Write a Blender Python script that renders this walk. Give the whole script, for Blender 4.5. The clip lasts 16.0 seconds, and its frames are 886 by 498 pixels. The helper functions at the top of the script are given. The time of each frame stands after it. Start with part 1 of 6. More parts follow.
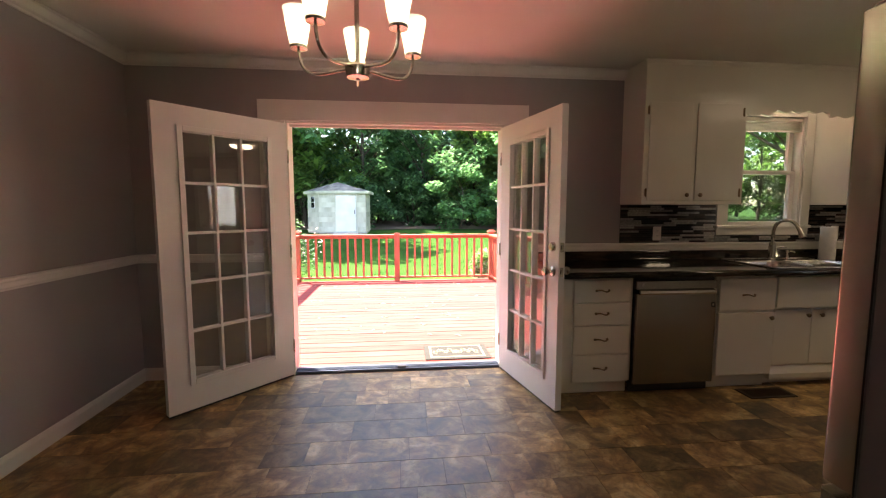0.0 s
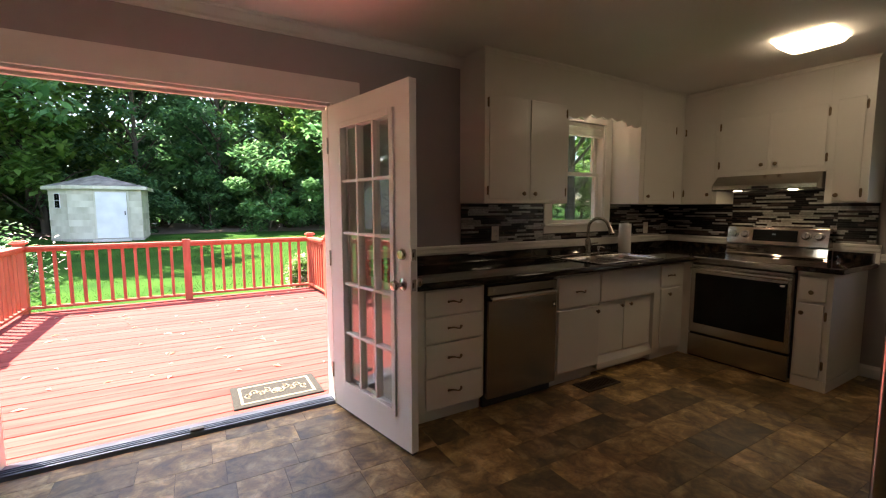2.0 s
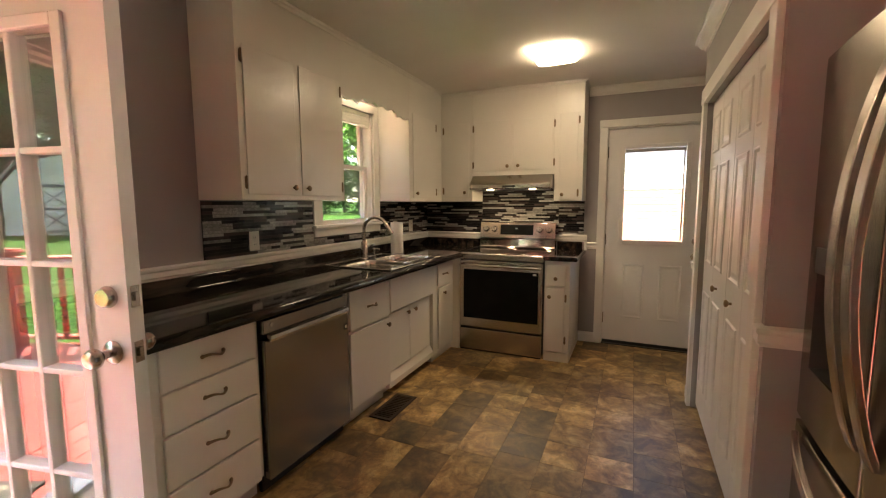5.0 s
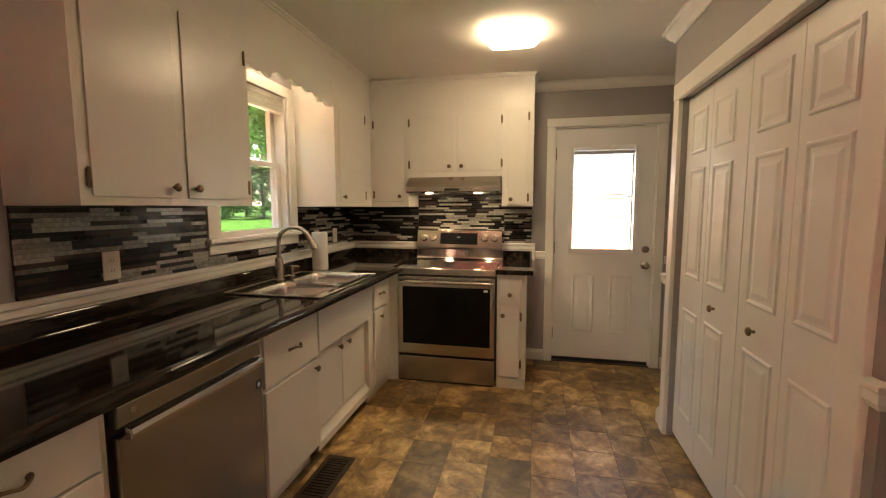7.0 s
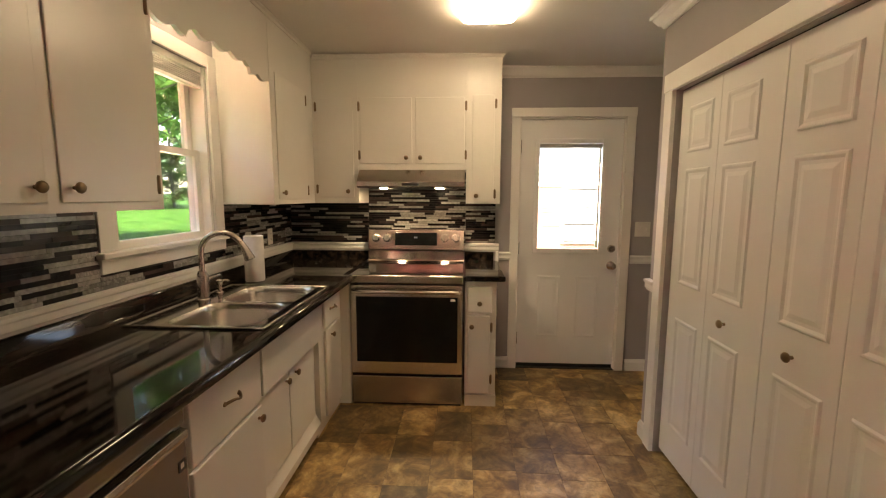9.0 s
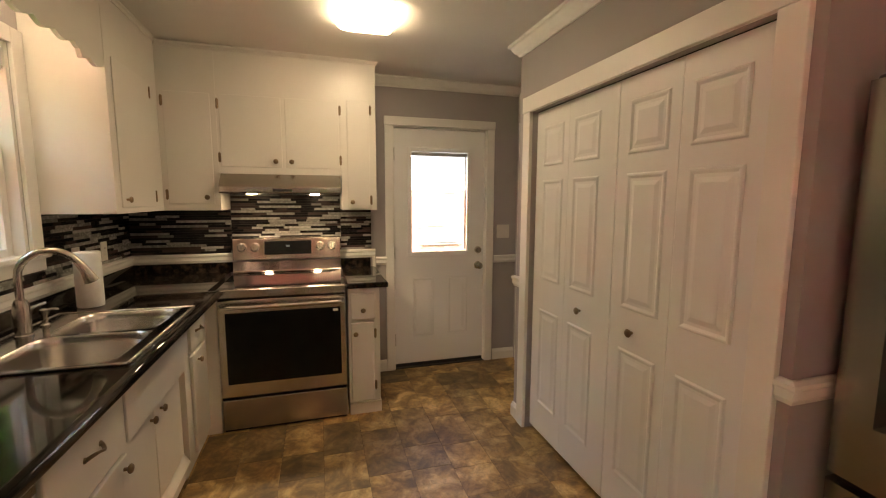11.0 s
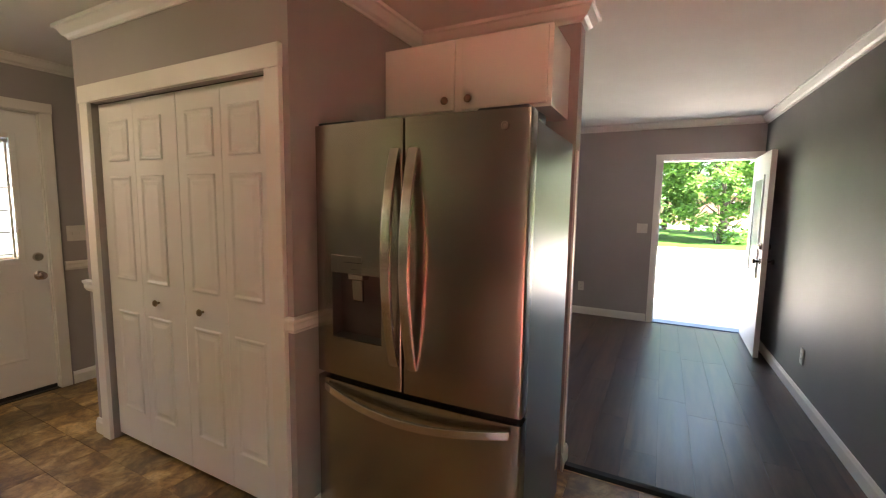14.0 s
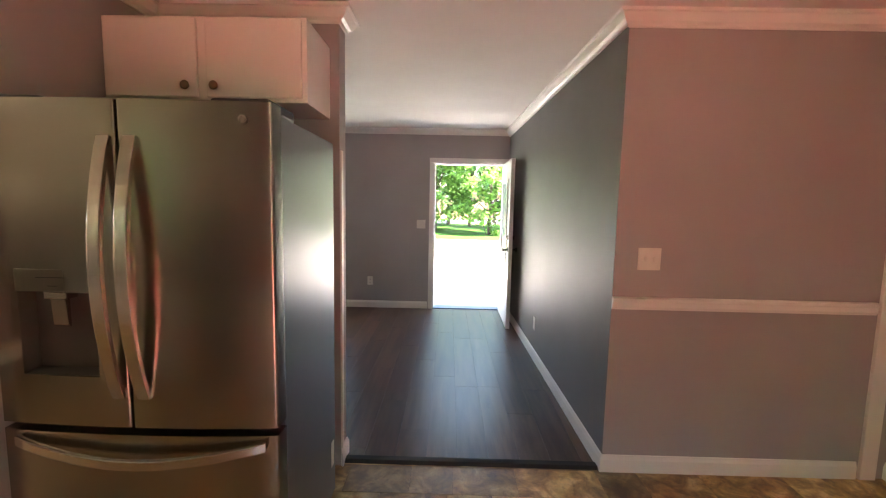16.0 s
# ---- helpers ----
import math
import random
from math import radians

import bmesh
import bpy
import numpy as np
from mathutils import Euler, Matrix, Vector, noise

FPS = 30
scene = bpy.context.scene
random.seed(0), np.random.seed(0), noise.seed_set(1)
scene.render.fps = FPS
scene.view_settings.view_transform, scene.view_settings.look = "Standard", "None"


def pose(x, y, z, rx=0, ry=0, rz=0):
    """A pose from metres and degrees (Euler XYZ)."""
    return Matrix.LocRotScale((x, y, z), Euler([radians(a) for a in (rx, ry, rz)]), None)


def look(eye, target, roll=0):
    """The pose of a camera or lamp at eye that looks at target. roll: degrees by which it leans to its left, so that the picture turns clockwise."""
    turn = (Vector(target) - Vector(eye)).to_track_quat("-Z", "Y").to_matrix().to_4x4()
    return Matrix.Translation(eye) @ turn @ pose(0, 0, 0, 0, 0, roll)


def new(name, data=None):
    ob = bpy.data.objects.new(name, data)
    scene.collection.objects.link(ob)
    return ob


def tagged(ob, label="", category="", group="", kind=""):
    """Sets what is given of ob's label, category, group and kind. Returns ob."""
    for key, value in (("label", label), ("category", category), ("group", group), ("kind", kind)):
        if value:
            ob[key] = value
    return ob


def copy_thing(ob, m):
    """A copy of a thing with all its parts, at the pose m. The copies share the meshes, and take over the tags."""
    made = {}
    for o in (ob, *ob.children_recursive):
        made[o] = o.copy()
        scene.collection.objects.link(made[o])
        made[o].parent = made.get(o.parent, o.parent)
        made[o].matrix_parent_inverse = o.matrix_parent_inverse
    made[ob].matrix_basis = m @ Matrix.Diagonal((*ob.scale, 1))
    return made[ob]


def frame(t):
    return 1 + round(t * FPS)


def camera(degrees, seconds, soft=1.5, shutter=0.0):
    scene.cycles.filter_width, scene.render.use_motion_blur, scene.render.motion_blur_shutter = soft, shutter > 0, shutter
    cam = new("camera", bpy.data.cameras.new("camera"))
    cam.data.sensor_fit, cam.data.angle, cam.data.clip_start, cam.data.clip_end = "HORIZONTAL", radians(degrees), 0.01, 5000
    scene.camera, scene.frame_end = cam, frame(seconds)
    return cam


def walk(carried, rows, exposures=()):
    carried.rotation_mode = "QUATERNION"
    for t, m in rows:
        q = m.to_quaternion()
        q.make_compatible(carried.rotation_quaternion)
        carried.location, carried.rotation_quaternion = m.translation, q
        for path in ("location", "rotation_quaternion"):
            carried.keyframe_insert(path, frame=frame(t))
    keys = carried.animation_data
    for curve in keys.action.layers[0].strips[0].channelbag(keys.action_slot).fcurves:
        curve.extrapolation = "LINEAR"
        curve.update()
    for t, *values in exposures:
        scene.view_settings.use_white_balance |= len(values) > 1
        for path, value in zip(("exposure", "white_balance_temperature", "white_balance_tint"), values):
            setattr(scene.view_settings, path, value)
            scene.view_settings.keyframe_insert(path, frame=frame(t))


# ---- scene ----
cam = camera(92.6, 16.0, soft=1.15)
PATH = [
    (0, (0.116, 0.152, 1.325), (0.314, 2.133, 1.136), 0.0),
    (0.5, (0.093, 0.297, 1.32), (0.552, 2.235, 1.131), 0.1),
    (1, (0.132, 0.478, 1.322), (0.74, 2.374, 1.131), -0.1),
    (1.5, (0.159, 0.618, 1.322), (0.943, 2.447, 1.123), -0.1),
    (2, (0.159, 0.772, 1.32), (1.167, 2.489, 1.13), -0.1),
    (2.5, (0.125, 0.918, 1.334), (1.388, 2.455, 1.13), -0.6),
    (3, (0.149, 1.017, 1.325), (1.625, 2.351, 1.118), 0.2),
    (3.5, (0.239, 1.121, 1.314), (1.836, 2.308, 1.115), -0.1),
    (4, (0.318, 1.218, 1.32), (2.011, 2.261, 1.112), -0.1),
    (4.5, (0.369, 1.31, 1.323), (2.13, 2.234, 1.111), -0.0),
    (5, (0.416, 1.449, 1.336), (2.231, 2.264, 1.124), -0.2),
    (7.5, (1.021, 1.913, 1.359), (2.983, 2.243, 1.155), 0.0),
    (8, (1.132, 1.986, 1.376), (3.105, 2.222, 1.153), 0.1),
    (10.5, (1.279, 2.26, 1.433), (3.242, 1.958, 1.199), 0.2),
    (11, (1.224, 2.279, 1.437), (3.13, 1.718, 1.204), 0.2),
    (11.5, (1.137, 2.26, 1.463), (2.96, 1.48, 1.204), 0.4),
    (12, (1.01, 2.256, 1.463), (2.756, 1.313, 1.215), 0.7),
    (12.5, (0.88, 2.294, 1.439), (2.483, 1.121, 1.203), 0.6),
    (13, (0.802, 2.313, 1.43), (2.218, 0.918, 1.21), 0.6),
    (13.5, (0.735, 2.304, 1.429), (1.924, 0.71, 1.211), 0.9),
    (14, (0.689, 2.289, 1.428), (1.604, 0.523, 1.214), 0.9),
    (14.5, (0.642, 2.272, 1.431), (1.307, 0.398, 1.214), 1.0),
    (15, (0.592, 2.264, 1.431), (1.052, 0.33, 1.214), 1.1),
    (15.5, (0.554, 2.258, 1.438), (0.8, 0.284, 1.229), 1.1),
    (16, (0.536, 2.256, 1.441), (0.562, 0.267, 1.229), 1.2),
]
EXPOSURE = [(0.0, 3.2, 7600, 19), (1.0, 3.1, 7550, 18.5), (2.0, 2.8, 7500, 18.5), (3.0, 2.8, 7500, 18.5), (3.5, 3.05, 7600, 18.5), (5.0, 4.2, 7800, 17.5), (7.5, 4.38, 8300, 18), (11.0, 4.33, 8100, 17.5), (12.5, 4.5, 7650, 16.5), (14.0, 4.2, 7650, 18), (14.7, 4.3, 7600, 18.5), (16.0, 4.5, 7400, 18.5)]
walk(cam, [(t, look(eye, target, roll)) for t, eye, target, roll in PATH], EXPOSURE)

# ---- light ----
SUN_WAY = Vector((0.42, -0.31, -0.93)).normalized()
sun = new("sun", bpy.data.lights.new("sun", "SUN"))
sun.data.energy, sun.data.angle, sun.data.color = 5.0, radians(0.6), (1.0, 0.95, 0.87)
sun.rotation_euler = SUN_WAY.to_track_quat("-Z", "Y").to_euler()
world = bpy.data.worlds.new("sky")
scene.world = world
world.use_nodes = True
sky = world.node_tree.nodes.new("ShaderNodeTexSky")
sky.sky_type, sky.sun_disc = "NISHITA", False
sky.sun_elevation = math.asin(-SUN_WAY.z)
sky.sun_rotation = math.atan2(-SUN_WAY.x, -SUN_WAY.y)
back = world.node_tree.nodes["Background"]
world.node_tree.links.new(sky.outputs[0], back.inputs[0])
back.inputs[1].default_value = 0.15

# ---- materials ----
def nodes_of(name):
    m = bpy.data.materials.new(name)
    m.use_nodes = True
    nt = m.node_tree
    return m, nt, nt.nodes["Principled BSDF"]


def surface(name, c1, c2=None, rough=0.5, metal=0.0, scale=(8, 8, 8), detail=4.0, bump=0.0, bscale=60.0, spread=0.0,
            rough2=None, coat=0.0, mix=(0.35, 0.65), spec=0.5, emit=0.0, stretch_b=(1, 1, 1)):
    """Principled surface with two-scale noise colour, an own tint per object and fine relief."""
    m, nt, p = nodes_of(name)
    N, L = nt.nodes.new, nt.links.new
    c2 = c2 or tuple(v * 0.86 for v in c1)
    tc = N("ShaderNodeTexCoord")
    mp = N("ShaderNodeMapping")
    mp.inputs["Scale"].default_value = scale
    L(tc.outputs["Object"], mp.inputs["Vector"])
    info = N("ShaderNodeObjectInfo")
    off = N("ShaderNodeVectorMath")
    off.operation = "MULTIPLY_ADD"
    L(info.outputs["Random"], off.inputs[0])
    off.inputs[1].default_value = (37.0, 91.0, 53.0)
    L(mp.outputs[0], off.inputs[2])
    n1 = N("ShaderNodeTexNoise")
    n1.inputs["Scale"].default_value, n1.inputs["Detail"].default_value = 1.0, detail
    L(off.outputs[0], n1.inputs["Vector"])
    ramp = N("ShaderNodeValToRGB")
    e = ramp.color_ramp.elements
    e[0].position, e[1].position = mix
    e[0].color, e[1].color = (*c1, 1), (*c2, 1)
    L(n1.outputs[0], ramp.inputs[0])
    col = ramp.outputs[0]
    if spread:
        hs = N("ShaderNodeHueSaturation")
        mr = N("ShaderNodeMapRange")
        mr.inputs[3].default_value, mr.inputs[4].default_value = 1 - spread, 1 + spread
        L(info.outputs["Random"], mr.inputs[0])
        L(mr.outputs[0], hs.inputs["Value"])
        L(col, hs.inputs["Color"])
        col = hs.outputs[0]
    L(col, p.inputs["Base Color"])
    p.inputs["Metallic"].default_value = metal
    p.inputs["Specular IOR Level"].default_value = spec
    p.inputs["Coat Weight"].default_value = coat
    r = N("ShaderNodeMapRange")
    r.inputs[3].default_value, r.inputs[4].default_value = rough, rough2 if rough2 is not None else min(1, rough * 1.25)
    L(n1.outputs[0], r.inputs[0])
    L(r.outputs[0], p.inputs["Roughness"])
    if bump:
        mb = N("ShaderNodeMapping")
        mb.inputs["Scale"].default_value = stretch_b
        L(tc.outputs["Object"], mb.inputs["Vector"])
        n2 = N("ShaderNodeTexNoise")
        n2.inputs["Scale"].default_value, n2.inputs["Detail"].default_value = bscale, 3.0
        L(mb.outputs[0], n2.inputs["Vector"])
        bp = N("ShaderNodeBump")
        bp.inputs["Strength"].default_value, bp.inputs["Distance"].default_value = bump, 0.004
        L(n2.outputs[0], bp.inputs["Height"])
        L(bp.outputs[0], p.inputs["Normal"])
    if emit:
        p.inputs["Emission Color"].default_value = (*c1, 1)
        p.inputs["Emission Strength"].default_value = emit
    return m


def leafy(name, c1, c2, spec=0.5):
    m, nt, p = nodes_of(name)
    p.inputs["Specular IOR Level"].default_value = spec
    N, L = nt.nodes.new, nt.links.new
    geo = N("ShaderNodeNewGeometry")
    ramp = N("ShaderNodeValToRGB")
    ramp.color_ramp.elements[0].color, ramp.color_ramp.elements[1].color = (*c1, 1), (*c2, 1)
    L(geo.outputs["Random Per Island"], ramp.inputs[0])
    L(ramp.outputs[0], p.inputs["Base Color"])
    p.inputs["Roughness"].default_value = 0.5
    tr = N("ShaderNodeBsdfTranslucent")
    L(ramp.outputs[0], tr.inputs[0])
    mx = N("ShaderNodeMixShader")
    mx.inputs[0].default_value = 0.5
    L(p.outputs[0], mx.inputs[1])
    L(tr.outputs[0], mx.inputs[2])
    L(mx.outputs[0], nt.nodes["Material Output"].inputs[0])
    return m


def slate(name):
    """Mottled slate print: cloudy tones, crisp flecks and an own tone for each tile."""
    m, nt, p = nodes_of(name)
    N, L = nt.nodes.new, nt.links.new
    tc, info = N("ShaderNodeTexCoord"), N("ShaderNodeObjectInfo")
    off = N("ShaderNodeVectorMath")
    off.operation = "MULTIPLY_ADD"
    L(info.outputs["Random"], off.inputs[0])
    off.inputs[1].default_value = (57.0, 31.0, 83.0)
    L(tc.outputs["Object"], off.inputs[2])
    cols = []
    for sc, rough, stops in ((7.0, 0.62, ((0.36, (0.125, 0.068, 0.019)), (0.46, (0.235, 0.140, 0.046)), (0.54, (0.36, 0.230, 0.085)), (0.64, (0.54, 0.39, 0.18)))),
                             (26.0, 0.70, ((0.34, (0.62, 0.58, 0.53)), (0.48, (1.0, 1.0, 1.0)), (0.66, (1.25, 1.20, 1.08))))):
        n = N("ShaderNodeTexNoise")
        n.inputs["Scale"].default_value, n.inputs["Detail"].default_value, n.inputs["Roughness"].default_value, n.inputs["Distortion"].default_value = sc, 9.0, rough, 0.6
        L(off.outputs[0], n.inputs["Vector"])
        r = N("ShaderNodeValToRGB")
        while len(r.color_ramp.elements) < len(stops):
            r.color_ramp.elements.new(0.5)
        for e, (pos, c) in zip(r.color_ramp.elements, stops):
            e.position, e.color = pos, (*c, 1)
        L(n.outputs[0], r.inputs[0])
        cols.append(r.outputs[0])
    mul = N("ShaderNodeMix")
    mul.data_type, mul.blend_type = "RGBA", "MULTIPLY"
    mul.inputs["Factor"].default_value = 1.0
    L(cols[0], mul.inputs["A"])
    L(cols[1], mul.inputs["B"])
    hs, mr = N("ShaderNodeHueSaturation"), N("ShaderNodeMapRange")
    mr.inputs[3].default_value, mr.inputs[4].default_value = 0.42, 1.30
    L(info.outputs["Random"], mr.inputs[0])
    L(mr.outputs[0], hs.inputs["Value"])
    L(mul.outputs["Result"], hs.inputs["Color"])
    L(hs.outputs[0], p.inputs["Base Color"])
    rr = N("ShaderNodeMapRange")
    p.inputs["Specular IOR Level"].default_value = 0.85
    rr.inputs[3].default_value, rr.inputs[4].default_value = 0.30, 0.44
    L(cols[1], rr.inputs[0])
    L(rr.outputs[0], p.inputs["Roughness"])
    bp = N("ShaderNodeBump")
    bp.inputs["Strength"].default_value, bp.inputs["Distance"].default_value = 0.15, 0.003
    L(cols[1], bp.inputs["Height"])
    L(bp.outputs[0], p.inputs["Normal"])
    return m


def window_glass(name, tint=(0.97, 0.99, 0.98), base=0.045, gain=1.0):
    m, nt, p = nodes_of(name)
    N, L = nt.nodes.new, nt.links.new
    nt.nodes.remove(p)
    t, g, f, mx = N("ShaderNodeBsdfTransparent"), N("ShaderNodeBsdfGlossy"), N("ShaderNodeLayerWeight"), N("ShaderNodeMixShader")
    t.inputs[0].default_value = (*tint, 1)
    g.inputs["Roughness"].default_value = 0.0
    f.inputs[0].default_value = 0.5
    sch = N("ShaderNodeMath")
    sch.operation = "POWER"
    sch.inputs[1].default_value = 5.0
    L(f.outputs["Facing"], sch.inputs[0])
    add = N("ShaderNodeMath")
    add.operation = "MULTIPLY_ADD"
    add.inputs[1].default_value, add.inputs[2].default_value = 1 - base, base
    L(sch.outputs[0], add.inputs[0])
    mul = N("ShaderNodeMath")
    mul.operation, mul.use_clamp = "MULTIPLY", True
    mul.inputs[1].default_value = gain
    L(add.outputs[0], mul.inputs[0])
    L(mul.outputs[0], mx.inputs[0])
    L(t.outputs[0], mx.inputs[1])
    L(g.outputs[0], mx.inputs[2])
    L(mx.outputs[0], nt.nodes["Material Output"].inputs[0])
    return m


def glowing(name, colour, strength, cover=(0.9, 0.88, 0.82)):
    m, nt, p = nodes_of(name)
    p.inputs["Base Color"].default_value = (*cover, 1)
    p.inputs["Roughness"].default_value = 0.35
    p.inputs["Emission Color"].default_value = (*colour, 1)
    p.inputs["Emission Strength"].default_value = strength
    return m


GREY = surface("grey_wall_paint", (0.370, 0.338, 0.334), (0.348, 0.317, 0.314), 0.55, scale=(1.5, 1.5, 1.5), bump=0.06, bscale=220)
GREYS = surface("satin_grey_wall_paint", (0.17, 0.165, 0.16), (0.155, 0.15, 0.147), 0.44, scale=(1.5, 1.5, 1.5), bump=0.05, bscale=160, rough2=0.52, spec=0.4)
CEIL = surface("ceiling_paint", (0.78, 0.75, 0.70), (0.74, 0.71, 0.66), 0.8, scale=(2, 2, 2), bump=0.12, bscale=120)
TRIM = surface("white_trim_paint", (0.78, 0.76, 0.72), (0.73, 0.71, 0.67), 0.35, scale=(3, 3, 3), bump=0.03, bscale=90)
CAB = surface("white_cabinet_paint", (0.76, 0.73, 0.67), (0.72, 0.69, 0.63), 0.26, scale=(2, 2, 2), bump=0.05, bscale=70)
DOORW = surface("white_door_paint", (0.78, 0.77, 0.76), (0.74, 0.73, 0.72), 0.35, scale=(2, 2, 2), bump=0.04, bscale=70)
TILE = slate("stone_look_vinyl")
GROUT = surface("vinyl_joint", (0.085, 0.052, 0.026), (0.13, 0.085, 0.045), 0.6)
PLANK = surface("dark_wood_plank", (0.042, 0.021, 0.012), (0.095, 0.052, 0.031), 0.29, spec=0.40, scale=(18, 1.6, 18), detail=7, spread=0.20, bump=0.12, bscale=14, stretch_b=(9, 1, 9), rough2=0.42)
PLANKGAP = surface("plank_joint", (0.012, 0.009, 0.008), None, 0.7)
LAM = surface("dark_laminate", (0.008, 0.006, 0.005), (0.050, 0.034, 0.025), 0.035, scale=(4, 22, 22), detail=9, mix=(0.46, 0.70), rough2=0.075, spec=0.32)
STEEL = surface("brushed_steel", (0.47, 0.435, 0.39), (0.485, 0.45, 0.405), 0.24, 1.0, scale=(3, 3, 400), detail=1, rough2=0.25)
STEELV = surface("brushed_steel_vertical_grain", (0.335, 0.306, 0.268), (0.345, 0.316, 0.278), 0.25, 1.0, scale=(400, 400, 3), detail=1, rough2=0.258)
HANDLE = surface("polished_handle_steel", (0.64, 0.585, 0.54), (0.60, 0.55, 0.50), 0.20, 1.0, scale=(60, 60, 4), detail=2, rough2=0.26)
CHROME = surface("satin_nickel", (0.55, 0.51, 0.46), (0.48, 0.44, 0.40), 0.22, 1.0, scale=(9, 9, 9))
SINKRIM = surface("polished_sink_rim", (0.50, 0.47, 0.43), (0.52, 0.49, 0.45), 0.09, 1.0, scale=(3, 3, 3), rough2=0.13)
SINKM = surface("sink_steel", (0.56, 0.53, 0.49), (0.58, 0.55, 0.51), 0.22, 1.0, scale=(3, 3, 3), rough2=0.30)
# console and guard steel: reflected warm lamp and pink room put into the colour
CONSOLE = surface("lamp_tinted_steel", (0.52, 0.43, 0.38), (0.54, 0.45, 0.40), 0.16, 1.0, scale=(3, 400, 3), detail=1, rough2=0.18)
GUARD = surface("polished_guard_steel", (0.52, 0.44, 0.39), (0.54, 0.46, 0.41), 0.07, 1.0, scale=(3, 400, 3), detail=1, rough2=0.09)
FRSIDE = surface("graphite_side_paint", (0.10, 0.105, 0.115), (0.095, 0.10, 0.11), 0.33, 0.30, scale=(2, 2, 2), bump=0.02, bscale=250, rough2=0.34)
BLACK = surface("black_glass", (0.006, 0.006, 0.006), (0.008, 0.008, 0.008), 0.09, spec=0.16)
COOK = surface("cooktop_glass", (0.006, 0.006, 0.006), (0.008, 0.008, 0.008), 0.02, spec=0.5, rough2=0.03)
DARK = surface("dark_plastic", (0.02, 0.02, 0.021), (0.03, 0.03, 0.03), 0.4)
VENTDARK = surface("dark_vent_well", (0.03, 0.03, 0.03), None, 0.7)
BRONZE = surface("antique_brass", (0.28, 0.20, 0.12), (0.20, 0.14, 0.085), 0.32, 1.0, scale=(20, 20, 20))
PLATE = surface("ivory_plastic_plate", (0.74, 0.70, 0.64), None, 0.35)
PAPER = surface("paper_roll", (0.85, 0.83, 0.80), (0.79, 0.77, 0.74), 0.9, scale=(30, 30, 30), bump=0.2, bscale=150)
VENTM = surface("brown_register", (0.055, 0.034, 0.022), (0.035, 0.022, 0.015), 0.45, 0.4)
GLASS = window_glass("clear_glass", base=0.12)
DOORGLASS = window_glass("screened_door_glass", (0.72, 0.73, 0.73))
SCREEN = window_glass("insect_screen_mesh", (0.80, 0.80, 0.80), 0.0, 0.0)
nt_ = SCREEN.node_tree
df_, mx_ = nt_.nodes.new("ShaderNodeBsdfDiffuse"), nt_.nodes.new("ShaderNodeMixShader")
df_.inputs[0].default_value, mx_.inputs[0].default_value = (0.30, 0.31, 0.31, 1), 0.16
nt_.links.new(nt_.nodes["Material Output"].inputs[0].links[0].from_socket, mx_.inputs[1])
nt_.links.new(df_.outputs[0], mx_.inputs[2])
nt_.links.new(mx_.outputs[0], nt_.nodes["Material Output"].inputs[0])
TINTED = window_glass("coated_window_glass", (0.86, 0.89, 0.875))
SHADE = glowing("lit_frosted_glass", (0.95, 1.0, 0.88), 0.07, (0.80, 0.84, 0.76))
nt_ = SHADE.node_tree
tr_, mx_ = nt_.nodes.new("ShaderNodeBsdfTranslucent"), nt_.nodes.new("ShaderNodeMixShader")
tr_.inputs[0].default_value, mx_.inputs[0].default_value = (0.62, 0.66, 0.60, 1), 0.42
nt_.links.new(nt_.nodes["Principled BSDF"].outputs[0], mx_.inputs[1])
nt_.links.new(tr_.outputs[0], mx_.inputs[2])
nt_.links.new(mx_.outputs[0], nt_.nodes["Material Output"].inputs[0])
BULB = glowing("lit_bulb", (1.0, 0.88, 0.70), 9.0)
SINKBULB = glowing("lit_sink_tube", (1.0, 0.88, 0.68), 1.5)
DIFF = glowing("lit_ceiling_diffuser", (1.0, 0.87, 0.64), 1.55)
SPOT = glowing("lit_hood_lamp", (1.0, 0.86, 0.58), 8.0)
MOS = [surface("mosaic_black", (0.008, 0.007, 0.008), (0.02, 0.017, 0.017), 0.22, spread=0.3, spec=0.22),
       surface("mosaic_brown", (0.040, 0.028, 0.026), (0.065, 0.046, 0.042), 0.22, spread=0.3, spec=0.25),
       surface("mosaic_grey", (0.23, 0.225, 0.21), (0.34, 0.33, 0.31), 0.24, scale=(60, 60, 60), spread=0.3, spec=0.35),
       surface("mosaic_silver", (0.30, 0.292, 0.28), (0.42, 0.405, 0.385), 0.16, scale=(60, 60, 60), spread=0.2)]
MGROUT = surface("mosaic_grout", (0.07, 0.065, 0.06), None, 0.9)
DECK = surface("red_deck_stain", (0.225, 0.050, 0.045), (0.285, 0.078, 0.070), 0.8, spec=0.12, scale=(2, 26, 20), detail=6, spread=0.10, bump=0.25, bscale=30, stretch_b=(0.3, 4, 4))
DECKR = surface("red_rail_stain", (0.36, 0.075, 0.045), (0.44, 0.11, 0.07), 0.5, scale=(20, 20, 3), spread=0.07, bump=0.15, bscale=40)
ALU = surface("aluminium_threshold", (0.11, 0.135, 0.18), (0.15, 0.18, 0.23), 0.40, 0.8)
MATD = surface("dark_doormat_pile", (0.020, 0.021, 0.019), (0.036, 0.036, 0.032), 0.95, scale=(90, 90, 90), bump=0.6, bscale=300)
MATL = surface("cream_doormat_print", (0.30, 0.265, 0.195), (0.24, 0.21, 0.155), 0.95, scale=(60, 60, 60), bump=0.6, bscale=300)
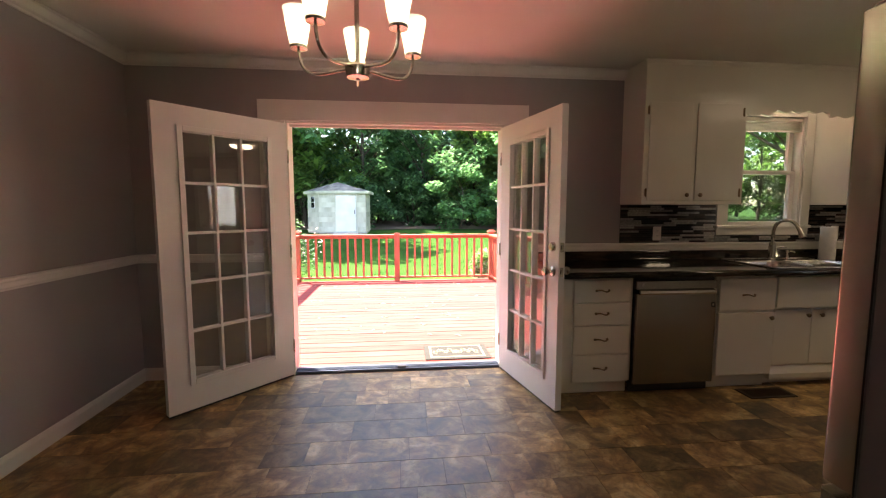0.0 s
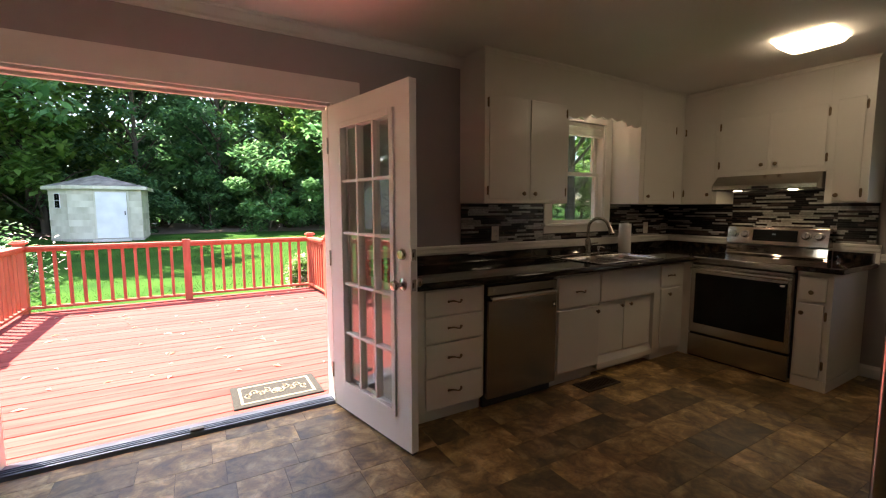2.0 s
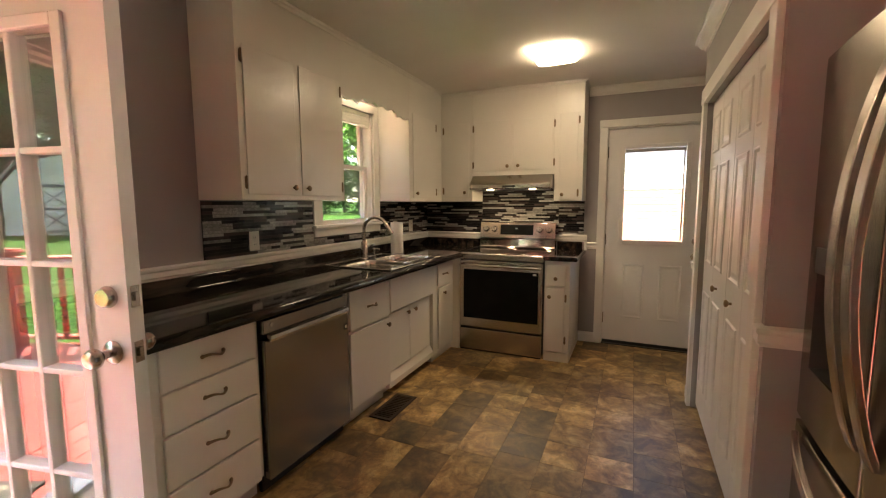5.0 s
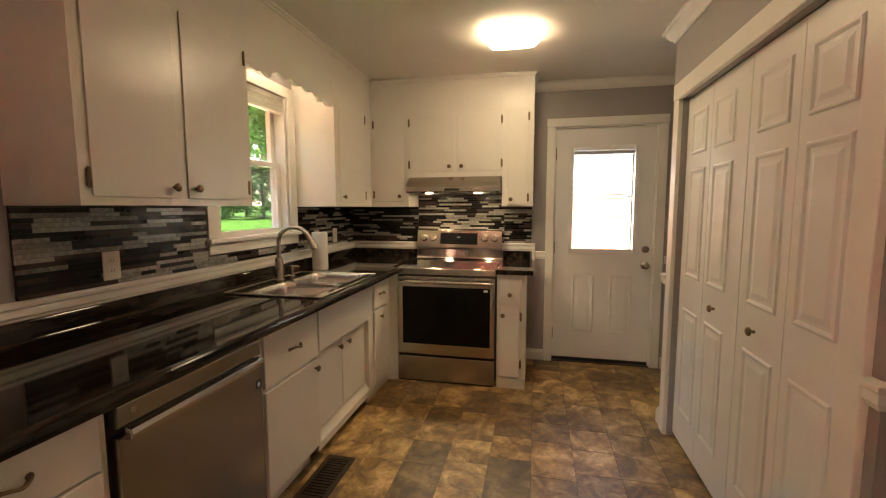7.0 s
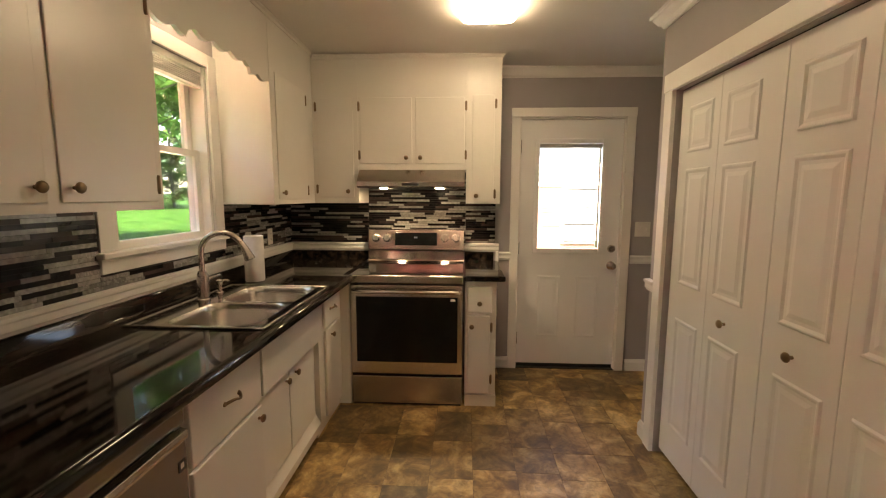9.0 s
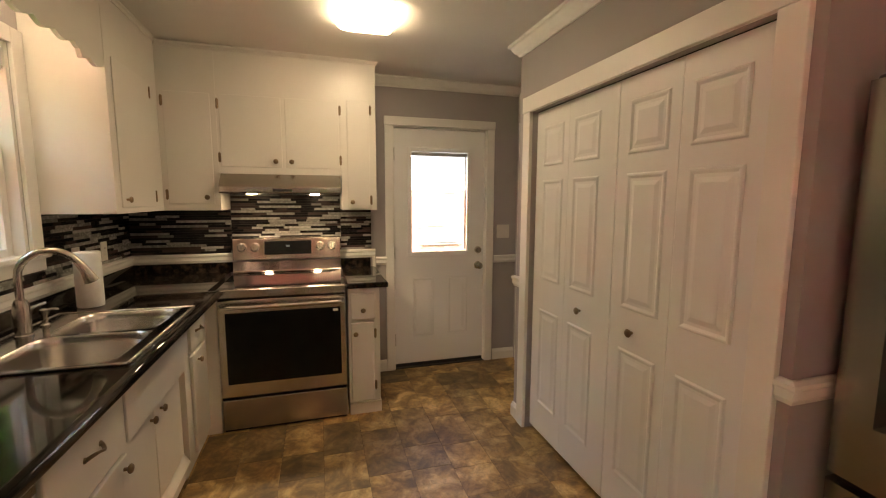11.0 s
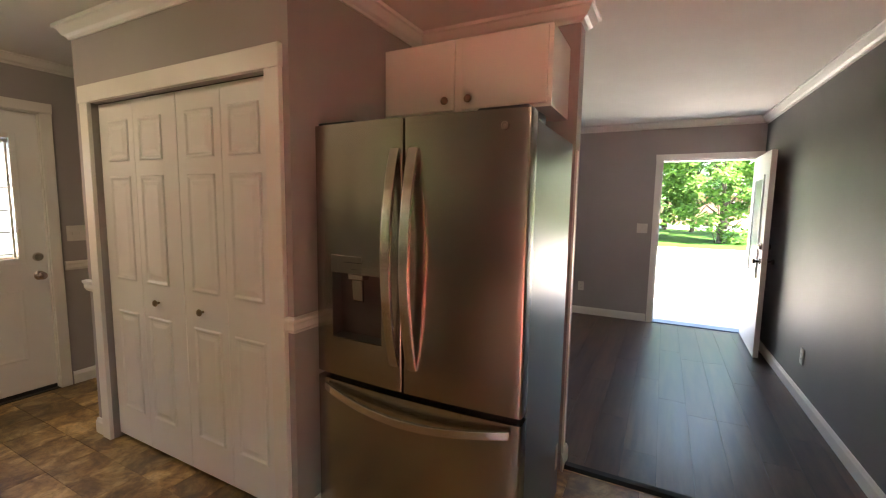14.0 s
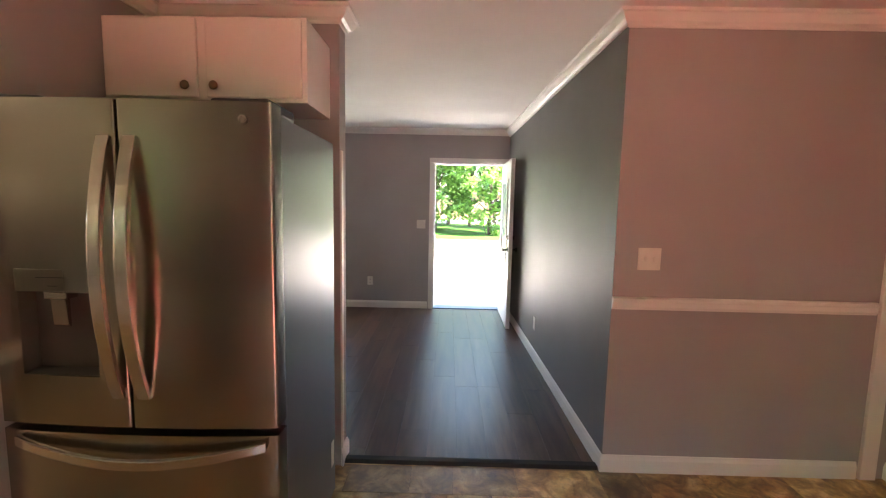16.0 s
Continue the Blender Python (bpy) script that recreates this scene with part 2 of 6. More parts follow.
# lawn and blade greens are darkened to stand in for tree shade
GRASS = surface("lawn", (0.015, 0.060, 0.009), (0.034, 0.098, 0.014), 0.9, spec=0.1, scale=(0.8, 0.8, 0.8), detail=9, bump=0.8, bscale=25)
BLADE = leafy("grass_blades", (0.016, 0.060, 0.009), (0.034, 0.096, 0.014), 0.08)
LEAF = leafy("green_leaves", (0.052, 0.165, 0.064), (0.165, 0.360, 0.140))
LEAFL = leafy("light_green_leaves", (0.06, 0.16, 0.034), (0.19, 0.34, 0.085))
# darker copy of the green leaves, with woodland shade put into its colour
LEAFD = leafy("shaded_leaves", (0.036, 0.120, 0.054), (0.125, 0.280, 0.110))
DRYLEAF = leafy("dry_pale_leaves", (0.34, 0.24, 0.17), (0.55, 0.46, 0.36), 0.1)
FLOWER = leafy("pale_blossom", (0.55, 0.40, 0.38), (0.80, 0.70, 0.62))
BARK = surface("bark", (0.055, 0.042, 0.032), (0.11, 0.088, 0.068), 0.9, scale=(6, 6, 1.4), bump=0.9, bscale=18)
SIDING = surface("weathered_white_siding", (0.58, 0.57, 0.49), (0.40, 0.39, 0.31), 0.7, scale=(2, 2, 0.7), detail=6, spread=0.05)
SHINGLE = surface("grey_shingle", (0.10, 0.09, 0.082), (0.24, 0.22, 0.19), 0.9, scale=(3, 3, 3), detail=8, bump=0.6, bscale=30, spread=0.2)
SHEDD = surface("white_shed_door", (0.68, 0.70, 0.72), (0.58, 0.60, 0.62), 0.5, scale=(2, 2, 2))
BRICK = surface("red_brick", (0.42, 0.21, 0.155), (0.52, 0.30, 0.235), 0.85, scale=(30, 30, 30), spread=0.22, bump=0.3, bscale=80)
MORTAR = surface("mortar", (0.42, 0.39, 0.35), None, 0.95, scale=(40, 40, 40))
CONC = surface("pale_concrete", (0.50, 0.49, 0.46), (0.42, 0.41, 0.385), 0.85, scale=(1.2, 1.2, 1.2), detail=8, bump=0.3, bscale=60)
SOFFIT = surface("stained_soffit", (0.34, 0.20, 0.14), (0.28, 0.16, 0.11), 0.7, scale=(3, 20, 20))
BLIND = surface("white_blind_slats", (0.80, 0.78, 0.72), None, 0.5)
DIRT = surface("leaf_litter", (0.075, 0.052, 0.034), (0.12, 0.085, 0.055), 0.95, scale=(3, 3, 3), detail=8, bump=0.8, bscale=12)


# ---- mesh helpers ----
def world_of(ob):
    m = Matrix.Identity(4)
    while ob is not None:
        m = (ob.matrix_parent_inverse @ ob.matrix_basis if ob.parent else ob.matrix_basis) @ m
        ob = ob.parent
    return m


def finish(name, bm, material, bevel=0.0, seg=2, smooth=None):
    if bevel:
        bmesh.ops.bevel(bm, geom=bm.edges[:], offset=bevel, segments=seg, affect="EDGES", profile=0.5, clamp_overlap=True)
    bmesh.ops.recalc_face_normals(bm, faces=bm.faces[:])
    me = bpy.data.meshes.new(name)
    bm.to_mesh(me)
    bm.free()
    me.materials.append(material)
    if smooth is not None:
        me.shade_smooth()
        me.set_sharp_from_angle(angle=radians(smooth))
    return me


def part(name, bm, material, parent, label="", bevel=0.0, smooth=None, seg=2):
    """Links a bmesh, given in world places, as one mesh under a thing or part."""
    ob = new(name, finish(name, bm, material, bevel, seg, smooth))
    ob.parent = parent
    ob.matrix_parent_inverse = world_of(parent).inverted()
    return tagged(ob, label)


def piece(name, me, parent, at, rot=(0, 0, 0), scale=(1, 1, 1)):
    """One more object on a shared mesh, at a world place."""
    ob = new(name, me)
    ob.parent = parent
    ob.matrix_parent_inverse = world_of(parent).inverted()
    ob.location, ob.rotation_euler, ob.scale = at, rot, scale
    return ob


def thing(name, at, label, category, group="", kind=""):
    ob = new(name)
    ob.empty_display_size = 0.1
    ob.location = at
    return tagged(ob, label, category, group, kind)


def solid(name, bm, material, label, category, kind="", bevel=0.0, smooth=None, group=""):
    return tagged(new(name, finish(name, bm, material, bevel, 2, smooth)), label, category, group, kind)


def box(*spans, bm=None):
    """A box from x0, x1, y0, y1, z0, z1; several spans make several boxes."""
    bm = bm or bmesh.new()
    for x0, x1, y0, y1, z0, z1 in spans:
        v = [bm.verts.new(p) for p in ((x0, y0, z0), (x1, y0, z0), (x1, y1, z0), (x0, y1, z0), (x0, y0, z1), (x1, y0, z1), (x1, y1, z1), (x0, y1, z1))]
        for f in ((3, 2, 1, 0), (4, 5, 6, 7), (0, 1, 5, 4), (1, 2, 6, 5), (2, 3, 7, 6), (3, 0, 4, 7)):
            bm.faces.new([v[i] for i in f])
    return bm


def prism(poly, way, bm=None):
    """A closed polygon of points swept along the vector way."""
    bm = bm or bmesh.new()
    a = [bm.verts.new(p) for p in poly]
    b = [bm.verts.new(Vector(p) + Vector(way)) for p in poly]
    n = len(poly)
    bm.faces.new(a[::-1])
    bm.faces.new(b)
    for i in range(n):
        bm.faces.new((a[i], a[(i + 1) % n], b[(i + 1) % n], b[i]))
    return bm


def mould(p0, p1, out, z, profile, bm=None, m0=0.0, m1=0.0):
    """A moulding along a wall from p0 to p1 (x, y); profile of (depth, height); m0, m1: mitre at each end, per depth."""
    bm = bm or bmesh.new()
    d = (Vector(p1) - Vector(p0)).normalized()
    rings = []
    for p, s, m in ((p0, -1, m0), (p1, 1, m1)):
        rings.append([bm.verts.new((p[0] + out[0] * a + d.x * s * m * a, p[1] + out[1] * a + d.y * s * m * a, z + h)) for a, h in profile])
    n = len(profile)
    for i in range(n):
        bm.faces.new((rings[0][i], rings[0][(i + 1) % n], rings[1][(i + 1) % n], rings[1][i]))
    bm.faces.new(rings[0][::-1])
    bm.faces.new(rings[1])
    return bm


def lathe(profile, at=(0, 0, 0), axis=(0, 0, 1), seg=20, bm=None):
    """A turned body: profile of (radius, height) along the axis."""
    bm = bm or bmesh.new()
    m = Matrix.Translation(at) @ Vector((0, 0, 1)).rotation_difference(Vector(axis)).to_matrix().to_4x4()
    rings = [[bm.verts.new(m @ Vector((r * math.cos(k * math.tau / seg), r * math.sin(k * math.tau / seg), h))) for k in range(seg)] for r, h in profile]
    for a, b in zip(rings, rings[1:]):
        for k in range(seg):
            bm.faces.new((a[k], a[(k + 1) % seg], b[(k + 1) % seg], b[k]))
    bm.faces.new(rings[0][::-1])
    bm.faces.new(rings[-1])
    return bm


def tube(points, radius, seg=10, bm=None, flat=1.0):
    """A round bar along points; radius a number or one per point; flat squeezes its width."""
    bm = bm or bmesh.new()
    pts = [Vector(p) for p in points]
    rad = radius if isinstance(radius, (list, tuple)) else [radius] * len(pts)
    ref = None
    rings = []
    for i, p in enumerate(pts):
        d = (pts[min(i + 1, len(pts) - 1)] - pts[max(i - 1, 0)]).normalized()
        if ref is None:
            ref = d.orthogonal().normalized()
        ref = (ref - d * ref.dot(d)).normalized()
        side = d.cross(ref)
        rings.append([bm.verts.new(p + (ref * math.cos(k * math.tau / seg) * flat + side * math.sin(k * math.tau / seg)) * rad[i]) for k in range(seg)])
    for a, b in zip(rings, rings[1:]):
        for k in range(seg):
            bm.faces.new((a[k], a[(k + 1) % seg], b[(k + 1) % seg], b[k]))
    bm.faces.new(rings[0][::-1])
    bm.faces.new(rings[-1])
    return bm


def slab(o, u, v, n, u0, u1, v0, v1, t0, t1, bevel=0.004):
    """A bevelled slab in the plane frame (o, u, v, n)."""
    bm = bmesh.new()
    o, u, v, n = (Vector(q) for q in (o, u, v, n))
    c = [bm.verts.new(o + u * a + v * b + n * t) for t in (t0, t1) for a, b in ((u0, v0), (u1, v0), (u1, v1), (u0, v1))]
    for f in ((3, 2, 1, 0), (4, 5, 6, 7), (0, 1, 5, 4), (1, 2, 6, 5), (2, 3, 7, 6), (3, 0, 4, 7)):
        bm.faces.new([c[i] for i in f])
    if bevel:
        bmesh.ops.bevel(bm, geom=bm.edges[:], offset=bevel, segments=2, affect="EDGES", profile=0.5, clamp_overlap=True)
    return bm


def raised_panel(o, u, v, n, u0, u1, v0, v1, depth=0.006, rim=0.022, bm=None):
    """A moulded door panel: a sunk rim round a raised field, lying on the plane."""
    bm = bm or bmesh.new()
    o, u, v, n = (Vector(q) for q in (o, u, v, n))
    steps = ((0.0, 0.0005), (0.006, depth), (0.012, depth), (rim, 0.001), (rim + 0.012, 0.0015), (rim + 0.03, depth * 0.9))
    rings = []
    for inset, h in steps:
        rings.append([bm.verts.new(o + u * a + v * b + n * h) for a, b in ((u0 + inset, v0 + inset), (u1 - inset, v0 + inset), (u1 - inset, v1 - inset), (u0 + inset, v1 - inset))])
    for a, b in zip(rings, rings[1:]):
        for k in range(4):
            bm.faces.new((a[k], a[(k + 1) % 4], b[(k + 1) % 4], b[k]))
    bm.faces.new(rings[-1])
    return bm


KNOB = [(0.006, 0.0), (0.006, 0.010), (0.009, 0.012), (0.0155, 0.017), (0.0165, 0.021), (0.013, 0.026), (0.004, 0.028)]


def knob(parent, at, axis, size=1.0, material=None):
    return part("knob", lathe([(r * size, h * size) for r, h in KNOB], at, axis, 16), material or BRONZE, parent, "antique brass knob", smooth=50)


def hinge(parent, at, n, up=0.055):
    """A small face hinge plate with its barrel."""
    x, y, z = at
    if abs(n[0]) > 0.5:
        bm = box((x - 0.003 if n[0] < 0 else x, x if n[0] < 0 else x + 0.003, y - 0.008, y + 0.008, z - up / 2, z + up / 2))
        tube([(x + n[0] * 0.005, y, z - up * 0.6), (x + n[0] * 0.005, y, z + up * 0.6)], 0.005, 8, bm)
    else:
        bm = box((x - 0.008, x + 0.008, y - 0.003 if n[1] < 0 else y, y if n[1] < 0 else y + 0.003, z - up / 2, z + up / 2))
        tube([(x, y + n[1] * 0.005, z - up * 0.6), (x, y + n[1] * 0.005, z + up * 0.6)], 0.005, 8, bm)
    return part("hinge", bm, BRONZE, parent, "antique brass hinge")


def pull(parent, c, u, n, half=0.045):
    """A bowed drawer pull."""
    c, u, n = Vector(c), Vector(u), Vector(n)
    pts = [c + u * half * s + n * (0.004 + 0.022 * (1 - s * s)) + Vector((0, 0, -0.006 * math.sin(3.0 * s))) for s in [k / 6 - 1 for k in range(13)]]
    bm = tube(pts, [0.0065 - 0.0025 * (1 - abs(k / 6 - 1)) for k in range(13)], 8)
    for s in (-1, 1):
        lathe([(0.009, 0), (0.008, 0.004), (0.004, 0.006)], c + u * half * s, n, 12, bm)
    return part("pull", bm, BRONZE, parent, "antique brass bow pull", smooth=50)


# ---- plan ----
YN, XE, XW, TOP = 3.543, 4.65, -1.868, 2.44
YS, YF, XR = 0.055, -3.478, -0.33
FX0, FX1, FZ = -0.750, 0.946, 1.990          # french door opening
NX0, NX1, NZ0, NZ1 = 2.893, 3.585, 1.168, 2.10  # kitchen window opening
BY0, BY1, BZ = 0.887, 1.690, 2.02            # back door opening
EX0, EX1, EZ = -0.215, 0.745, 1.985          # entrance opening
CX0, CX1, CY, CZ = 2.125, 3.515, 1.060, 1.945  # closet opening
CW, CE = 2.01, 3.680                          # closet sides
LX = 4.65                                    # far side of the living room

# ---- shell ----
wall_n = solid("wall_north", box((XW, FX0, YN, YN + 0.13, 0, TOP), (FX0, FX1, YN, YN + 0.13, FZ, TOP), (FX1, NX0, YN, YN + 0.13, 0, TOP),
      (NX0, NX1, YN, YN + 0.13, 0, NZ0), (NX0, NX1, YN, YN + 0.13, NZ1, TOP), (NX1, XE + 0.13, YN, YN + 0.13, 0, TOP)), GREY,
      "grey painted kitchen wall with french doors and window", "wall", "structure")
wall_e = solid("wall_east", box((XE, XE + 0.13, 0.5, BY0, 0, TOP), (XE, XE + 0.13, BY0, BY1, BZ, TOP), (XE, XE + 0.13, BY1, YN, 0, TOP)), GREY,
      "grey painted wall with the back door", "wall", "structure")
solid("wall_west", box((XW - 0.13, XW, YS - 0.115, YN + 0.13, 0, TOP)), GREY, "grey painted dining wall with chair rail", "wall", "structure")
solid("wall_south", prism([(XW, YS - 0.115, 0), (XR - 0.115, YS - 0.115, 0), (XR, YS, 0), (XW, YS, 0)], (0, 0, TOP)), GREY, "grey painted wall beside the living room opening", "wall", "structure")
solid("wall_behind_fridge", box((1.10, LX, YS - 0.10, YS + 0.02, 0, TOP)), GREY, "grey painted partition behind the refrigerator", "wall", "structure")
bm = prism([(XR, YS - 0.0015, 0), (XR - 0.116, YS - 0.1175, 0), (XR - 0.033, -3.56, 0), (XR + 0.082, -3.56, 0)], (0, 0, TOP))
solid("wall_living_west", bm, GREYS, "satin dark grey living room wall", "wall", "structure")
solid("wall_living_south", box((-0.45, EX0, YF - 0.14, YF, 0, TOP), (EX0, EX1, YF - 0.14, YF, EZ, TOP), (EX1, 2.06, YF - 0.14, YF, 0, TOP),
      (2.06, 3.5, YF - 0.14, YF, 0, 0.78), (2.06, 3.5, YF - 0.14, YF, 2.0, TOP), (3.5, LX, YF - 0.14, YF, 0, TOP)), GREY,
      "grey living room wall with the entrance door", "wall", "structure")
solid("wall_living_east", box((LX, LX + 0.13, YF - 0.14, 0.5, 0, TOP)), GREY, "grey painted living room side wall", "wall", "structure")
solid("wall_closet_front", box((CW, CX0, CY - 0.11, CY, 0, TOP), (CX0, CX1, CY - 0.11, CY, CZ, TOP), (CX1, CE, CY - 0.11, CY, 0, TOP)), GREY,
      "grey painted closet wall with folding doors", "wall", "structure")
solid("wall_closet_side", box((CW, CW + 0.11, YS + 0.02, CY - 0.11, 0, TOP), (CE - 0.11, CE, YS + 0.02, CY - 0.11, 0, TOP)), GREY,
      "grey painted closet side wall", "wall", "structure")
solid("wall_passage_end", box((CE, XE, 0.50, 0.60, 0, TOP)), GREY, "grey wall at the end of the passage", "wall", "structure")
# the old ceiling sags a few centimetres towards the closet
SAG_X, SAG_Y = (XW - 0.13, 1.0, 3.0, XE + 0.13), (YF - 0.14, YS, 1.10, 2.20, YN + 0.13)
SAG = ((2.430, 2.425, 2.420, 2.420), (2.398, 2.394, 2.382, 2.380), (2.402, 2.394, 2.374, 2.378), (2.422, 2.418, 2.400, 2.392), (2.441, 2.441, 2.430, 2.412))


def ceiling_z(x, y):
    i = max(k for k in range(3) if x >= SAG_X[k] or k == 0)
    j = max(k for k in range(4) if y >= SAG_Y[k] or k == 0)
    u, v = (x - SAG_X[i]) / (SAG_X[i + 1] - SAG_X[i]), (y - SAG_Y[j]) / (SAG_Y[j + 1] - SAG_Y[j])
    return (SAG[j][i] * (1 - u) + SAG[j][i + 1] * u) * (1 - v) + (SAG[j + 1][i] * (1 - u) + SAG[j + 1][i + 1] * u) * v


bm = bmesh.new()
nx_, ny_ = 26, 30
cx_ = [SAG_X[0] + (SAG_X[3] - SAG_X[0]) * k / nx_ for k in range(nx_ + 1)]
cy_ = [SAG_Y[0] + (SAG_Y[4] - SAG_Y[0]) * k / ny_ for k in range(ny_ + 1)]
low = [[bm.verts.new((x, y, ceiling_z(x, y))) for y in cy_] for x in cx_]
high = [[bm.verts.new((x, y, TOP + 0.12)) for y in cy_] for x in cx_]
for i in range(nx_):
    for j in range(ny_):
        bm.faces.new((low[i][j], low[i][j + 1], low[i + 1][j + 1], low[i + 1][j]))
        bm.faces.new((high[i][j], high[i + 1][j], high[i + 1][j + 1], high[i][j + 1]))
for i in range(nx_):
    for j in (0, ny_):
        bm.faces.new((low[i][j], low[i + 1][j], high[i + 1][j], high[i][j]))
for j in range(ny_):
    for i in (0, nx_):
        bm.faces.new((low[i][j], high[i][j], high[i][j + 1], low[i][j + 1]))
bmesh.ops.recalc_face_normals(bm, faces=bm.faces[:])
solid("ceiling", bm, CEIL, "off-white painted ceiling", "ceiling", "structure", smooth=30)
floor = solid("floor", box((XW, XE, YS - 0.03, YN + 0.02, -0.06, -0.003)), GROUT, "brown stone-look vinyl tile kitchen floor", "floor", "structure")
floor_l = solid("floor_living", box((XR - 0.1, LX, YF, YS - 0.03, -0.06, -0.004)), PLANKGAP, "dark wood plank living room floor", "floor", "structure")

# ---- trims ----
CROWN = [(0, 0), (0.010, 0.0), (0.014, 0.012), (0.030, 0.022), (0.052, 0.056), (0.064, 0.060), (0.064, 0.078), (0, 0.078)]
CHAIR = [(0, 0), (0.012, 0.0), (0.014, 0.008), (0.020, 0.016), (0.020, 0.040), (0.026, 0.048), (0.026, 0.060), (0.010, 0.066), (0, 0.066)]
BASE = [(0, 0), (0.014, 0), (0.014, 0.070), (0.010, 0.080), (0.006, 0.094), (0, 0.096)]
ZC = TOP - 0.078
bm = mould((XW, YN), (1.94, YN), (0, -1), ZC, CROWN, m0=-1)
mould((XW, YS), (XW, YN), (1, 0), ZC, CROWN, bm, -1, -1)
mould((XW, YS), (XR, YS), (0, 1), 2.322, CROWN, bm, -1, 1)
mould((XR, YS), (XR + 0.085, YF), (1, 0), 2.335, CROWN, bm, 1, -1)
mould((-0.24, YF), (LX, YF), (0, 1), 2.348, CROWN, bm, -1, 0)
mould((1.10, YS + 0.02), (CW, YS + 0.02), (0, 1), 2.310, CROWN, bm, 1, -1)
mould((1.10, YS + 0.02), (1.10, YS - 0.10), (-1, 0), 2.310, CROWN, bm, 1, 1)
mould((CW, YS + 0.02), (CW, CY), (-1, 0), 2.305, CROWN, bm, -1, 1)
mould((CW, CY), (CE, CY), (0, 1), 2.298, CROWN, bm, 1, 1)
mould((CE, CY), (CE, 0.6), (1, 0), 2.298, CROWN, bm, 1, -1)
mould((XE, 0.6), (XE, 1.86), (-1, 0), 2.312, CROWN, bm)
solid("trim_crown", bm, TRIM, "white crown moulding under the ceiling", "moulding", "structure")
ZR = 0.915
bm = mould((XW, YN), (FX0 - 0.19, YN), (0, -1), ZR, CHAIR, m0=-1)
mould((XW, YS), (XW, YN), (1, 0), ZR, CHAIR, bm, 0, -1)
mould((-1.70, YS), (XR, YS), (0, 1), ZR - 0.005, CHAIR, bm)
mould((CW, YS + 0.02), (CW, CY), (-1, 0), ZR - 0.028, CHAIR, bm, 0, 1)
mould((CW, CY), (CX0 - 0.084, CY), (0, 1), ZR - 0.028, CHAIR, bm, 1, 0)
mould((CX1 + 0.084, CY), (CE, CY), (0, 1), 0.884, CHAIR, bm, 0, 1)
mould((CE, CY), (CE, 0.6), (1, 0), 0.884, CHAIR, bm, 1, 0)
mould((XE, 0.6), (XE, BY0 - 0.08), (-1, 0), ZR - 0.03, CHAIR, bm)
mould((XE, BY1 + 0.06), (XE, 1.84), (-1, 0), ZR - 0.01, CHAIR, bm)
solid("trim_chair_rail", bm, TRIM, "white moulded chair rail", "moulding", "structure")
bm = mould((XW, YN), (FX0 - 0.19, YN), (0, -1), 0, BASE, m0=-1)
mould((XW, YS), (XW, YN), (1, 0), 0, BASE, bm, 0, -1)
mould((-1.70, YS), (XR, YS), (0, 1), 0, BASE, bm, 0, 1)
mould((XR, YS), (XR + 0.08, YF), (1, 0), 0, BASE, bm, 1, -1)
mould((EX1 + 0.07, YF), (LX, YF), (0, 1), 0, BASE, bm)
mould((CX1 + 0.083, CY), (CE, CY), (0, 1), 0, BASE, bm, 0, 1)
mould((CE, CY), (CE, 0.6), (1, 0), 0, BASE, bm, 1, 0)
mould((XE, 0.6), (XE, BY0 - 0.08), (-1, 0), 0, BASE, bm)
mould((XE, BY1 + 0.06), (XE, 1.95), (-1, 0), 0, BASE, bm)
mould((1.10, YS + 0.02), (1.10, YS - 0.10), (-1, 0), 0, BASE, bm, 1, 1)
mould((CW, 0.9), (CW, CY), (-1, 0), 0, BASE, bm, 0, 1)
solid("baseboard", bm, TRIM, "white painted baseboard", "baseboard", "structure")


def casing(name, o, u, n, w0, w1, top, width, label, deep=0.018, head=None):
    """Door casing on the wall plane (o, u, n): two legs and a head."""
    v = (0, 0, 1)
    t = thing(name, o, label, "door casing", kind="structure")
    head = head or width
    for a, b in ((w0 - width, w0), (w1, w1 + width)):
        part("casing_leg", slab(o, u, v, n, a, b, 0, top, 0, deep, 0.003), TRIM, t)
    part("casing_head", slab(o, u, v, n, w0 - width - 0.004, w1 + width + 0.004, top + 0.0005, top + head, 0, deep + 0.004, 0.003), TRIM, t)
    return t


casing("door_1_casing", (0, YN, 0), (1, 0, 0), (0, -1, 0), FX0, FX1, FZ, 0.19, "wide white casing round the french doors", 0.02, 0.152)
casing("door_2_casing", (XE, 0, 0), (0, 1, 0), (-1, 0, 0), BY0, BY1, BZ, 0.068, "white casing round the back door")
casing("door_3_casing", (0, YF, 0), (1, 0, 0), (0, 1, 0), EX0, EX1, EZ, 0.062, "white casing round the entrance door")
casing("closet_casing", (0, CY, 0), (1, 0, 0), (0, 1, 0), CX0, CX1, CZ, 0.082, "white casing round the closet doors", 0.022, 0.09)
casing("passage_casing", (0, 0.60, 0), (1, 0, 0), (0, 1, 0), 3.76, 4.52, 2.02, 0.06, "white casing in the passage")
t = thing("trim_doorway", (-1.75, YS, 0), "white casing of a doorway beside the dining wall", "door casing", kind="structure")
part("casing_leg", box((-1.80, -1.715, YS, YS + 0.02, 0, 2.08)), TRIM, t, bevel=0.003)


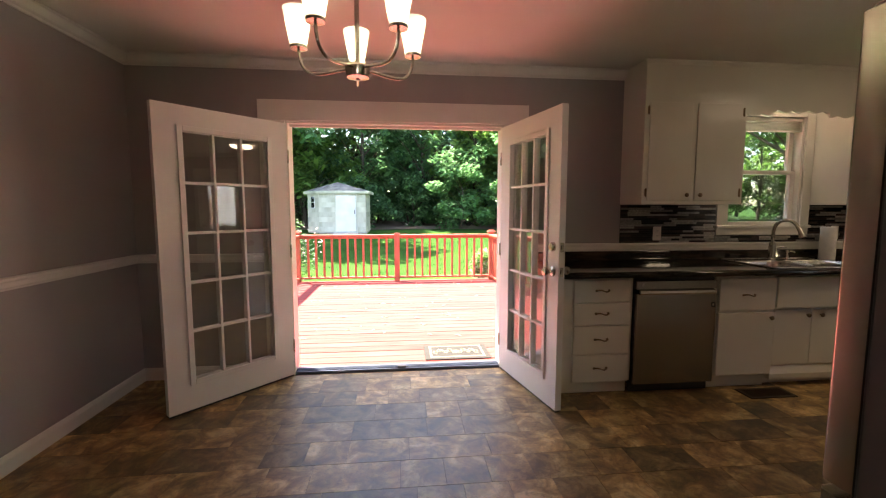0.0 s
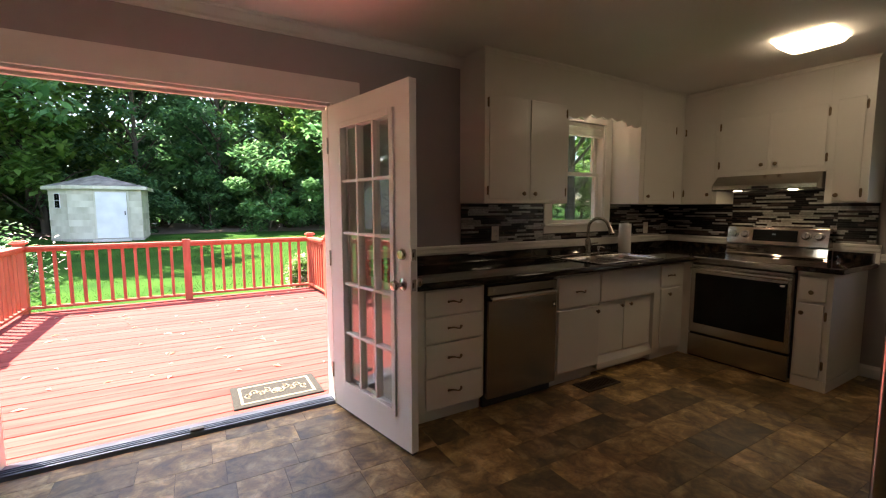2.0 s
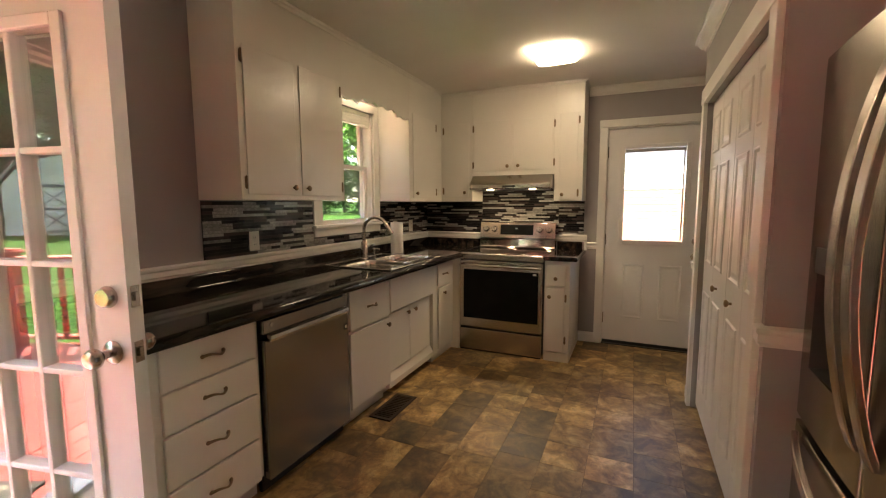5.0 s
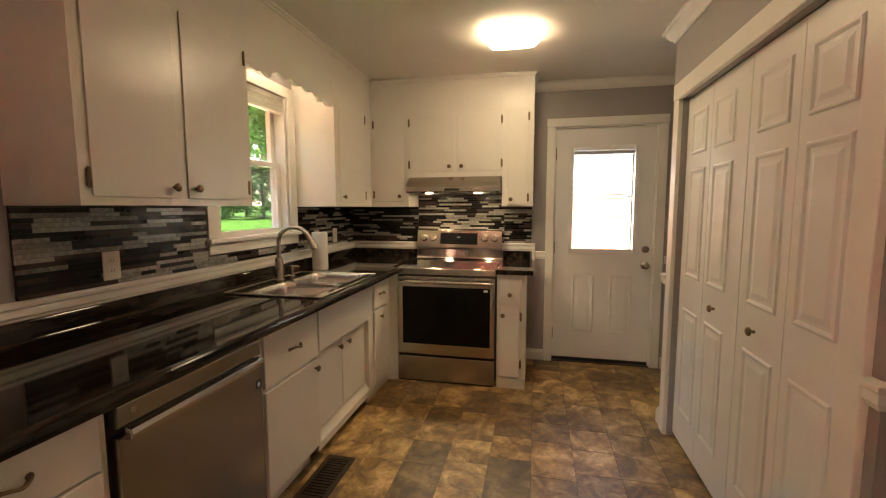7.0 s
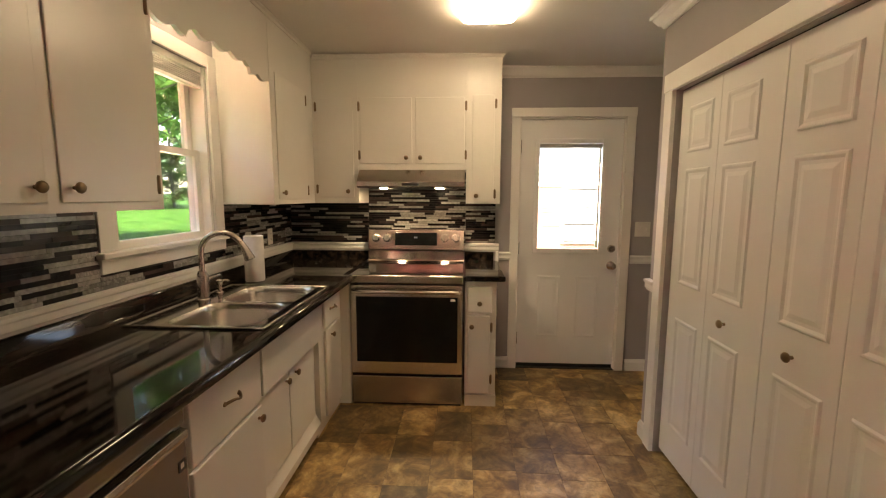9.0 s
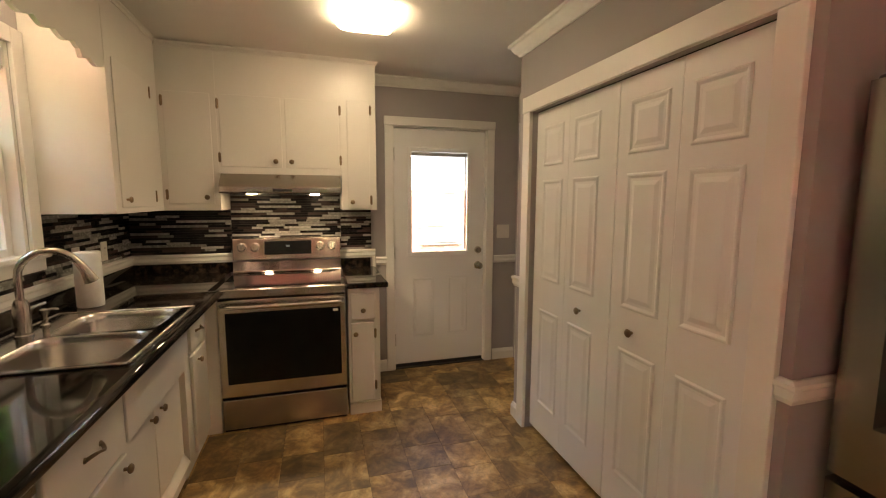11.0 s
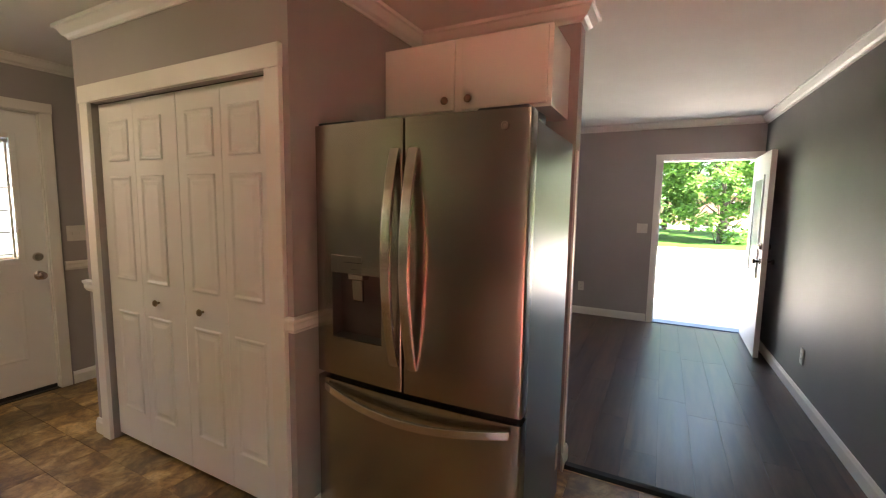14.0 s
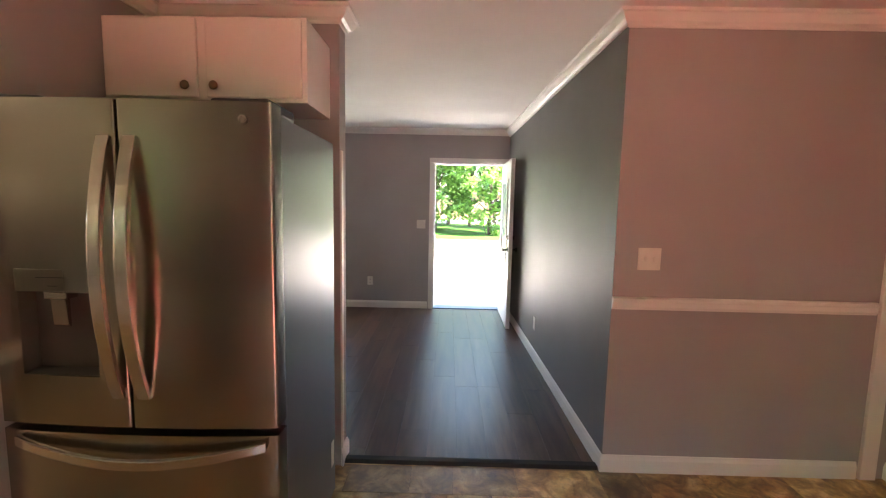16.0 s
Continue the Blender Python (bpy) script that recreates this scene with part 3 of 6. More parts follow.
# jambs, stops and sill of the openings
t = thing("door_1_jamb", (0, YN, 0), "white jamb of the french doors", "door jamb", kind="structure")
for a, b in ((FX0, FX0 + 0.018), (FX1 - 0.018, FX1)):
    part("jamb", box((a, b, YN - 0.001, YN + 0.135, 0.0, FZ)), TRIM, t)
part("head_jamb", box((FX0, FX1, YN - 0.001, YN + 0.135, FZ - 0.016, FZ - 0.0005)), TRIM, t)
part("stop", box((FX0 + 0.018, FX1 - 0.018, YN + 0.05, YN + 0.075, FZ - 0.034, FZ - 0.016)), TRIM, t)
th = thing("threshold", (0, YN + 0.07, 0), "blue-grey aluminium door threshold", "threshold", kind="structure")
part("sill_plate", prism([(FX0 + 0.018, YN - 0.015, 0.0), (FX0 + 0.018, YN - 0.005, 0.022), (FX0 + 0.018, YN + 0.05, 0.030), (FX0 + 0.018, YN + 0.14, 0.012), (FX0 + 0.018, YN + 0.14, -0.03), (FX0 + 0.018, YN - 0.015, -0.03)], (FX1 - FX0 - 0.036, 0, 0)), ALU, th)
for k in range(3):
    part("ridge", box((FX0 + 0.02, FX1 - 0.02, YN + 0.008 + 0.016 * k, YN + 0.014 + 0.016 * k, 0.02, 0.030 + 0.002 * k)), ALU, th)
part("latch_plate", box((0.08, 0.15, YN + 0.0, YN + 0.03, 0.026, 0.0365)), DARK, th)

# ---- french doors ----
def french_leaf(name, hinge_xy, turn, wide, label):
    """A 15-lite glazed leaf; its width runs along local x from the hinge; local -y faces the camera side when shut."""
    W, H, T, Z0 = wide, 1.945, 0.044, 0.018
    t = thing(name, (hinge_xy[0], hinge_xy[1], 0), label, "door", kind="structure")
    u0, u1, v0, v1 = 0.142, W - 0.142, 0.175, H - 0.135
    body = part("leaf", box((0, u0, -T / 2, T / 2, Z0, Z0 + H), (u1, W, -T / 2, T / 2, Z0, Z0 + H), (u0, u1, -T / 2, T / 2, Z0, Z0 + v0), (u0, u1, -T / 2, T / 2, Z0 + v1, Z0 + H)), DOORW, t)
    body.matrix_parent_inverse = Matrix.Identity(4)
    made = []
    rim = bmesh.new()
    for s in (-1, 1):
        y0, y1 = (T / 2, T / 2 + 0.012) if s > 0 else (-T / 2 - 0.012, -T / 2)
        box((u0 - 0.012, u0 + 0.022, y0, y1, Z0 + v0 - 0.012, Z0 + v1 + 0.012), (u1 - 0.022, u1 + 0.012, y0, y1, Z0 + v0 - 0.012, Z0 + v1 + 0.012),
            (u0 + 0.022, u1 - 0.022, y0, y1, Z0 + v0 - 0.012, Z0 + v0 + 0.022), (u0 + 0.022, u1 - 0.022, y0, y1, Z0 + v1 - 0.022, Z0 + v1 + 0.012), bm=rim)
    made.append(part("lite_frame", rim, DOORW, t, bevel=0.003))
    a0, a1, b0, b1 = u0 + 0.022, u1 - 0.022, Z0 + v0 + 0.022, Z0 + v1 - 0.022
    for i in (1, 2):
        x = a0 + (a1 - a0) * i / 3
        made.append(part("muntin", box((x - 0.009, x + 0.009, -0.024, 0.024, b0, b1)), DOORW, t, bevel=0.004))
    for j in (1, 2, 3, 4):
        z = b0 + (b1 - b0) * j / 5
        made.append(part("muntin", box((a0, a1, -0.0225, 0.0225, z - 0.009, z + 0.009)), DOORW, t, bevel=0.004))
    for i in range(3):
        for j in range(5):
            x0, x1 = a0 + (a1 - a0) * i / 3, a0 + (a1 - a0) * (i + 1) / 3
            z0, z1 = b0 + (b1 - b0) * j / 5, b0 + (b1 - b0) * (j + 1) / 5
            made.append(part("pane", box((x0 + 0.006, x1 - 0.006, -0.003, 0.003, z0 + 0.006, z1 - 0.006)), GLASS, t))
    made.append(part("door_sweep", box((0.004, W - 0.004, -0.016, 0.016, 0.004, Z0)), DARK, t))
    for ob in made:
        ob.matrix_parent_inverse = Matrix.Identity(4)
    t.matrix_basis = pose(hinge_xy[0], hinge_xy[1], 0, 0, 0, turn)
    return t


TURN_L = math.degrees(math.atan2(2.876 - 3.532, -1.354 + 0.739))
TURN_R = math.degrees(math.atan2(2.737 - 3.52, 1.114 - 0.946))
leaf_l = french_leaf("door_1_left_leaf", (FX0, YN - 0.02), TURN_L, 0.888, "open white fifteen-pane glazed french door leaf")
leaf_r = french_leaf("door_1_right_leaf", (FX1, YN - 0.02), TURN_R, 0.835, "open white fifteen-pane french door leaf with knob")


def local_part(name, bm, material, t, label="", **kw):
    ob = part(name, bm, material, t, label, **kw)
    ob.matrix_parent_inverse = Matrix.Identity(4)
    return ob


W = 0.835
for z, big in ((1.084, False), (0.926, True)):
    for s in (-1, 1):
        y = s * 0.022
        if big:
            local_part("door_knob", lathe([(0.033, 0), (0.034, 0.004), (0.028, 0.010), (0.012, 0.014), (0.011, 0.034), (0.018, 0.040), (0.027, 0.050), (0.028, 0.060), (0.023, 0.070), (0.010, 0.074)], (W - 0.062, y, z), (0, s, 0), 24), CHROME, leaf_r, "satin nickel door knob", smooth=40)
        else:
            local_part("deadbolt", lathe([(0.030, 0), (0.031, 0.006), (0.026, 0.018), (0.023, 0.022), (0.010, 0.023)], (W - 0.062, y, z), (0, s, 0), 24), CHROME, leaf_r, "satin nickel deadbolt", smooth=40)
    local_part("strike_plate", box((W, W + 0.0025, -0.013, 0.013, z - 0.03, z + 0.03)), CHROME, leaf_r)
    local_part("bolt", box((W + 0.0025, W + 0.010, -0.006, 0.006, z - 0.012, z + 0.012)), CHROME, leaf_r)
for lf, sgn in ((leaf_l, 1), (leaf_r, -1)):
    for z in (0.25, 1.0, 1.72):
        local_part("hinge", tube([(-0.004, sgn * 0.026, z - 0.05), (-0.004, sgn * 0.026, z + 0.05)], 0.007, 10), CHROME, lf)

# ---- base cabinets ----
FY = 2.945  # carcass front of the north run
NRM = (0, -1, 0)


def front(parent, name, x0, x1, z0, z1, y=FY, th=0.018):
    return part(name, slab((0, y, 0), (1, 0, 0), (0, 0, 1), NRM, x0, x1, z0, z1, 0.0005, th, 0.005), CAB, parent)


def run_cabinet(name, x0, x1, label, y=FY, z0=0.10, toe=0.05, top=0.860):
    t = thing(name, ((x0 + x1) / 2, (y + YN) / 2, 0), label, "cabinet", "base cabinets")
    part("body", box((x0, x1, y, YN - 0.002, z0, top)), CAB, t)
    if top < 0.86:
        part("front_rail", box((x0, x1, y, y + 0.02, top, 0.860)), CAB, t)
    part("toe_kick", box((x0, x1, y + toe, YN - 0.05, 0.0, z0)), CAB, t)
    return t


c = run_cabinet("drawer_cabinet", 1.205, 1.738, "white painted base cabinet with four drawers")
for z0, z1 in ((0.676, 0.832), (0.515, 0.668), (0.306, 0.506), (0.100, 0.297)):
    d = front(c, "drawer", 1.305, 1.714, z0, z1)
    pull(d, ((1.305 + 1.714) / 2, FY - 0.018, (z0 + z1) / 2 + 0.005), (1, 0, 0), NRM)

t = thing("dishwasher", (2.055, 3.2, 0), "stainless steel built-in dishwasher under the counter", "dishwasher")
part("tub", box((1.748, 2.360, FY + 0.01, YN - 0.02, 0.06, 0.856)), DARK, t)
part("door", box((1.752, 2.358, FY - 0.026, FY + 0.01, 0.074, 0.734)), STEELV, t, "brushed steel front panel", bevel=0.006)
part("control_panel", box((1.752, 2.358, FY - 0.024, FY + 0.01, 0.760, 0.822)), STEELV, t, bevel=0.004)
part("handle", prism([(1.772, FY - 0.024, 0.722), (1.772, FY - 0.046, 0.726), (1.772, FY - 0.049, 0.738), (1.772, FY - 0.046, 0.754), (1.772, FY - 0.024, 0.7595)], (0.566, 0, 0)), HANDLE, t, "bright steel pocket handle", bevel=0.002)
part("badge", lathe([(0.010, 0), (0.010, 0.002)], (1.80, FY - 0.024, 0.797), NRM, 14), CHROME, t)
part("sticker", box((2.318, 2.346, FY - 0.0275, FY - 0.0262, 0.628, 0.662)), DARK, t)
part("sticker_print", box((2.325, 2.339, FY - 0.0282, FY - 0.0276, 0.637, 0.653)), PLATE, t)
part("toe_panel", box((1.752, 2.356, FY + 0.03, FY + 0.05, 0.0, 0.066)), DARK, t)

c = run_cabinet("sink_side_cabinet", 2.368, 2.828, "white painted base cabinet with one drawer over a door", top=0.72)
d = front(c, "drawer", 2.388, 2.826, 0.592, 0.828)
pull(d, (2.614, FY - 0.018, 0.706), (1, 0, 0), NRM)
d = front(c, "door", 2.388, 2.826, 0.110, 0.576)
knob(d, (2.790, FY - 0.018, 0.536), NRM)
c = run_cabinet("sink_cabinet", 2.831, 3.535, "white sink cabinet with two recessed doors", y=FY + 0.03, top=0.72)
part("false_front", slab((0, FY + 0.03, 0), (1, 0, 0), (0, 0, 1), NRM, 2.838, 3.530, 0.603, 0.834, 0.0005, 0.05, 0.005), CAB, c, "plain white false drawer front")
part("rail", box((2.833, 3.533, FY + 0.010, FY + 0.0295, 0.588, 0.601)), CAB, c, bevel=0.003)
for x0, x1, kx, hx in ((2.852, 3.156, 3.118, 2.848), (3.160, 3.492, 3.228, 3.499)):
    d = front(c, "door", x0, x1, 0.165, 0.583, y=FY + 0.03)
    knob(d, (kx, FY + 0.012, 0.540), NRM)
    for z in (0.245, 0.535):
        hinge(d, (hx, FY + 0.029, z), NRM)
part("plinth", prism([(2.833, FY + 0.03, 0.155), (2.833, FY - 0.002, 0.10), (2.833, FY - 0.002, 0.06), (2.833, FY + 0.03, 0.06)], (0.70, 0, 0)), CAB, c)
c = run_cabinet("corner_cabinet", 3.538, 3.965, "white base cabinet with drawer and door in the corner", z0=0.06, toe=0.02)
d = front(c, "drawer", 3.612, 3.905, 0.642, 0.828)
pull(d, (3.75, FY - 0.018, 0.735), (1, 0, 0), NRM)
d = front(c, "door", 3.622, 3.890, 0.090, 0.622)
knob(d, (3.716, FY - 0.018, 0.574), NRM)
for z in (0.16, 0.56):
    hinge(d, (3.897, FY - 0.001, z), NRM)
part("filler", box((3.966, 3.985, 2.880, FY + 0.3, 0.0, 0.858)), CAB, c)

EF = 3.985
c = thing("narrow_cabinet", (4.3, 2.0, 0), "narrow white base cabinet beside the range", "cabinet", "base cabinets")
part("body", box((EF, XE - 0.004, 1.905, 2.112, 0.080, 0.860)), CAB, c, bevel=0.002)
part("plinth", box((EF - 0.012, XE - 0.02, 1.90, 2.11, 0.0, 0.080)), CAB, c, bevel=0.003)
EN = (-1, 0, 0)
d = part("drawer", slab((EF, 0, 0), (0, 1, 0), (0, 0, 1), EN, 1.935, 2.095, 0.652, 0.826, 0.0005, 0.018, 0.005), CAB, c)
knob(d, (EF - 0.018, 2.016, 0.716), EN)
d = part("door", slab((EF, 0, 0), (0, 1, 0), (0, 0, 1), EN, 1.945, 2.095, 0.092, 0.630, 0.0005, 0.018, 0.005), CAB, c)
knob(d, (EF - 0.018, 2.066, 0.560), EN)
for z in (0.19, 0.55):
    hinge(d, (EF - 0.001, 1.936, z), EN)

# ---- counter ----
SX0, SX1, SY0, SY1 = 2.795, 3.545, 2.900, 3.432
CF, Z0, Z1 = 2.845, 0.862, 0.898
t = thing("countertop", (2.5, 3.2, Z0), "dark brown marbled laminate countertop with backsplash lip", "countertop")
for s in ((1.180, SX0, CF + 0.02, YN - 0.001), (SX1, XE - 0.001, CF + 0.07, YN - 0.001), (SX0, SX1, CF + 0.02, SY0), (SX0, SX1, SY1, YN - 0.001), (SX1, 3.95, CF + 0.02, CF + 0.07)):
    part("slab", box((*s, Z0, Z1)), LAM, t)
edge = [(0, Z0 - 0.004), (0, Z1)] + [(-0.022 * math.sin(a), Z1 - 0.022 + 0.022 * math.cos(a)) for a in (0.4, 0.8, 1.2, 1.57)] + [(-0.022, Z0 + 0.004), (-0.016, Z0 - 0.004)]
part("nosing", prism([(1.178, CF + 0.0205 + a, b) for a, b in edge], (2.772, 0, 0)), LAM, t, "rounded dark laminate edge", smooth=40)
part("splash", prism([(1.180, YN - 0.001, Z1), (1.180, YN - 0.034, Z1), (1.180, YN - 0.024, Z1 + 0.012), (1.180, YN - 0.022, 0.961), (1.180, YN - 0.016, 0.970), (1.180, YN - 0.001, 0.970)], (XE - 1.181, 0, 0)), LAM, t, smooth=40)
part("splash", box((XE - 0.022, XE - 0.001, 2.885, YN - 0.023, Z1, 0.970)), LAM, t)
t = thing("small_countertop", (4.3, 2.0, Z0), "short dark laminate countertop beside the range", "countertop")
part("slab", box((EF - 0.035, XE - 0.001, 1.850, 2.118, Z0, Z1)), LAM, t, bevel=0.008)
part("splash", box((XE - 0.022, XE - 0.001, 1.885, 2.118, Z1, 0.970)), LAM, t, bevel=0.003)
bm = mould((1.180, YN), (XE, YN), (0, -1), 0.972, CHAIR, m1=-1)
mould((XE, YN), (XE, 1.845), (-1, 0), 0.972, CHAIR, bm, -1, 0)
box((XE - 0.022, XE, 1.845, 1.868, 0.890, 0.974), bm=bm)
solid("trim_backsplash", bm, TRIM, "white moulding along the top of the counter splash", "moulding", "structure")

# ---- sink ----
t = thing("sink", (3.1, 3.1, Z1), "stainless steel drop-in double bowl sink", "sink")
XM = (SX0 + SX1) / 2 + 0.01
bowls = ((SX0 + 0.014, XM - 0.012, SY0 + 0.034, 3.318), (XM + 0.012, SX1 - 0.014, SY0 + 0.034, 3.318))
xs, ys = [SX0 - 0.012, SX0 + 0.014, XM - 0.012, XM + 0.012, SX1 - 0.014, SX1 + 0.012], [SY0 - 0.012, SY0 + 0.034, 3.318, SY1 + 0.012]
rim = bmesh.new()
for i in range(5):
    for j in range(3):
        if not (j == 1 and i in (1, 3)):
            box((xs[i], xs[i + 1], ys[j], ys[j + 1], Z1 + 0.0005, Z1 + 0.006), bm=rim)
part("rim", rim, SINKRIM, t)
part("rim_lip", tube([(xs[0], ys[0], Z1 + 0.005), (xs[5], ys[0], Z1 + 0.005), (xs[5], ys[3], Z1 + 0.005), (xs[0], ys[3], Z1 + 0.005), (xs[0], ys[0], Z1 + 0.005)], 0.006, 8), SINKM, t, smooth=50)
for x0, x1, y0, y1 in bowls:
    bm = bmesh.new()
    rings = []
    for ins, z, rr, fo in ((0.0, 0.0062, 0.075, 0), (0.006, -0.002, 0.075, 0), (0.008, -0.026, 0.075, 0.006), (0.009, -0.032, 0.075, 0.044), (0.014, -0.13, 0.070, 0.044), (0.026, -0.155, 0.06, 0.044), (0.05, -0.162, 0.05, 0.044)):
        ring = []
        for cx, cy, a0 in ((x1 - ins - rr, y1 - ins - rr, 0), (x0 + ins + rr, y1 - ins - rr, 90), (x0 + ins + rr, y0 + ins + rr + fo, 180), (x1 - ins - rr, y0 + ins + rr + fo, 270)):
            for k in range(6):
                a = radians(a0 + 18 * k)
                ring.append(bm.verts.new((cx + rr * math.cos(a), cy + rr * math.sin(a), Z1 + z)))
        rings.append(ring)
    outer = [bm.verts.new((x, y, Z1 + 0.0062)) for x, y in ((x1, y1), (x0, y1), (x0, y0), (x1, y0))]
    for q in range(4):
        seg = rings[0][q * 6:q * 6 + 6]
        for k in range(5):
            bm.faces.new((outer[q], seg[k], seg[k + 1]))
        bm.faces.new((outer[q], seg[5], rings[0][(q * 6 + 6) % 24], outer[(q + 1) % 4]))
    for a, b in zip(rings, rings[1:]):
        for k in range(24):
            bm.faces.new((a[k], a[(k + 1) % 24], b[(k + 1) % 24], b[k]))
    bm.faces.new(rings[-1])
    b = part("bowl", bm, SINKM, t, smooth=40)
    part("drain", lathe([(0.042, 0), (0.042, 0.003), (0.03, 0.004), (0.012, 0.001)], ((x0 + x1) / 2, (y0 + y1) / 2 + 0.03, Z1 - 0.161), (0, 0, 1), 18), CHROME, b)
t = thing("faucet", (3.205, 3.385, Z1), "brushed nickel gooseneck kitchen faucet", "faucet")
fx, fy = 3.205, 3.385
part("body", lathe([(0.030, 0.006), (0.030, 0.012), (0.026, 0.016), (0.027, 0.11), (0.024, 0.135), (0.018, 0.15)], (fx, fy, Z1), seg=20), CHROME, t, smooth=40)
arc = [(fx, fy, Z1 + 0.14), (fx, fy, Z1 + 0.24)] + [(fx + 0.02 * (1 - math.cos(a)), fy - 0.095 * (1 - math.cos(a)), Z1 + 0.24 + 0.095 * math.sin(a)) for a in [k * 0.26 for k in range(1, 11)]]
part("neck", tube(arc, 0.0135, 12), CHROME, t, smooth=60)
e = Vector(arc[-1])
part("spray_head", tube([e, e + Vector((0.006, -0.020, -0.035)), e + Vector((0.012, -0.038, -0.085)), e + Vector((0.0125, -0.039, -0.088))], [0.015, 0.017, 0.026, 0.018], 14), CHROME, t, smooth=40)
part("lever", tube([(fx + 0.02, fy, Z1 + 0.095), (fx + 0.05, fy - 0.004, Z1 + 0.105), (fx + 0.11, fy - 0.02, Z1 + 0.112)], [0.011, 0.008, 0.006], 10), CHROME, t, smooth=50)
t = thing("soap_dispenser", (3.35, 3.39, Z1), "brushed nickel built-in soap dispenser", "soap dispenser")
part("body", lathe([(0.018, 0.006), (0.018, 0.012), (0.011, 0.018), (0.011, 0.055), (0.016, 0.058), (0.016, 0.075), (0.008, 0.080)], (3.35, 3.39, Z1), seg=16), CHROME, t, smooth=40)
part("spout", tube([(3.35, 3.39, Z1 + 0.070), (3.378, 3.378, Z1 + 0.072), (3.398, 3.366, Z1 + 0.064)], 0.006, 8), CHROME, t, smooth=50)
t = thing("paper_towel_roll", (3.715, 3.385, Z1), "white paper towel roll standing on the counter", "paper towels")
part("roll", lathe([(0.054, 0.002), (0.056, 0.006), (0.056, 0.272), (0.052, 0.276), (0.020, 0.276), (0.019, 0.20)], (3.715, 3.385, Z1), seg=28), PAPER, t, smooth=40)

# ---- upper cabinets ----
UY = 3.223


def ufront(parent, x0, x1, z0, z1, kx, kz, hx):
    d = part("door", slab((0, UY, 0), (1, 0, 0), (0, 0, 1), NRM, x0, x1, z0, z1, 0.0005, 0.0065, 0.0028), CAB, parent)
    knob(d, (kx, UY - 0.0065, kz), NRM)
    for z in (z0 + 0.06, z1 - 0.06):
        hinge(d, (hx, UY - 0.001, z), NRM)
    return d


c = thing("wall_cabinet", (2.35, 3.38, 1.36), "white painted two-door wall cabinet", "cabinet", "wall cabinets")
part("body", box((1.938, 2.757, UY, YN - 0.001, 1.360, TOP - 0.001)), CAB, c)
ufront(c, 1.975, 2.318, 1.388, 2.118, 2.285, 1.43, 1.966)
ufront(c, 2.358, 2.722, 1.388, 2.118, 2.395, 1.43, 2.732)
c = thing("corner_wall_cabinet", (4.2, 3.38, 1.36), "white painted wall cabinet in the corner", "cabinet", "wall cabinets")
part("body", box((3.668, XE - 0.001, UY, YN - 0.001, 1.360, TOP - 0.001)), CAB, c)
ufront(c, 3.728, 4.190, 1.390, 2.118, 3.775, 1.43, 4.200)
t = thing("window_valance", (3.2, 3.22, 2.05), "white scalloped wooden valance over the window", "valance")
poly = [(2.758, UY + 0.001, TOP - 0.001)]
n = 60
for k in range(n + 1):
    s = k / n
    dip = 0.022 * abs(math.sin(s * math.pi * 7)) + (0.030 if abs(s - 0.5) > 0.28 else 0.0)
    poly.append((2.758 + 0.909 * s, UY + 0.001, 2.085 - dip))
poly.append((3.667, UY + 0.001, TOP - 0.001))
part("board", prism(poly, (0, 0.019, 0)), CAB, t)
UX = 4.335


def efront(parent, y0, y1, z0, z1, ky, kz, hy):
    d = part("door", slab((UX, 0, 0), (0, 1, 0), (0, 0, 1), EN, y0, y1, z0, z1, 0.0005, 0.0065, 0.0028), CAB, parent)
    knob(d, (UX - 0.0065, ky, kz), EN)
    for z in (z0 + 0.06, z1 - 0.06):
        hinge(d, (UX - 0.001, hy, z), EN)


c = thing("tall_wall_cabinet", (4.5, 3.05, 1.36), "white painted single-door wall cabinet", "cabinet", "wall cabinets")
part("body", box((UX, XE - 0.001, 2.892, UY - 0.0005, 1.360, TOP - 0.001)), CAB, c)
efront(c, 2.925, 3.190, 1.402, 2.105, 2.965, 1.445, 3.199)
c = thing("hood_wall_cabinet", (4.5, 2.5, 1.6), "white two-door wall cabinet over the range hood", "cabinet", "wall cabinets")
part("body", box((UX, XE - 0.001, 2.112, 2.8915, 1.602, TOP - 0.001)), CAB, c)
efront(c, 2.500, 2.875, 1.645, 2.105, 2.540, 1.685, 2.884)
efront(c, 2.125, 2.475, 1.645, 2.105, 2.440, 1.685, 2.116)
c = thing("narrow_wall_cabinet", (4.5, 1.99, 1.36), "narrow white single-door wall cabinet", "cabinet", "wall cabinets")
part("body", box((UX, XE - 0.001, 1.868, 2.1115, 1.360, TOP - 0.001)), CAB, c)
efront(c, 1.915, 2.070, 1.370, 2.118, 2.040, 1.415, 1.906)
SM = [(0, 0), (0.006, 0), (0.012, 0.012), (0.022, 0.018), (0.024, 0.030), (0, 0.030)]
bm = mould((1.938, UY), (UX, UY), (0, -1), 2.392, SM, m0=1, m1=-1)
mould((UX, UY), (UX, 1.868), (-1, 0), 2.370, SM, bm, -1, 1)
mould((UX, 1.868), (XE, 1.868), (0, -1), 2.366, SM, bm, 1, 0)
solid("trim_cabinet_crown", bm, CAB, "small white moulding on top of the wall cabinets", "moulding", "structure")

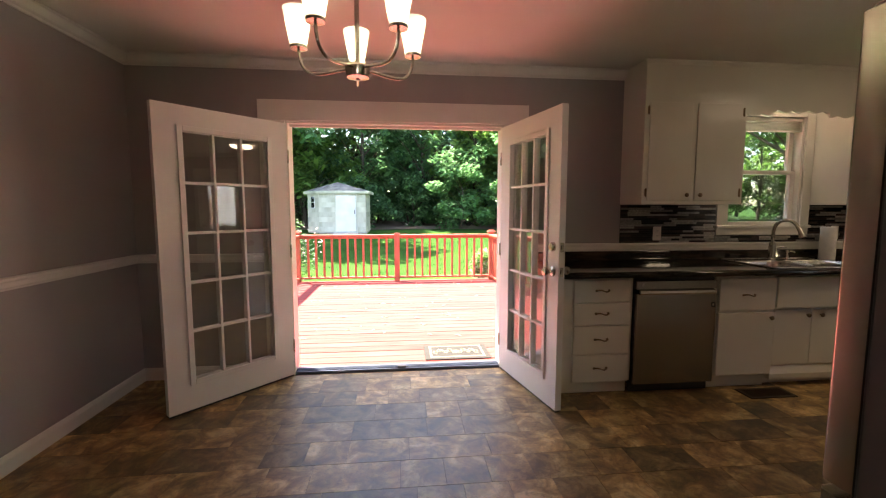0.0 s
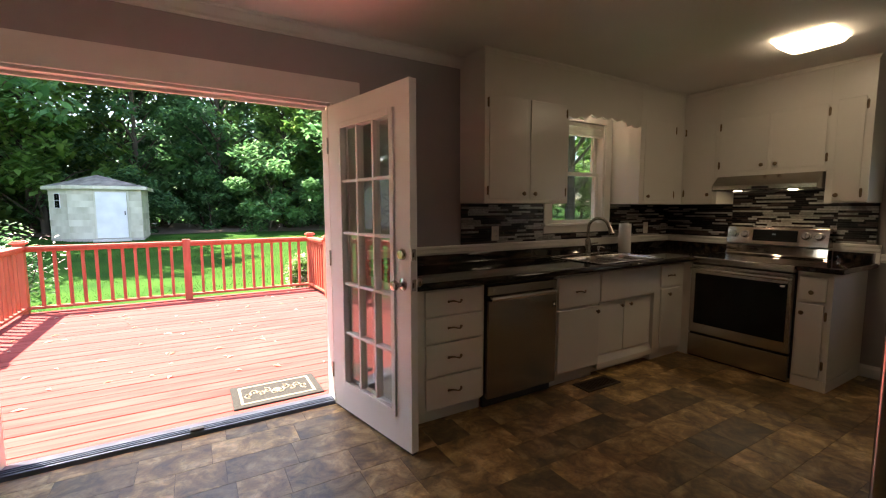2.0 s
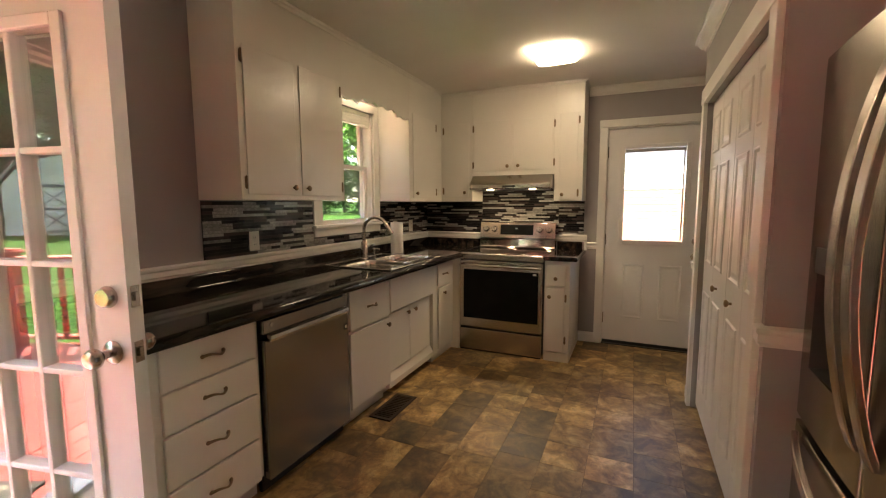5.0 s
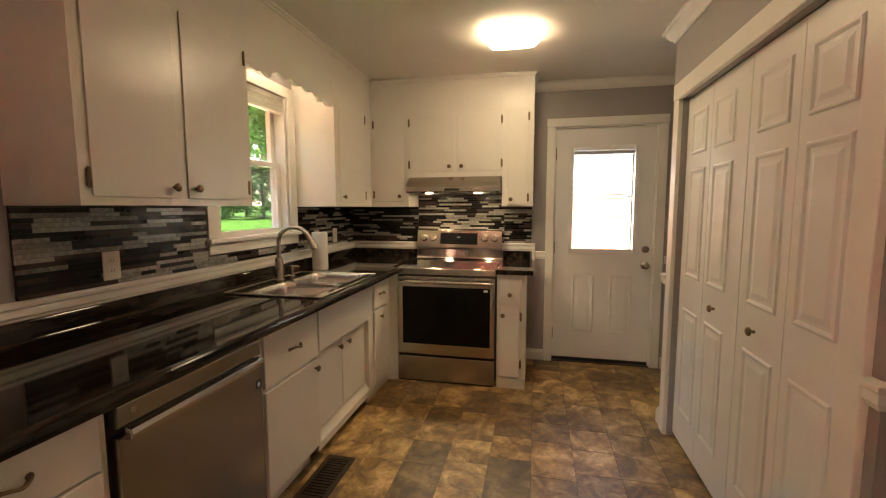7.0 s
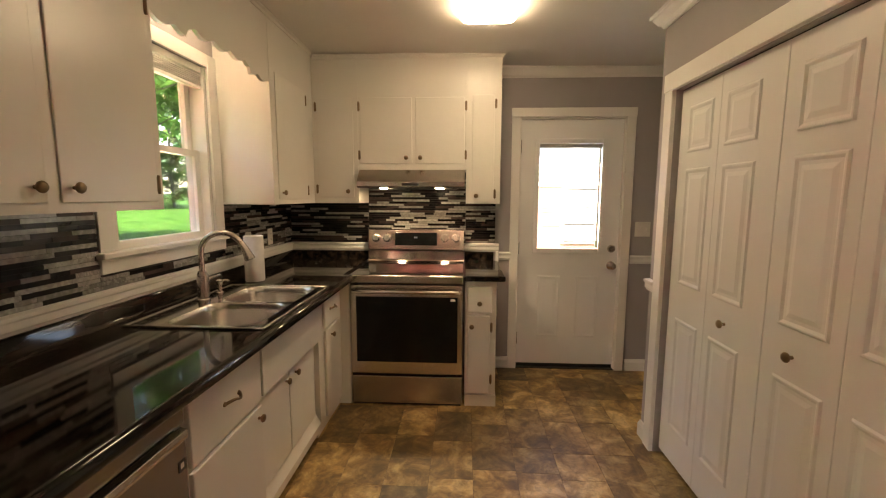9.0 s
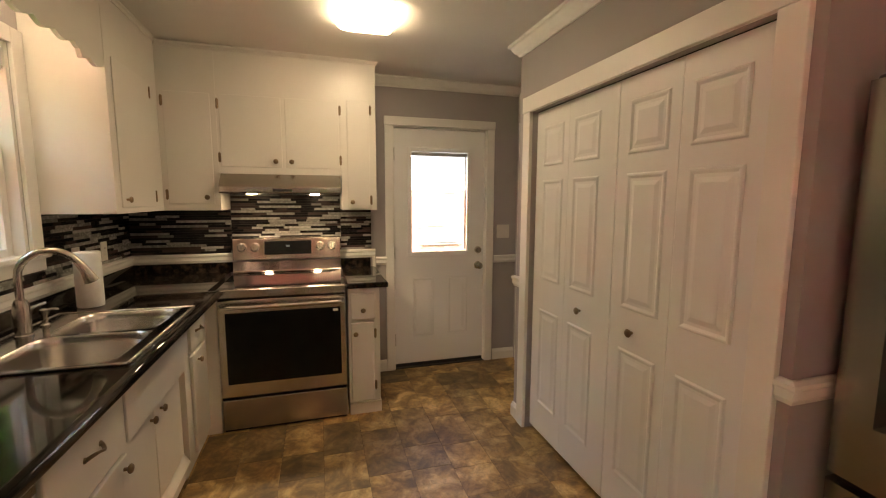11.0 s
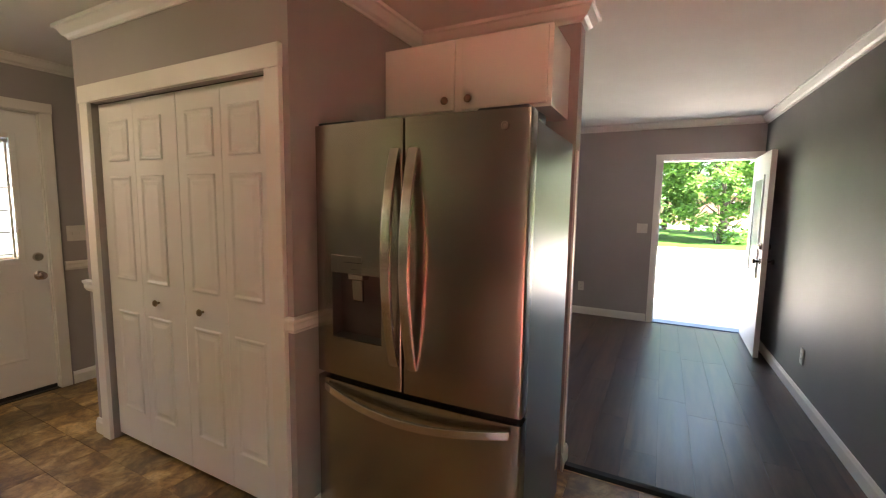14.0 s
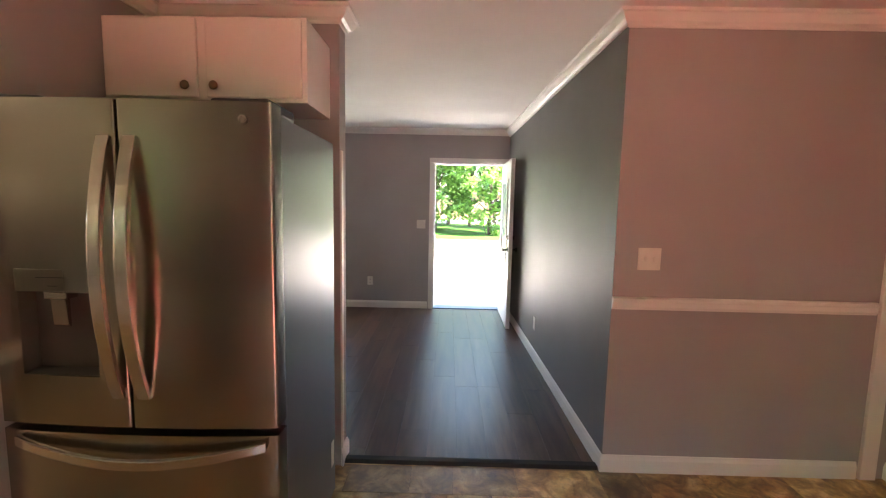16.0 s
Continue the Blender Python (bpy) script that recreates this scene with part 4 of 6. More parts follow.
# ---- range hood ----
t = thing("range_hood", (4.45, 2.5, 1.47), "stainless steel under-cabinet range hood with two lamps", "range hood")
part("shell", prism([(XE - 0.02, 2.122, 1.600), (4.315, 2.122, 1.600), (4.225, 2.122, 1.515), (4.225, 2.122, 1.478), (4.235, 2.122, 1.470), (XE - 0.02, 2.122, 1.470)], (0, 0.760, 0)), STEEL, t, bevel=0.003)
for y in (2.30, 2.70):
    part("lamp", lathe([(0.030, 0), (0.030, -0.004), (0.012, -0.006)], (4.30, y, 1.4695), seg=16), SPOT, t, "lit round hood lamp")
part("filter", box((4.36, 4.60, 2.18, 2.82, 1.464, 1.4695)), DARK, t)
part("switch_panel", box((4.222, 4.2255, 2.44, 2.56, 1.484, 1.502)), DARK, t)
for y in (2.30, 2.70):
    lamp = new("hood_spot", bpy.data.lights.new("hood_spot", "SPOT"))
    lamp.data.energy, lamp.data.color, lamp.data.spot_size, lamp.data.shadow_soft_size = 0.55, (1.0, 0.86, 0.62), radians(110), 0.03
    lamp.location = (4.30, y, 1.455)

# ---- range ----
RX, RY0, RY1 = 3.965, 2.124, 2.878
t = thing("range", (4.3, 2.5, 0), "stainless steel electric range with glass cooktop", "range")
part("body", box((RX + 0.03, XE - 0.03, RY0, RY1, 0.03, 0.879)), DARK, t)
part("cooktop", box((RX - 0.004, 4.500, RY0 - 0.002, RY1 + 0.002, 0.880, 0.896)), COOK, t, "black glass cooktop", bevel=0.004)
part("front_trim", box((RX - 0.012, RX + 0.028, RY0, RY1, 0.842, 0.8955)), STEEL, t, bevel=0.006)
part("door", box((RX - 0.006, RX + 0.028, RY0 + 0.003, RY1 - 0.003, 0.222, 0.832)), STEEL, t, "brushed steel oven door", bevel=0.006)
part("oven_window", box((RX - 0.0105, RX - 0.0065, RY0 + 0.036, RY1 - 0.044, 0.306, 0.752)), BLACK, t, "black glass oven window", bevel=0.002)
hz = 0.792
part("handle", tube([(RX - 0.01, RY0 + 0.02, hz), (RX - 0.045, RY0 + 0.028, hz + 0.002)] + [(RX - 0.050 - 0.008 * math.sin(math.pi * k / 10), RY0 + 0.04 + (RY1 - RY0 - 0.08) * k / 10, hz + 0.003) for k in range(11)] + [(RX - 0.045, RY1 - 0.028, hz + 0.002), (RX - 0.01, RY1 - 0.02, hz)], 0.0125, 10), CHROME, t, "steel bar handle", smooth=50)
part("drawer", box((RX - 0.006, RX + 0.028, RY0 + 0.003, RY1 - 0.003, 0.014, 0.206)), STEEL, t, "brushed steel storage drawer", bevel=0.005)
part("foot_rail", box((RX + 0.01, RX + 0.03, RY0 + 0.01, RY1 - 0.01, 0.0, 0.014)), DARK, t)
part("label_mark", box((RX - 0.012, RX - 0.0108, RY0 + 0.052, RY0 + 0.082, 0.728, 0.742)), PLATE, t)
cove = [(4.501, RY0, 0.896)] + [(4.515 + 0.022 * math.sin(a), RY0, 0.920 - 0.022 * math.cos(a)) for a in [k * math.pi / 24 for k in range(2, 13)]]
part("back_guard", prism(cove + [(4.543, RY0, 0.984), (4.625, RY0, 0.984), (4.625, RY0, 0.896)], (0, RY1 - RY0, 0)), GUARD, t, "polished steel guard behind the cooktop", smooth=30)
part("control_console", prism([(4.535, RY0, 0.995), (4.556, RY0, 1.146), (4.57, RY0, 1.153), (4.630, RY0, 1.153), (4.630, RY0, 0.995)], (0, RY1 - RY0, 0)), CONSOLE, t, "brushed steel control console", bevel=0.003)
tilt = Vector((-0.99, 0, 0.135)).normalized()
up = Vector((0.137, 0, 0.99)).normalized()
o = Vector((4.5455, 0, 1.073))
part("display", slab(o, (0, 1, 0), up, tilt, 2.335, 2.665, -0.045, 0.055, 0.001, 0.004, 0.001), BLACK, t, "dark glass control display")
part("clock", slab(o, (0, 1, 0), up, tilt, 2.488, 2.515, 0.010, 0.024, 0.0042, 0.005, 0), glowing("clock_digits", (0.3, 0.5, 0.6), 0.01, (0.05, 0.06, 0.07)), t)
for y in (2.185, 2.272, 2.728, 2.815):
    part("control_knob", lathe([(0.034, 0.001), (0.034, 0.006), (0.027, 0.008), (0.026, 0.026), (0.023, 0.029), (0.006, 0.029)], o + Vector((0, y, 0)) + up * 0.012, tilt, 22), CHROME, t, "satin steel control knob", smooth=40)
    part("knob_grip", slab(o + Vector((0, y, 0)) + up * 0.012, (0, 1, 0), up, tilt, -0.005, 0.005, -0.024, 0.024, 0.027, 0.037, 0.002), CHROME, t)

FRPANEL = surface("dark_steel_panel", (0.070, 0.063, 0.055), (0.060, 0.054, 0.048), 0.42, 0.3)
FRSTRIP = surface("dark_brushed_strip", (0.20, 0.185, 0.165), (0.21, 0.195, 0.175), 0.30, 1.0, scale=(400, 400, 3), detail=1)
# ---- refrigerator ----
GX0, GX1, GY = 1.067, 1.962, 0.990
t = thing("refrigerator", (1.54, 0.55, 0), "stainless steel french-door refrigerator with ice dispenser", "refrigerator")
part("case", box((GX0 + 0.004, GX1 - 0.004, 0.30, GY - 0.085, 0.03, 1.702)), FRSIDE, t, "dark grey painted case", bevel=0.002)
for x in (GX0 + 0.10, GX1 - 0.10):
    part("hinge_cover", box((x - 0.09, x + 0.09, GY - 0.23, GY - 0.02, 1.7025, 1.742)), DARK, t, "dark hinge cover", bevel=0.01)


def bowed(x0, x1, z0, z1, bulge=0.020):
    """A door with a front bowed across the whole width of the refrigerator."""
    mid, half = (GX0 + GX1) / 2, (GX1 - GX0) / 2
    pts = []
    rim = [0.0, 0.0006, 0.002, 0.004, 0.0065, 0.009]
    for x in [x0 + v for v in rim] + [x0 + 0.009 + (x1 - x0 - 0.018) * k / 20 for k in range(1, 20)] + [x1 - v for v in rim[::-1]]:
        s = (x - mid) / half
        e = 1 - min(1.0, min(x - x0, x1 - x) / 0.009)
        pts.append((x, GY - 0.012 + bulge * (1 - s * s) - 0.009 * (1 - math.sqrt(max(0.0, 1 - e * e))), z0))
    return prism([(x0, GY - 0.080, z0)] + pts + [(x1, GY - 0.080, z0)], (0, 0, z1 - z0))


def bar(pts, half, thick):
    """A flat bar along points in one upright plane, half wide to each side in x."""
    bm = bmesh.new()
    rings = []
    for i, p in enumerate(pts):
        d = (Vector(pts[min(i + 1, len(pts) - 1)]) - Vector(pts[max(i - 1, 0)])).normalized()
        n = Vector((0, d.z, -d.y)) * -1
        rings.append([bm.verts.new(Vector(p) + Vector((a * half, 0, 0)) + n * b * thick) for a, b in ((-1, -1), (1, -1), (1, 1), (-1, 1))])
    for a, b in zip(rings, rings[1:]):
        for k in range(4):
            bm.faces.new((a[k], a[(k + 1) % 4], b[(k + 1) % 4], b[k]))
    bm.faces.new(rings[0][::-1])
    bm.faces.new(rings[-1])
    return bm


def strap(pts, half, thick):
    """A flat bar bowed along x, half high to each side in z."""
    bm = bmesh.new()
    rings = []
    for i, p in enumerate(pts):
        d = (Vector(pts[min(i + 1, len(pts) - 1)]) - Vector(pts[max(i - 1, 0)])).normalized()
        n = Vector((-d.y, d.x, 0)).normalized()
        rings.append([bm.verts.new(Vector(p) + Vector((0, 0, a * half)) + n * b * thick) for a, b in ((-1, -1), (1, -1), (1, 1), (-1, 1))])
    for a, b in zip(rings, rings[1:]):
        for k in range(4):
            bm.faces.new((a[k], a[(k + 1) % 4], b[(k + 1) % 4], b[k]))
    bm.faces.new(rings[0][::-1])
    bm.faces.new(rings[-1])
    return bm


dsp = (1.618, 1.868, 0.878, 1.216)
leaf = part("left_door", bowed(1.5260, GX1, 0.716, 1.728), STEELV, t, "brushed steel door with dispenser", smooth=25)
# the dispenser's recess is cut through the door's front
cutter = new("cutter", finish("cutter", box((dsp[0], dsp[1], GY - 0.055, GY + 0.05, dsp[2], 1.146)), STEELV))
cut = leaf.modifiers.new("recess", "BOOLEAN")
cut.operation, cut.object = "DIFFERENCE", cutter
bpy.context.view_layer.update()
leaf_mesh = bpy.data.meshes.new_from_object(leaf.evaluated_get(bpy.context.evaluated_depsgraph_get()))
leaf.modifiers.clear()
leaf.data = leaf_mesh
bpy.data.objects.remove(cutter)
part("right_door", bowed(GX0, 1.5200, 0.716, 1.728), STEELV, t, "brushed steel door", smooth=25)
part("freezer_drawer", bowed(GX0, GX1, 0.055, 0.690), STEELV, t, "brushed steel freezer drawer", smooth=25)
part("gasket", box((GX0 + 0.005, GX1 - 0.005, GY - 0.0845, GY - 0.0805, 0.05, 1.716)), FRSIDE, t, "grey door seal")
part("kick_grille", box((GX0 + 0.03, GX1 - 0.03, GY - 0.12, GY - 0.09, 0.0, 0.05)), DARK, t)
yd = GY - 0.0005
d = part("dispenser", box((dsp[0], dsp[1], yd - 0.008, yd + 0.0045, 1.1475, dsp[3])), FRSTRIP, t, "dark steel dispenser control strip", bevel=0.0015)
bm = bmesh.new()
inner, outer = [], []
for x, z in ((dsp[0] + 0.001, dsp[2] + 0.001), (dsp[1] - 0.001, dsp[2] + 0.001), (dsp[1] - 0.001, 1.1455), (dsp[0] + 0.001, 1.1455)):
    outer.append(bm.verts.new((x, yd - 0.0015, z)))
    mx, mz = (dsp[0] + dsp[1]) / 2, (dsp[2] + 1.146) / 2
    inner.append(bm.verts.new((mx + (x - mx) * 0.93, GY - 0.052, mz + (z - mz) * 0.94)))
for k in range(4):
    bm.faces.new((outer[k], outer[(k + 1) % 4], inner[(k + 1) % 4], inner[k]))
bm.faces.new(inner)
part("cavity", bm, FRPANEL, d, "dark grey dispenser recess")
part("spout", box((1.716, 1.788, GY - 0.046, yd - 0.003, 1.122, 1.1452)), CHROME, d, bevel=0.003)
part("paddle", prism([(1.727, GY - 0.030, 1.120), (1.727, GY - 0.012, 1.120), (1.727, GY - 0.018, 1.036), (1.727, GY - 0.030, 1.028)], (0.050, 0, 0)), STEELV, d, "steel dispenser paddle", bevel=0.003)
part("print", box((1.690, 1.800, yd + 0.0046, yd + 0.0050, 1.190, 1.1925)), DARK, d)
part("print", box((1.735, 1.765, yd + 0.0046, yd + 0.0050, 1.164, 1.166)), DARK, d)
for x in (1.556, 1.478):
    pts = [(x, GY + 0.008 + 0.062 * math.sin(math.pi * k / 22) ** 0.8, 1.620 - 0.806 * k / 22) for k in range(23)]
    part("handle", bar(pts, 0.0195, 0.0085), HANDLE, t, "curved steel bar handle", bevel=0.003)
pts = [(GX0 + 0.034 + (GX1 - GX0 - 0.094) * k / 22, GY + 0.004 + 0.050 * math.sin(math.pi * k / 22) ** 0.8, 0.662 - 0.042 * math.sin(math.pi * k / 22)) for k in range(23)]
part("freezer_handle", strap(pts, 0.0155, 0.0085), HANDLE, t, "long curved steel freezer handle", bevel=0.003)
part("badge", lathe([(0.013, 0), (0.013, 0.002), (0.009, 0.0025), (0.008, 0.001)], (1.150, GY - 0.0008, 1.676), (0, 1, 0), 18), CHROME, t)
part("sticker", box((GX0 + 0.0015, GX0 + 0.0038, 0.33, 0.37, 0.18, 0.30)), PLATE, t)

c = thing("fridge_wall_cabinet", (1.57, 0.25, 1.85), "white two-door cabinet over the refrigerator", "cabinet", "wall cabinets")
part("body", box((1.146, 2.009, YS + 0.021, 0.418, 1.852, 2.196)), CAB, c, bevel=0.002)
for x0, x1, kx in ((1.164, 1.566, 1.524), (1.604, 1.995, 1.644)):
    d = part("door", slab((0, 0.418, 0), (1, 0, 0), (0, 0, 1), (0, 1, 0), x0, x1, 1.866, 2.184, 0.0005, 0.018, 0.005), CAB, c)
    knob(d, (kx, 0.436, 1.910), (0, 1, 0), 1.15)

# ---- closet bifold doors ----
cols = ((3.222, 3.425), (2.922, 3.128), (2.520, 2.732), (2.216, 2.422))
rows = ((1.625, 1.845), (0.976, 1.548), (0.212, 0.798))
for (l0, l1), cc, kx in (((2.802, 3.511), cols[:2], 3.025), ((2.130, 2.798), cols[2:], 2.654)):
    t = thing("bifold_door", ((l0 + l1) / 2, CY - 0.04, 0), "white six-panel folding closet door", "closet door", "closet doors")
    fold = 3.174 if l0 > 2.5 else 2.470
    for a, b, col in ((l0, fold - 0.0006, cc[1]), (fold + 0.0006, l1, cc[0])):
        lf = part("leaf", slab((0, CY - 0.030, 0), (1, 0, 0), (0, 0, 1), (0, 1, 0), a, b, 0.030, CZ - 0.0055, -0.032, 0, 0.003), DOORW, t)
        for r in rows:
            part("panel", raised_panel((0, CY - 0.030, 0), (1, 0, 0), (0, 0, 1), (0, 1, 0), col[0], col[1], r[0], r[1], 0.0070), DOORW, lf)
    knob(t, (kx, CY - 0.030, 0.883), (0, 1, 0), 1.1)
t = thing("closet_track", (2.8, CY - 0.05, CZ), "dark bifold door track under the closet head", "door track", kind="structure")
part("rail", box((CX0, CX1, CY - 0.065, CY - 0.034, CZ - 0.0045, CZ - 0.0005)), DARK, t)

# ---- back door ----
DX = XE + 0.028
t = thing("door_2", (DX, 1.29, 0), "white half-glazed back door with two panels", "door", kind="structure")
gy0, gy1, gz0, gz1 = 1.035, 1.550, 0.985, 1.835
part("leaf", box((DX, DX + 0.044, BY0 + 0.006, gy0, 0.035, BZ - 0.012), (DX, DX + 0.044, gy1, BY1 - 0.006, 0.035, BZ - 0.012), (DX, DX + 0.044, gy0, gy1, 0.035, gz0), (DX, DX + 0.044, gy0, gy1, gz1, BZ - 0.012)), DOORW, t)
fr = part("glass_frame", box((DX - 0.012, DX - 0.0002, gy0 - 0.022, gy0 + 0.014, gz0 - 0.025, gz1 + 0.025), (DX - 0.012, DX - 0.0002, gy1 - 0.014, gy1 + 0.022, gz0 - 0.025, gz1 + 0.025),
     (DX - 0.012, DX - 0.0002, gy0 + 0.014, gy1 - 0.014, gz0 - 0.025, gz0 + 0.012), (DX - 0.012, DX - 0.0002, gy0 + 0.014, gy1 - 0.014, gz1 - 0.012, gz1 + 0.025)), DOORW, t, bevel=0.003)
part("pane", box((DX + 0.018, DX + 0.024, gy0, gy1, gz0, gz1)), DOORGLASS, t)
part("blind_head", box((DX - 0.004, DX + 0.012, gy0 + 0.016, gy1 - 0.016, gz1 - 0.042, gz1 - 0.014)), surface("grey_blind_head", (0.35, 0.33, 0.30), None, 0.5), t)
part("blind_cord", box((DX + 0.004, DX + 0.012, gy0 + 0.022, gy0 + 0.034, gz0 + 0.02, gz1 - 0.042)), BLIND, t)
part("blind_slider", box((DX - 0.018, DX - 0.004, gy0 - 0.006, gy0 + 0.010, 1.145, 1.205)), PLATE, t, bevel=0.002)
for a, b in ((1.345, 1.525), (1.040, 1.220)):
    part("panel", raised_panel((DX, 0, 0), (0, 1, 0), (0, 0, 1), EN, a, b, 0.265, 0.775, 0.004), DOORW, t)
part("sweep", box((DX + 0.004, DX + 0.04, BY0 + 0.008, BY1 - 0.008, 0.006, 0.035)), DARK, t, "black rubber door sweep")
part("door_knob", lathe([(0.033, 0), (0.034, 0.004), (0.028, 0.010), (0.012, 0.014), (0.011, 0.032), (0.018, 0.040), (0.027, 0.050), (0.027, 0.058), (0.010, 0.068)], (DX, 0.945, 0.865), EN, 22), CHROME, t, "satin nickel door knob", smooth=40)
part("deadbolt", lathe([(0.031, 0), (0.031, 0.006), (0.024, 0.018), (0.008, 0.020)], (DX, 0.945, 1.000), EN, 22), CHROME, t, "satin nickel deadbolt", smooth=40)
for z in (0.25, 1.0, 1.80):
    part("hinge", tube([(DX - 0.006, BY1 - 0.006, z - 0.05), (DX - 0.006, BY1 - 0.006, z + 0.05)], 0.007, 8), CHROME, t)
t = thing("door_2_jamb", (XE, 1.29, 0), "white jamb and sill of the back door", "door jamb", kind="structure")
for a, b in ((BY0 - 0.0005, BY0 + 0.005), (BY1 - 0.005, BY1 + 0.0005)):
    part("jamb", box((XE - 0.001, XE + 0.131, a, b, 0, BZ)), TRIM, t)
part("head_jamb", box((XE - 0.001, XE + 0.131, BY0, BY1, BZ - 0.010, BZ + 0.0005)), TRIM, t)
part("sill", box((XE - 0.005, XE + 0.14, BY0, BY1, -0.03, 0.006)), DARK, t)

# ---- plates ----
def plate(name, at, n, label, kind_of, w=0.072, h=0.116, toggles=0, sockets=0):
    u = (0, 1, 0) if abs(n[0]) > 0.5 else (1, 0, 0)
    t = thing(name, at, label, kind_of)
    part("cover", slab(at, u, (0, 0, 1), n, -w / 2, w / 2, -h / 2, h / 2, 0.0004, 0.006, 0.002), PLATE, t)
    for k in range(toggles):
        a = (k - (toggles - 1) / 2) * 0.046
        part("toggle", slab(at, u, (0, 0, 1), n, a - 0.005, a + 0.005, -0.012, 0.012, 0.006, 0.014, 0.002), PLATE, t)
    for k in range(sockets):
        b = (k - (sockets - 1) / 2) * 0.04
        so = part("socket", slab(at, u, (0, 0, 1), n, -0.017, 0.017, b - 0.014, b + 0.014, 0.006, 0.0085, 0.003), PLATE, t)
        for a in (-0.006, 0.006):
            part("slot", slab(at, u, (0, 0, 1), n, a - 0.0012, a + 0.0012, b - 0.005, b + 0.005, 0.0086, 0.0090, 0), DARK, so)
    return t


plate("wall_outlet", (2.270, YN - 0.012, 1.118), NRM, "ivory wall outlet on the mosaic backsplash", "outlet", sockets=2)
plate("wall_outlet", (3.93, YN - 0.012, 1.118), NRM, "ivory wall outlet near the corner", "outlet", sockets=2)
plate("wall_outlet", (4.24, YN - 0.012, 1.118), NRM, "ivory wall outlet beside the corner", "outlet", sockets=2)
plate("light_switch", (XE, 0.722, 1.160), EN, "ivory double light switch beside the back door", "light switch", 0.118, 0.116, toggles=2)
plate("light_switch", (-0.508, YS, 1.178), (0, 1, 0), "pale double light switch on the grey wall", "light switch", 0.118, 0.116, toggles=2)
plate("light_switch", (0.915, YF, 1.162), (0, 1, 0), "white light switch beside the entrance door", "light switch", 0.118, 0.116, toggles=2)
plate("wall_outlet", (1.605, YF, 0.372), (0, 1, 0), "white wall outlet above the baseboard", "outlet", sockets=2)
t = plate("wall_outlet", (XR + 0.042, -1.641, 0.342), (1, 0, 0), "white wall outlet on the dark grey wall", "outlet", sockets=2)

# ---- kitchen window ----
t = thing("window_1", ((NX0 + NX1) / 2, YN, NZ0), "white double-hung window over the sink", "window", kind="structure")
for a, b in ((NX0 - 0.090, NX0 - 0.0), (NX1 + 0.0, NX1 + 0.080)):
    part("casing_leg", box((a, b, YN - 0.018, YN - 0.0005, 1.187, NZ1 + 0.07)), TRIM, t, bevel=0.003)
part("casing_head", box((NX0 - 0.0, NX1 + 0.0, YN - 0.018, YN - 0.0005, NZ1, NZ1 + 0.07)), TRIM, t, bevel=0.003)
part("window_sill", box((NX0 - 0.105, NX1 + 0.081, YN - 0.045, YN - 0.0005, 1.160, 1.186)), TRIM, t, bevel=0.006)
part("apron", box((NX0 - 0.092, NX1 + 0.078, YN - 0.020, YN - 0.0005, 1.100, 1.1595)), TRIM, t, bevel=0.003)
for a, b in ((NX0, NX0 + 0.022), (NX1 - 0.022, NX1)):
    part("jamb", box((a, b, YN, YN + 0.128, NZ0, NZ1)), TRIM, t)
part("jamb_sill", box((NX0 + 0.022, NX1 - 0.022, YN, YN + 0.128, NZ0, NZ0 + 0.012)), TRIM, t)
for z0, z1, y in ((NZ0 + 0.012, 1.655, YN + 0.045), (1.625, NZ1, YN + 0.082)):
    s = part("sash", box((NX0 + 0.022, NX0 + 0.062, y, y + 0.035, z0, z1), (NX1 - 0.062, NX1 - 0.022, y, y + 0.035, z0, z1), (NX0 + 0.062, NX1 - 0.062, y, y + 0.035, z0, z0 + 0.035), (NX0 + 0.062, NX1 - 0.062, y, y + 0.035, z1 - 0.032, z1)), TRIM, t, bevel=0.002)
    part("pane", box((NX0 + 0.06, NX1 - 0.06, y + 0.015, y + 0.020, z0 + 0.033, z1 - 0.030)), TINTED, s)
part("insect_screen", box((NX0 + 0.024, NX1 - 0.024, YN + 0.1215, YN + 0.1225, NZ0 + 0.014, 1.64)), SCREEN, t, "fine grey insect screen")
t = thing("window_blind", ((NX0 + NX1) / 2, YN + 0.02, 2.0), "white mini blind drawn up at the window head", "blind")
part("headrail", box((NX0 + 0.026, NX1 - 0.026, YN + 0.005, YN + 0.040, NZ1 - 0.035, NZ1 - 0.002)), BLIND, t)
for k in range(6):
    part("slat", box((NX0 + 0.028, NX1 - 0.028, YN + 0.008, YN + 0.036, NZ1 - 0.050 - 0.0095 * k, NZ1 - 0.046 - 0.0095 * k)), BLIND, t)
part("bottom_rail", box((NX0 + 0.028, NX1 - 0.028, YN + 0.006, YN + 0.038, NZ1 - 0.118, NZ1 - 0.104)), BLIND, t)

# ---- lights that the place has ----
LZ = ceiling_z(3.57, 2.0)
t = thing("ceiling_light", (3.57, 2.00, LZ), "lit square flush-mount ceiling light", "ceiling light")
part("base", box((3.425, 3.715, 1.855, 2.145, LZ - 0.014, LZ + 0.006)), PLATE, t, bevel=0.004)
bm = bmesh.new()
n = 14
g = [[bm.verts.new((3.57 + 0.155 * (2 * i / n - 1), 2.00 + 0.155 * (2 * j / n - 1), LZ - 0.012 - 0.044 * ((1 - abs(2 * i / n - 1) ** 7) * (1 - abs(2 * j / n - 1) ** 7)) ** 0.55)) for j in range(n + 1)] for i in range(n + 1)]
for i in range(n):
    for j in range(n):
        bm.faces.new((g[i][j], g[i + 1][j], g[i + 1][j + 1], g[i][j + 1]))
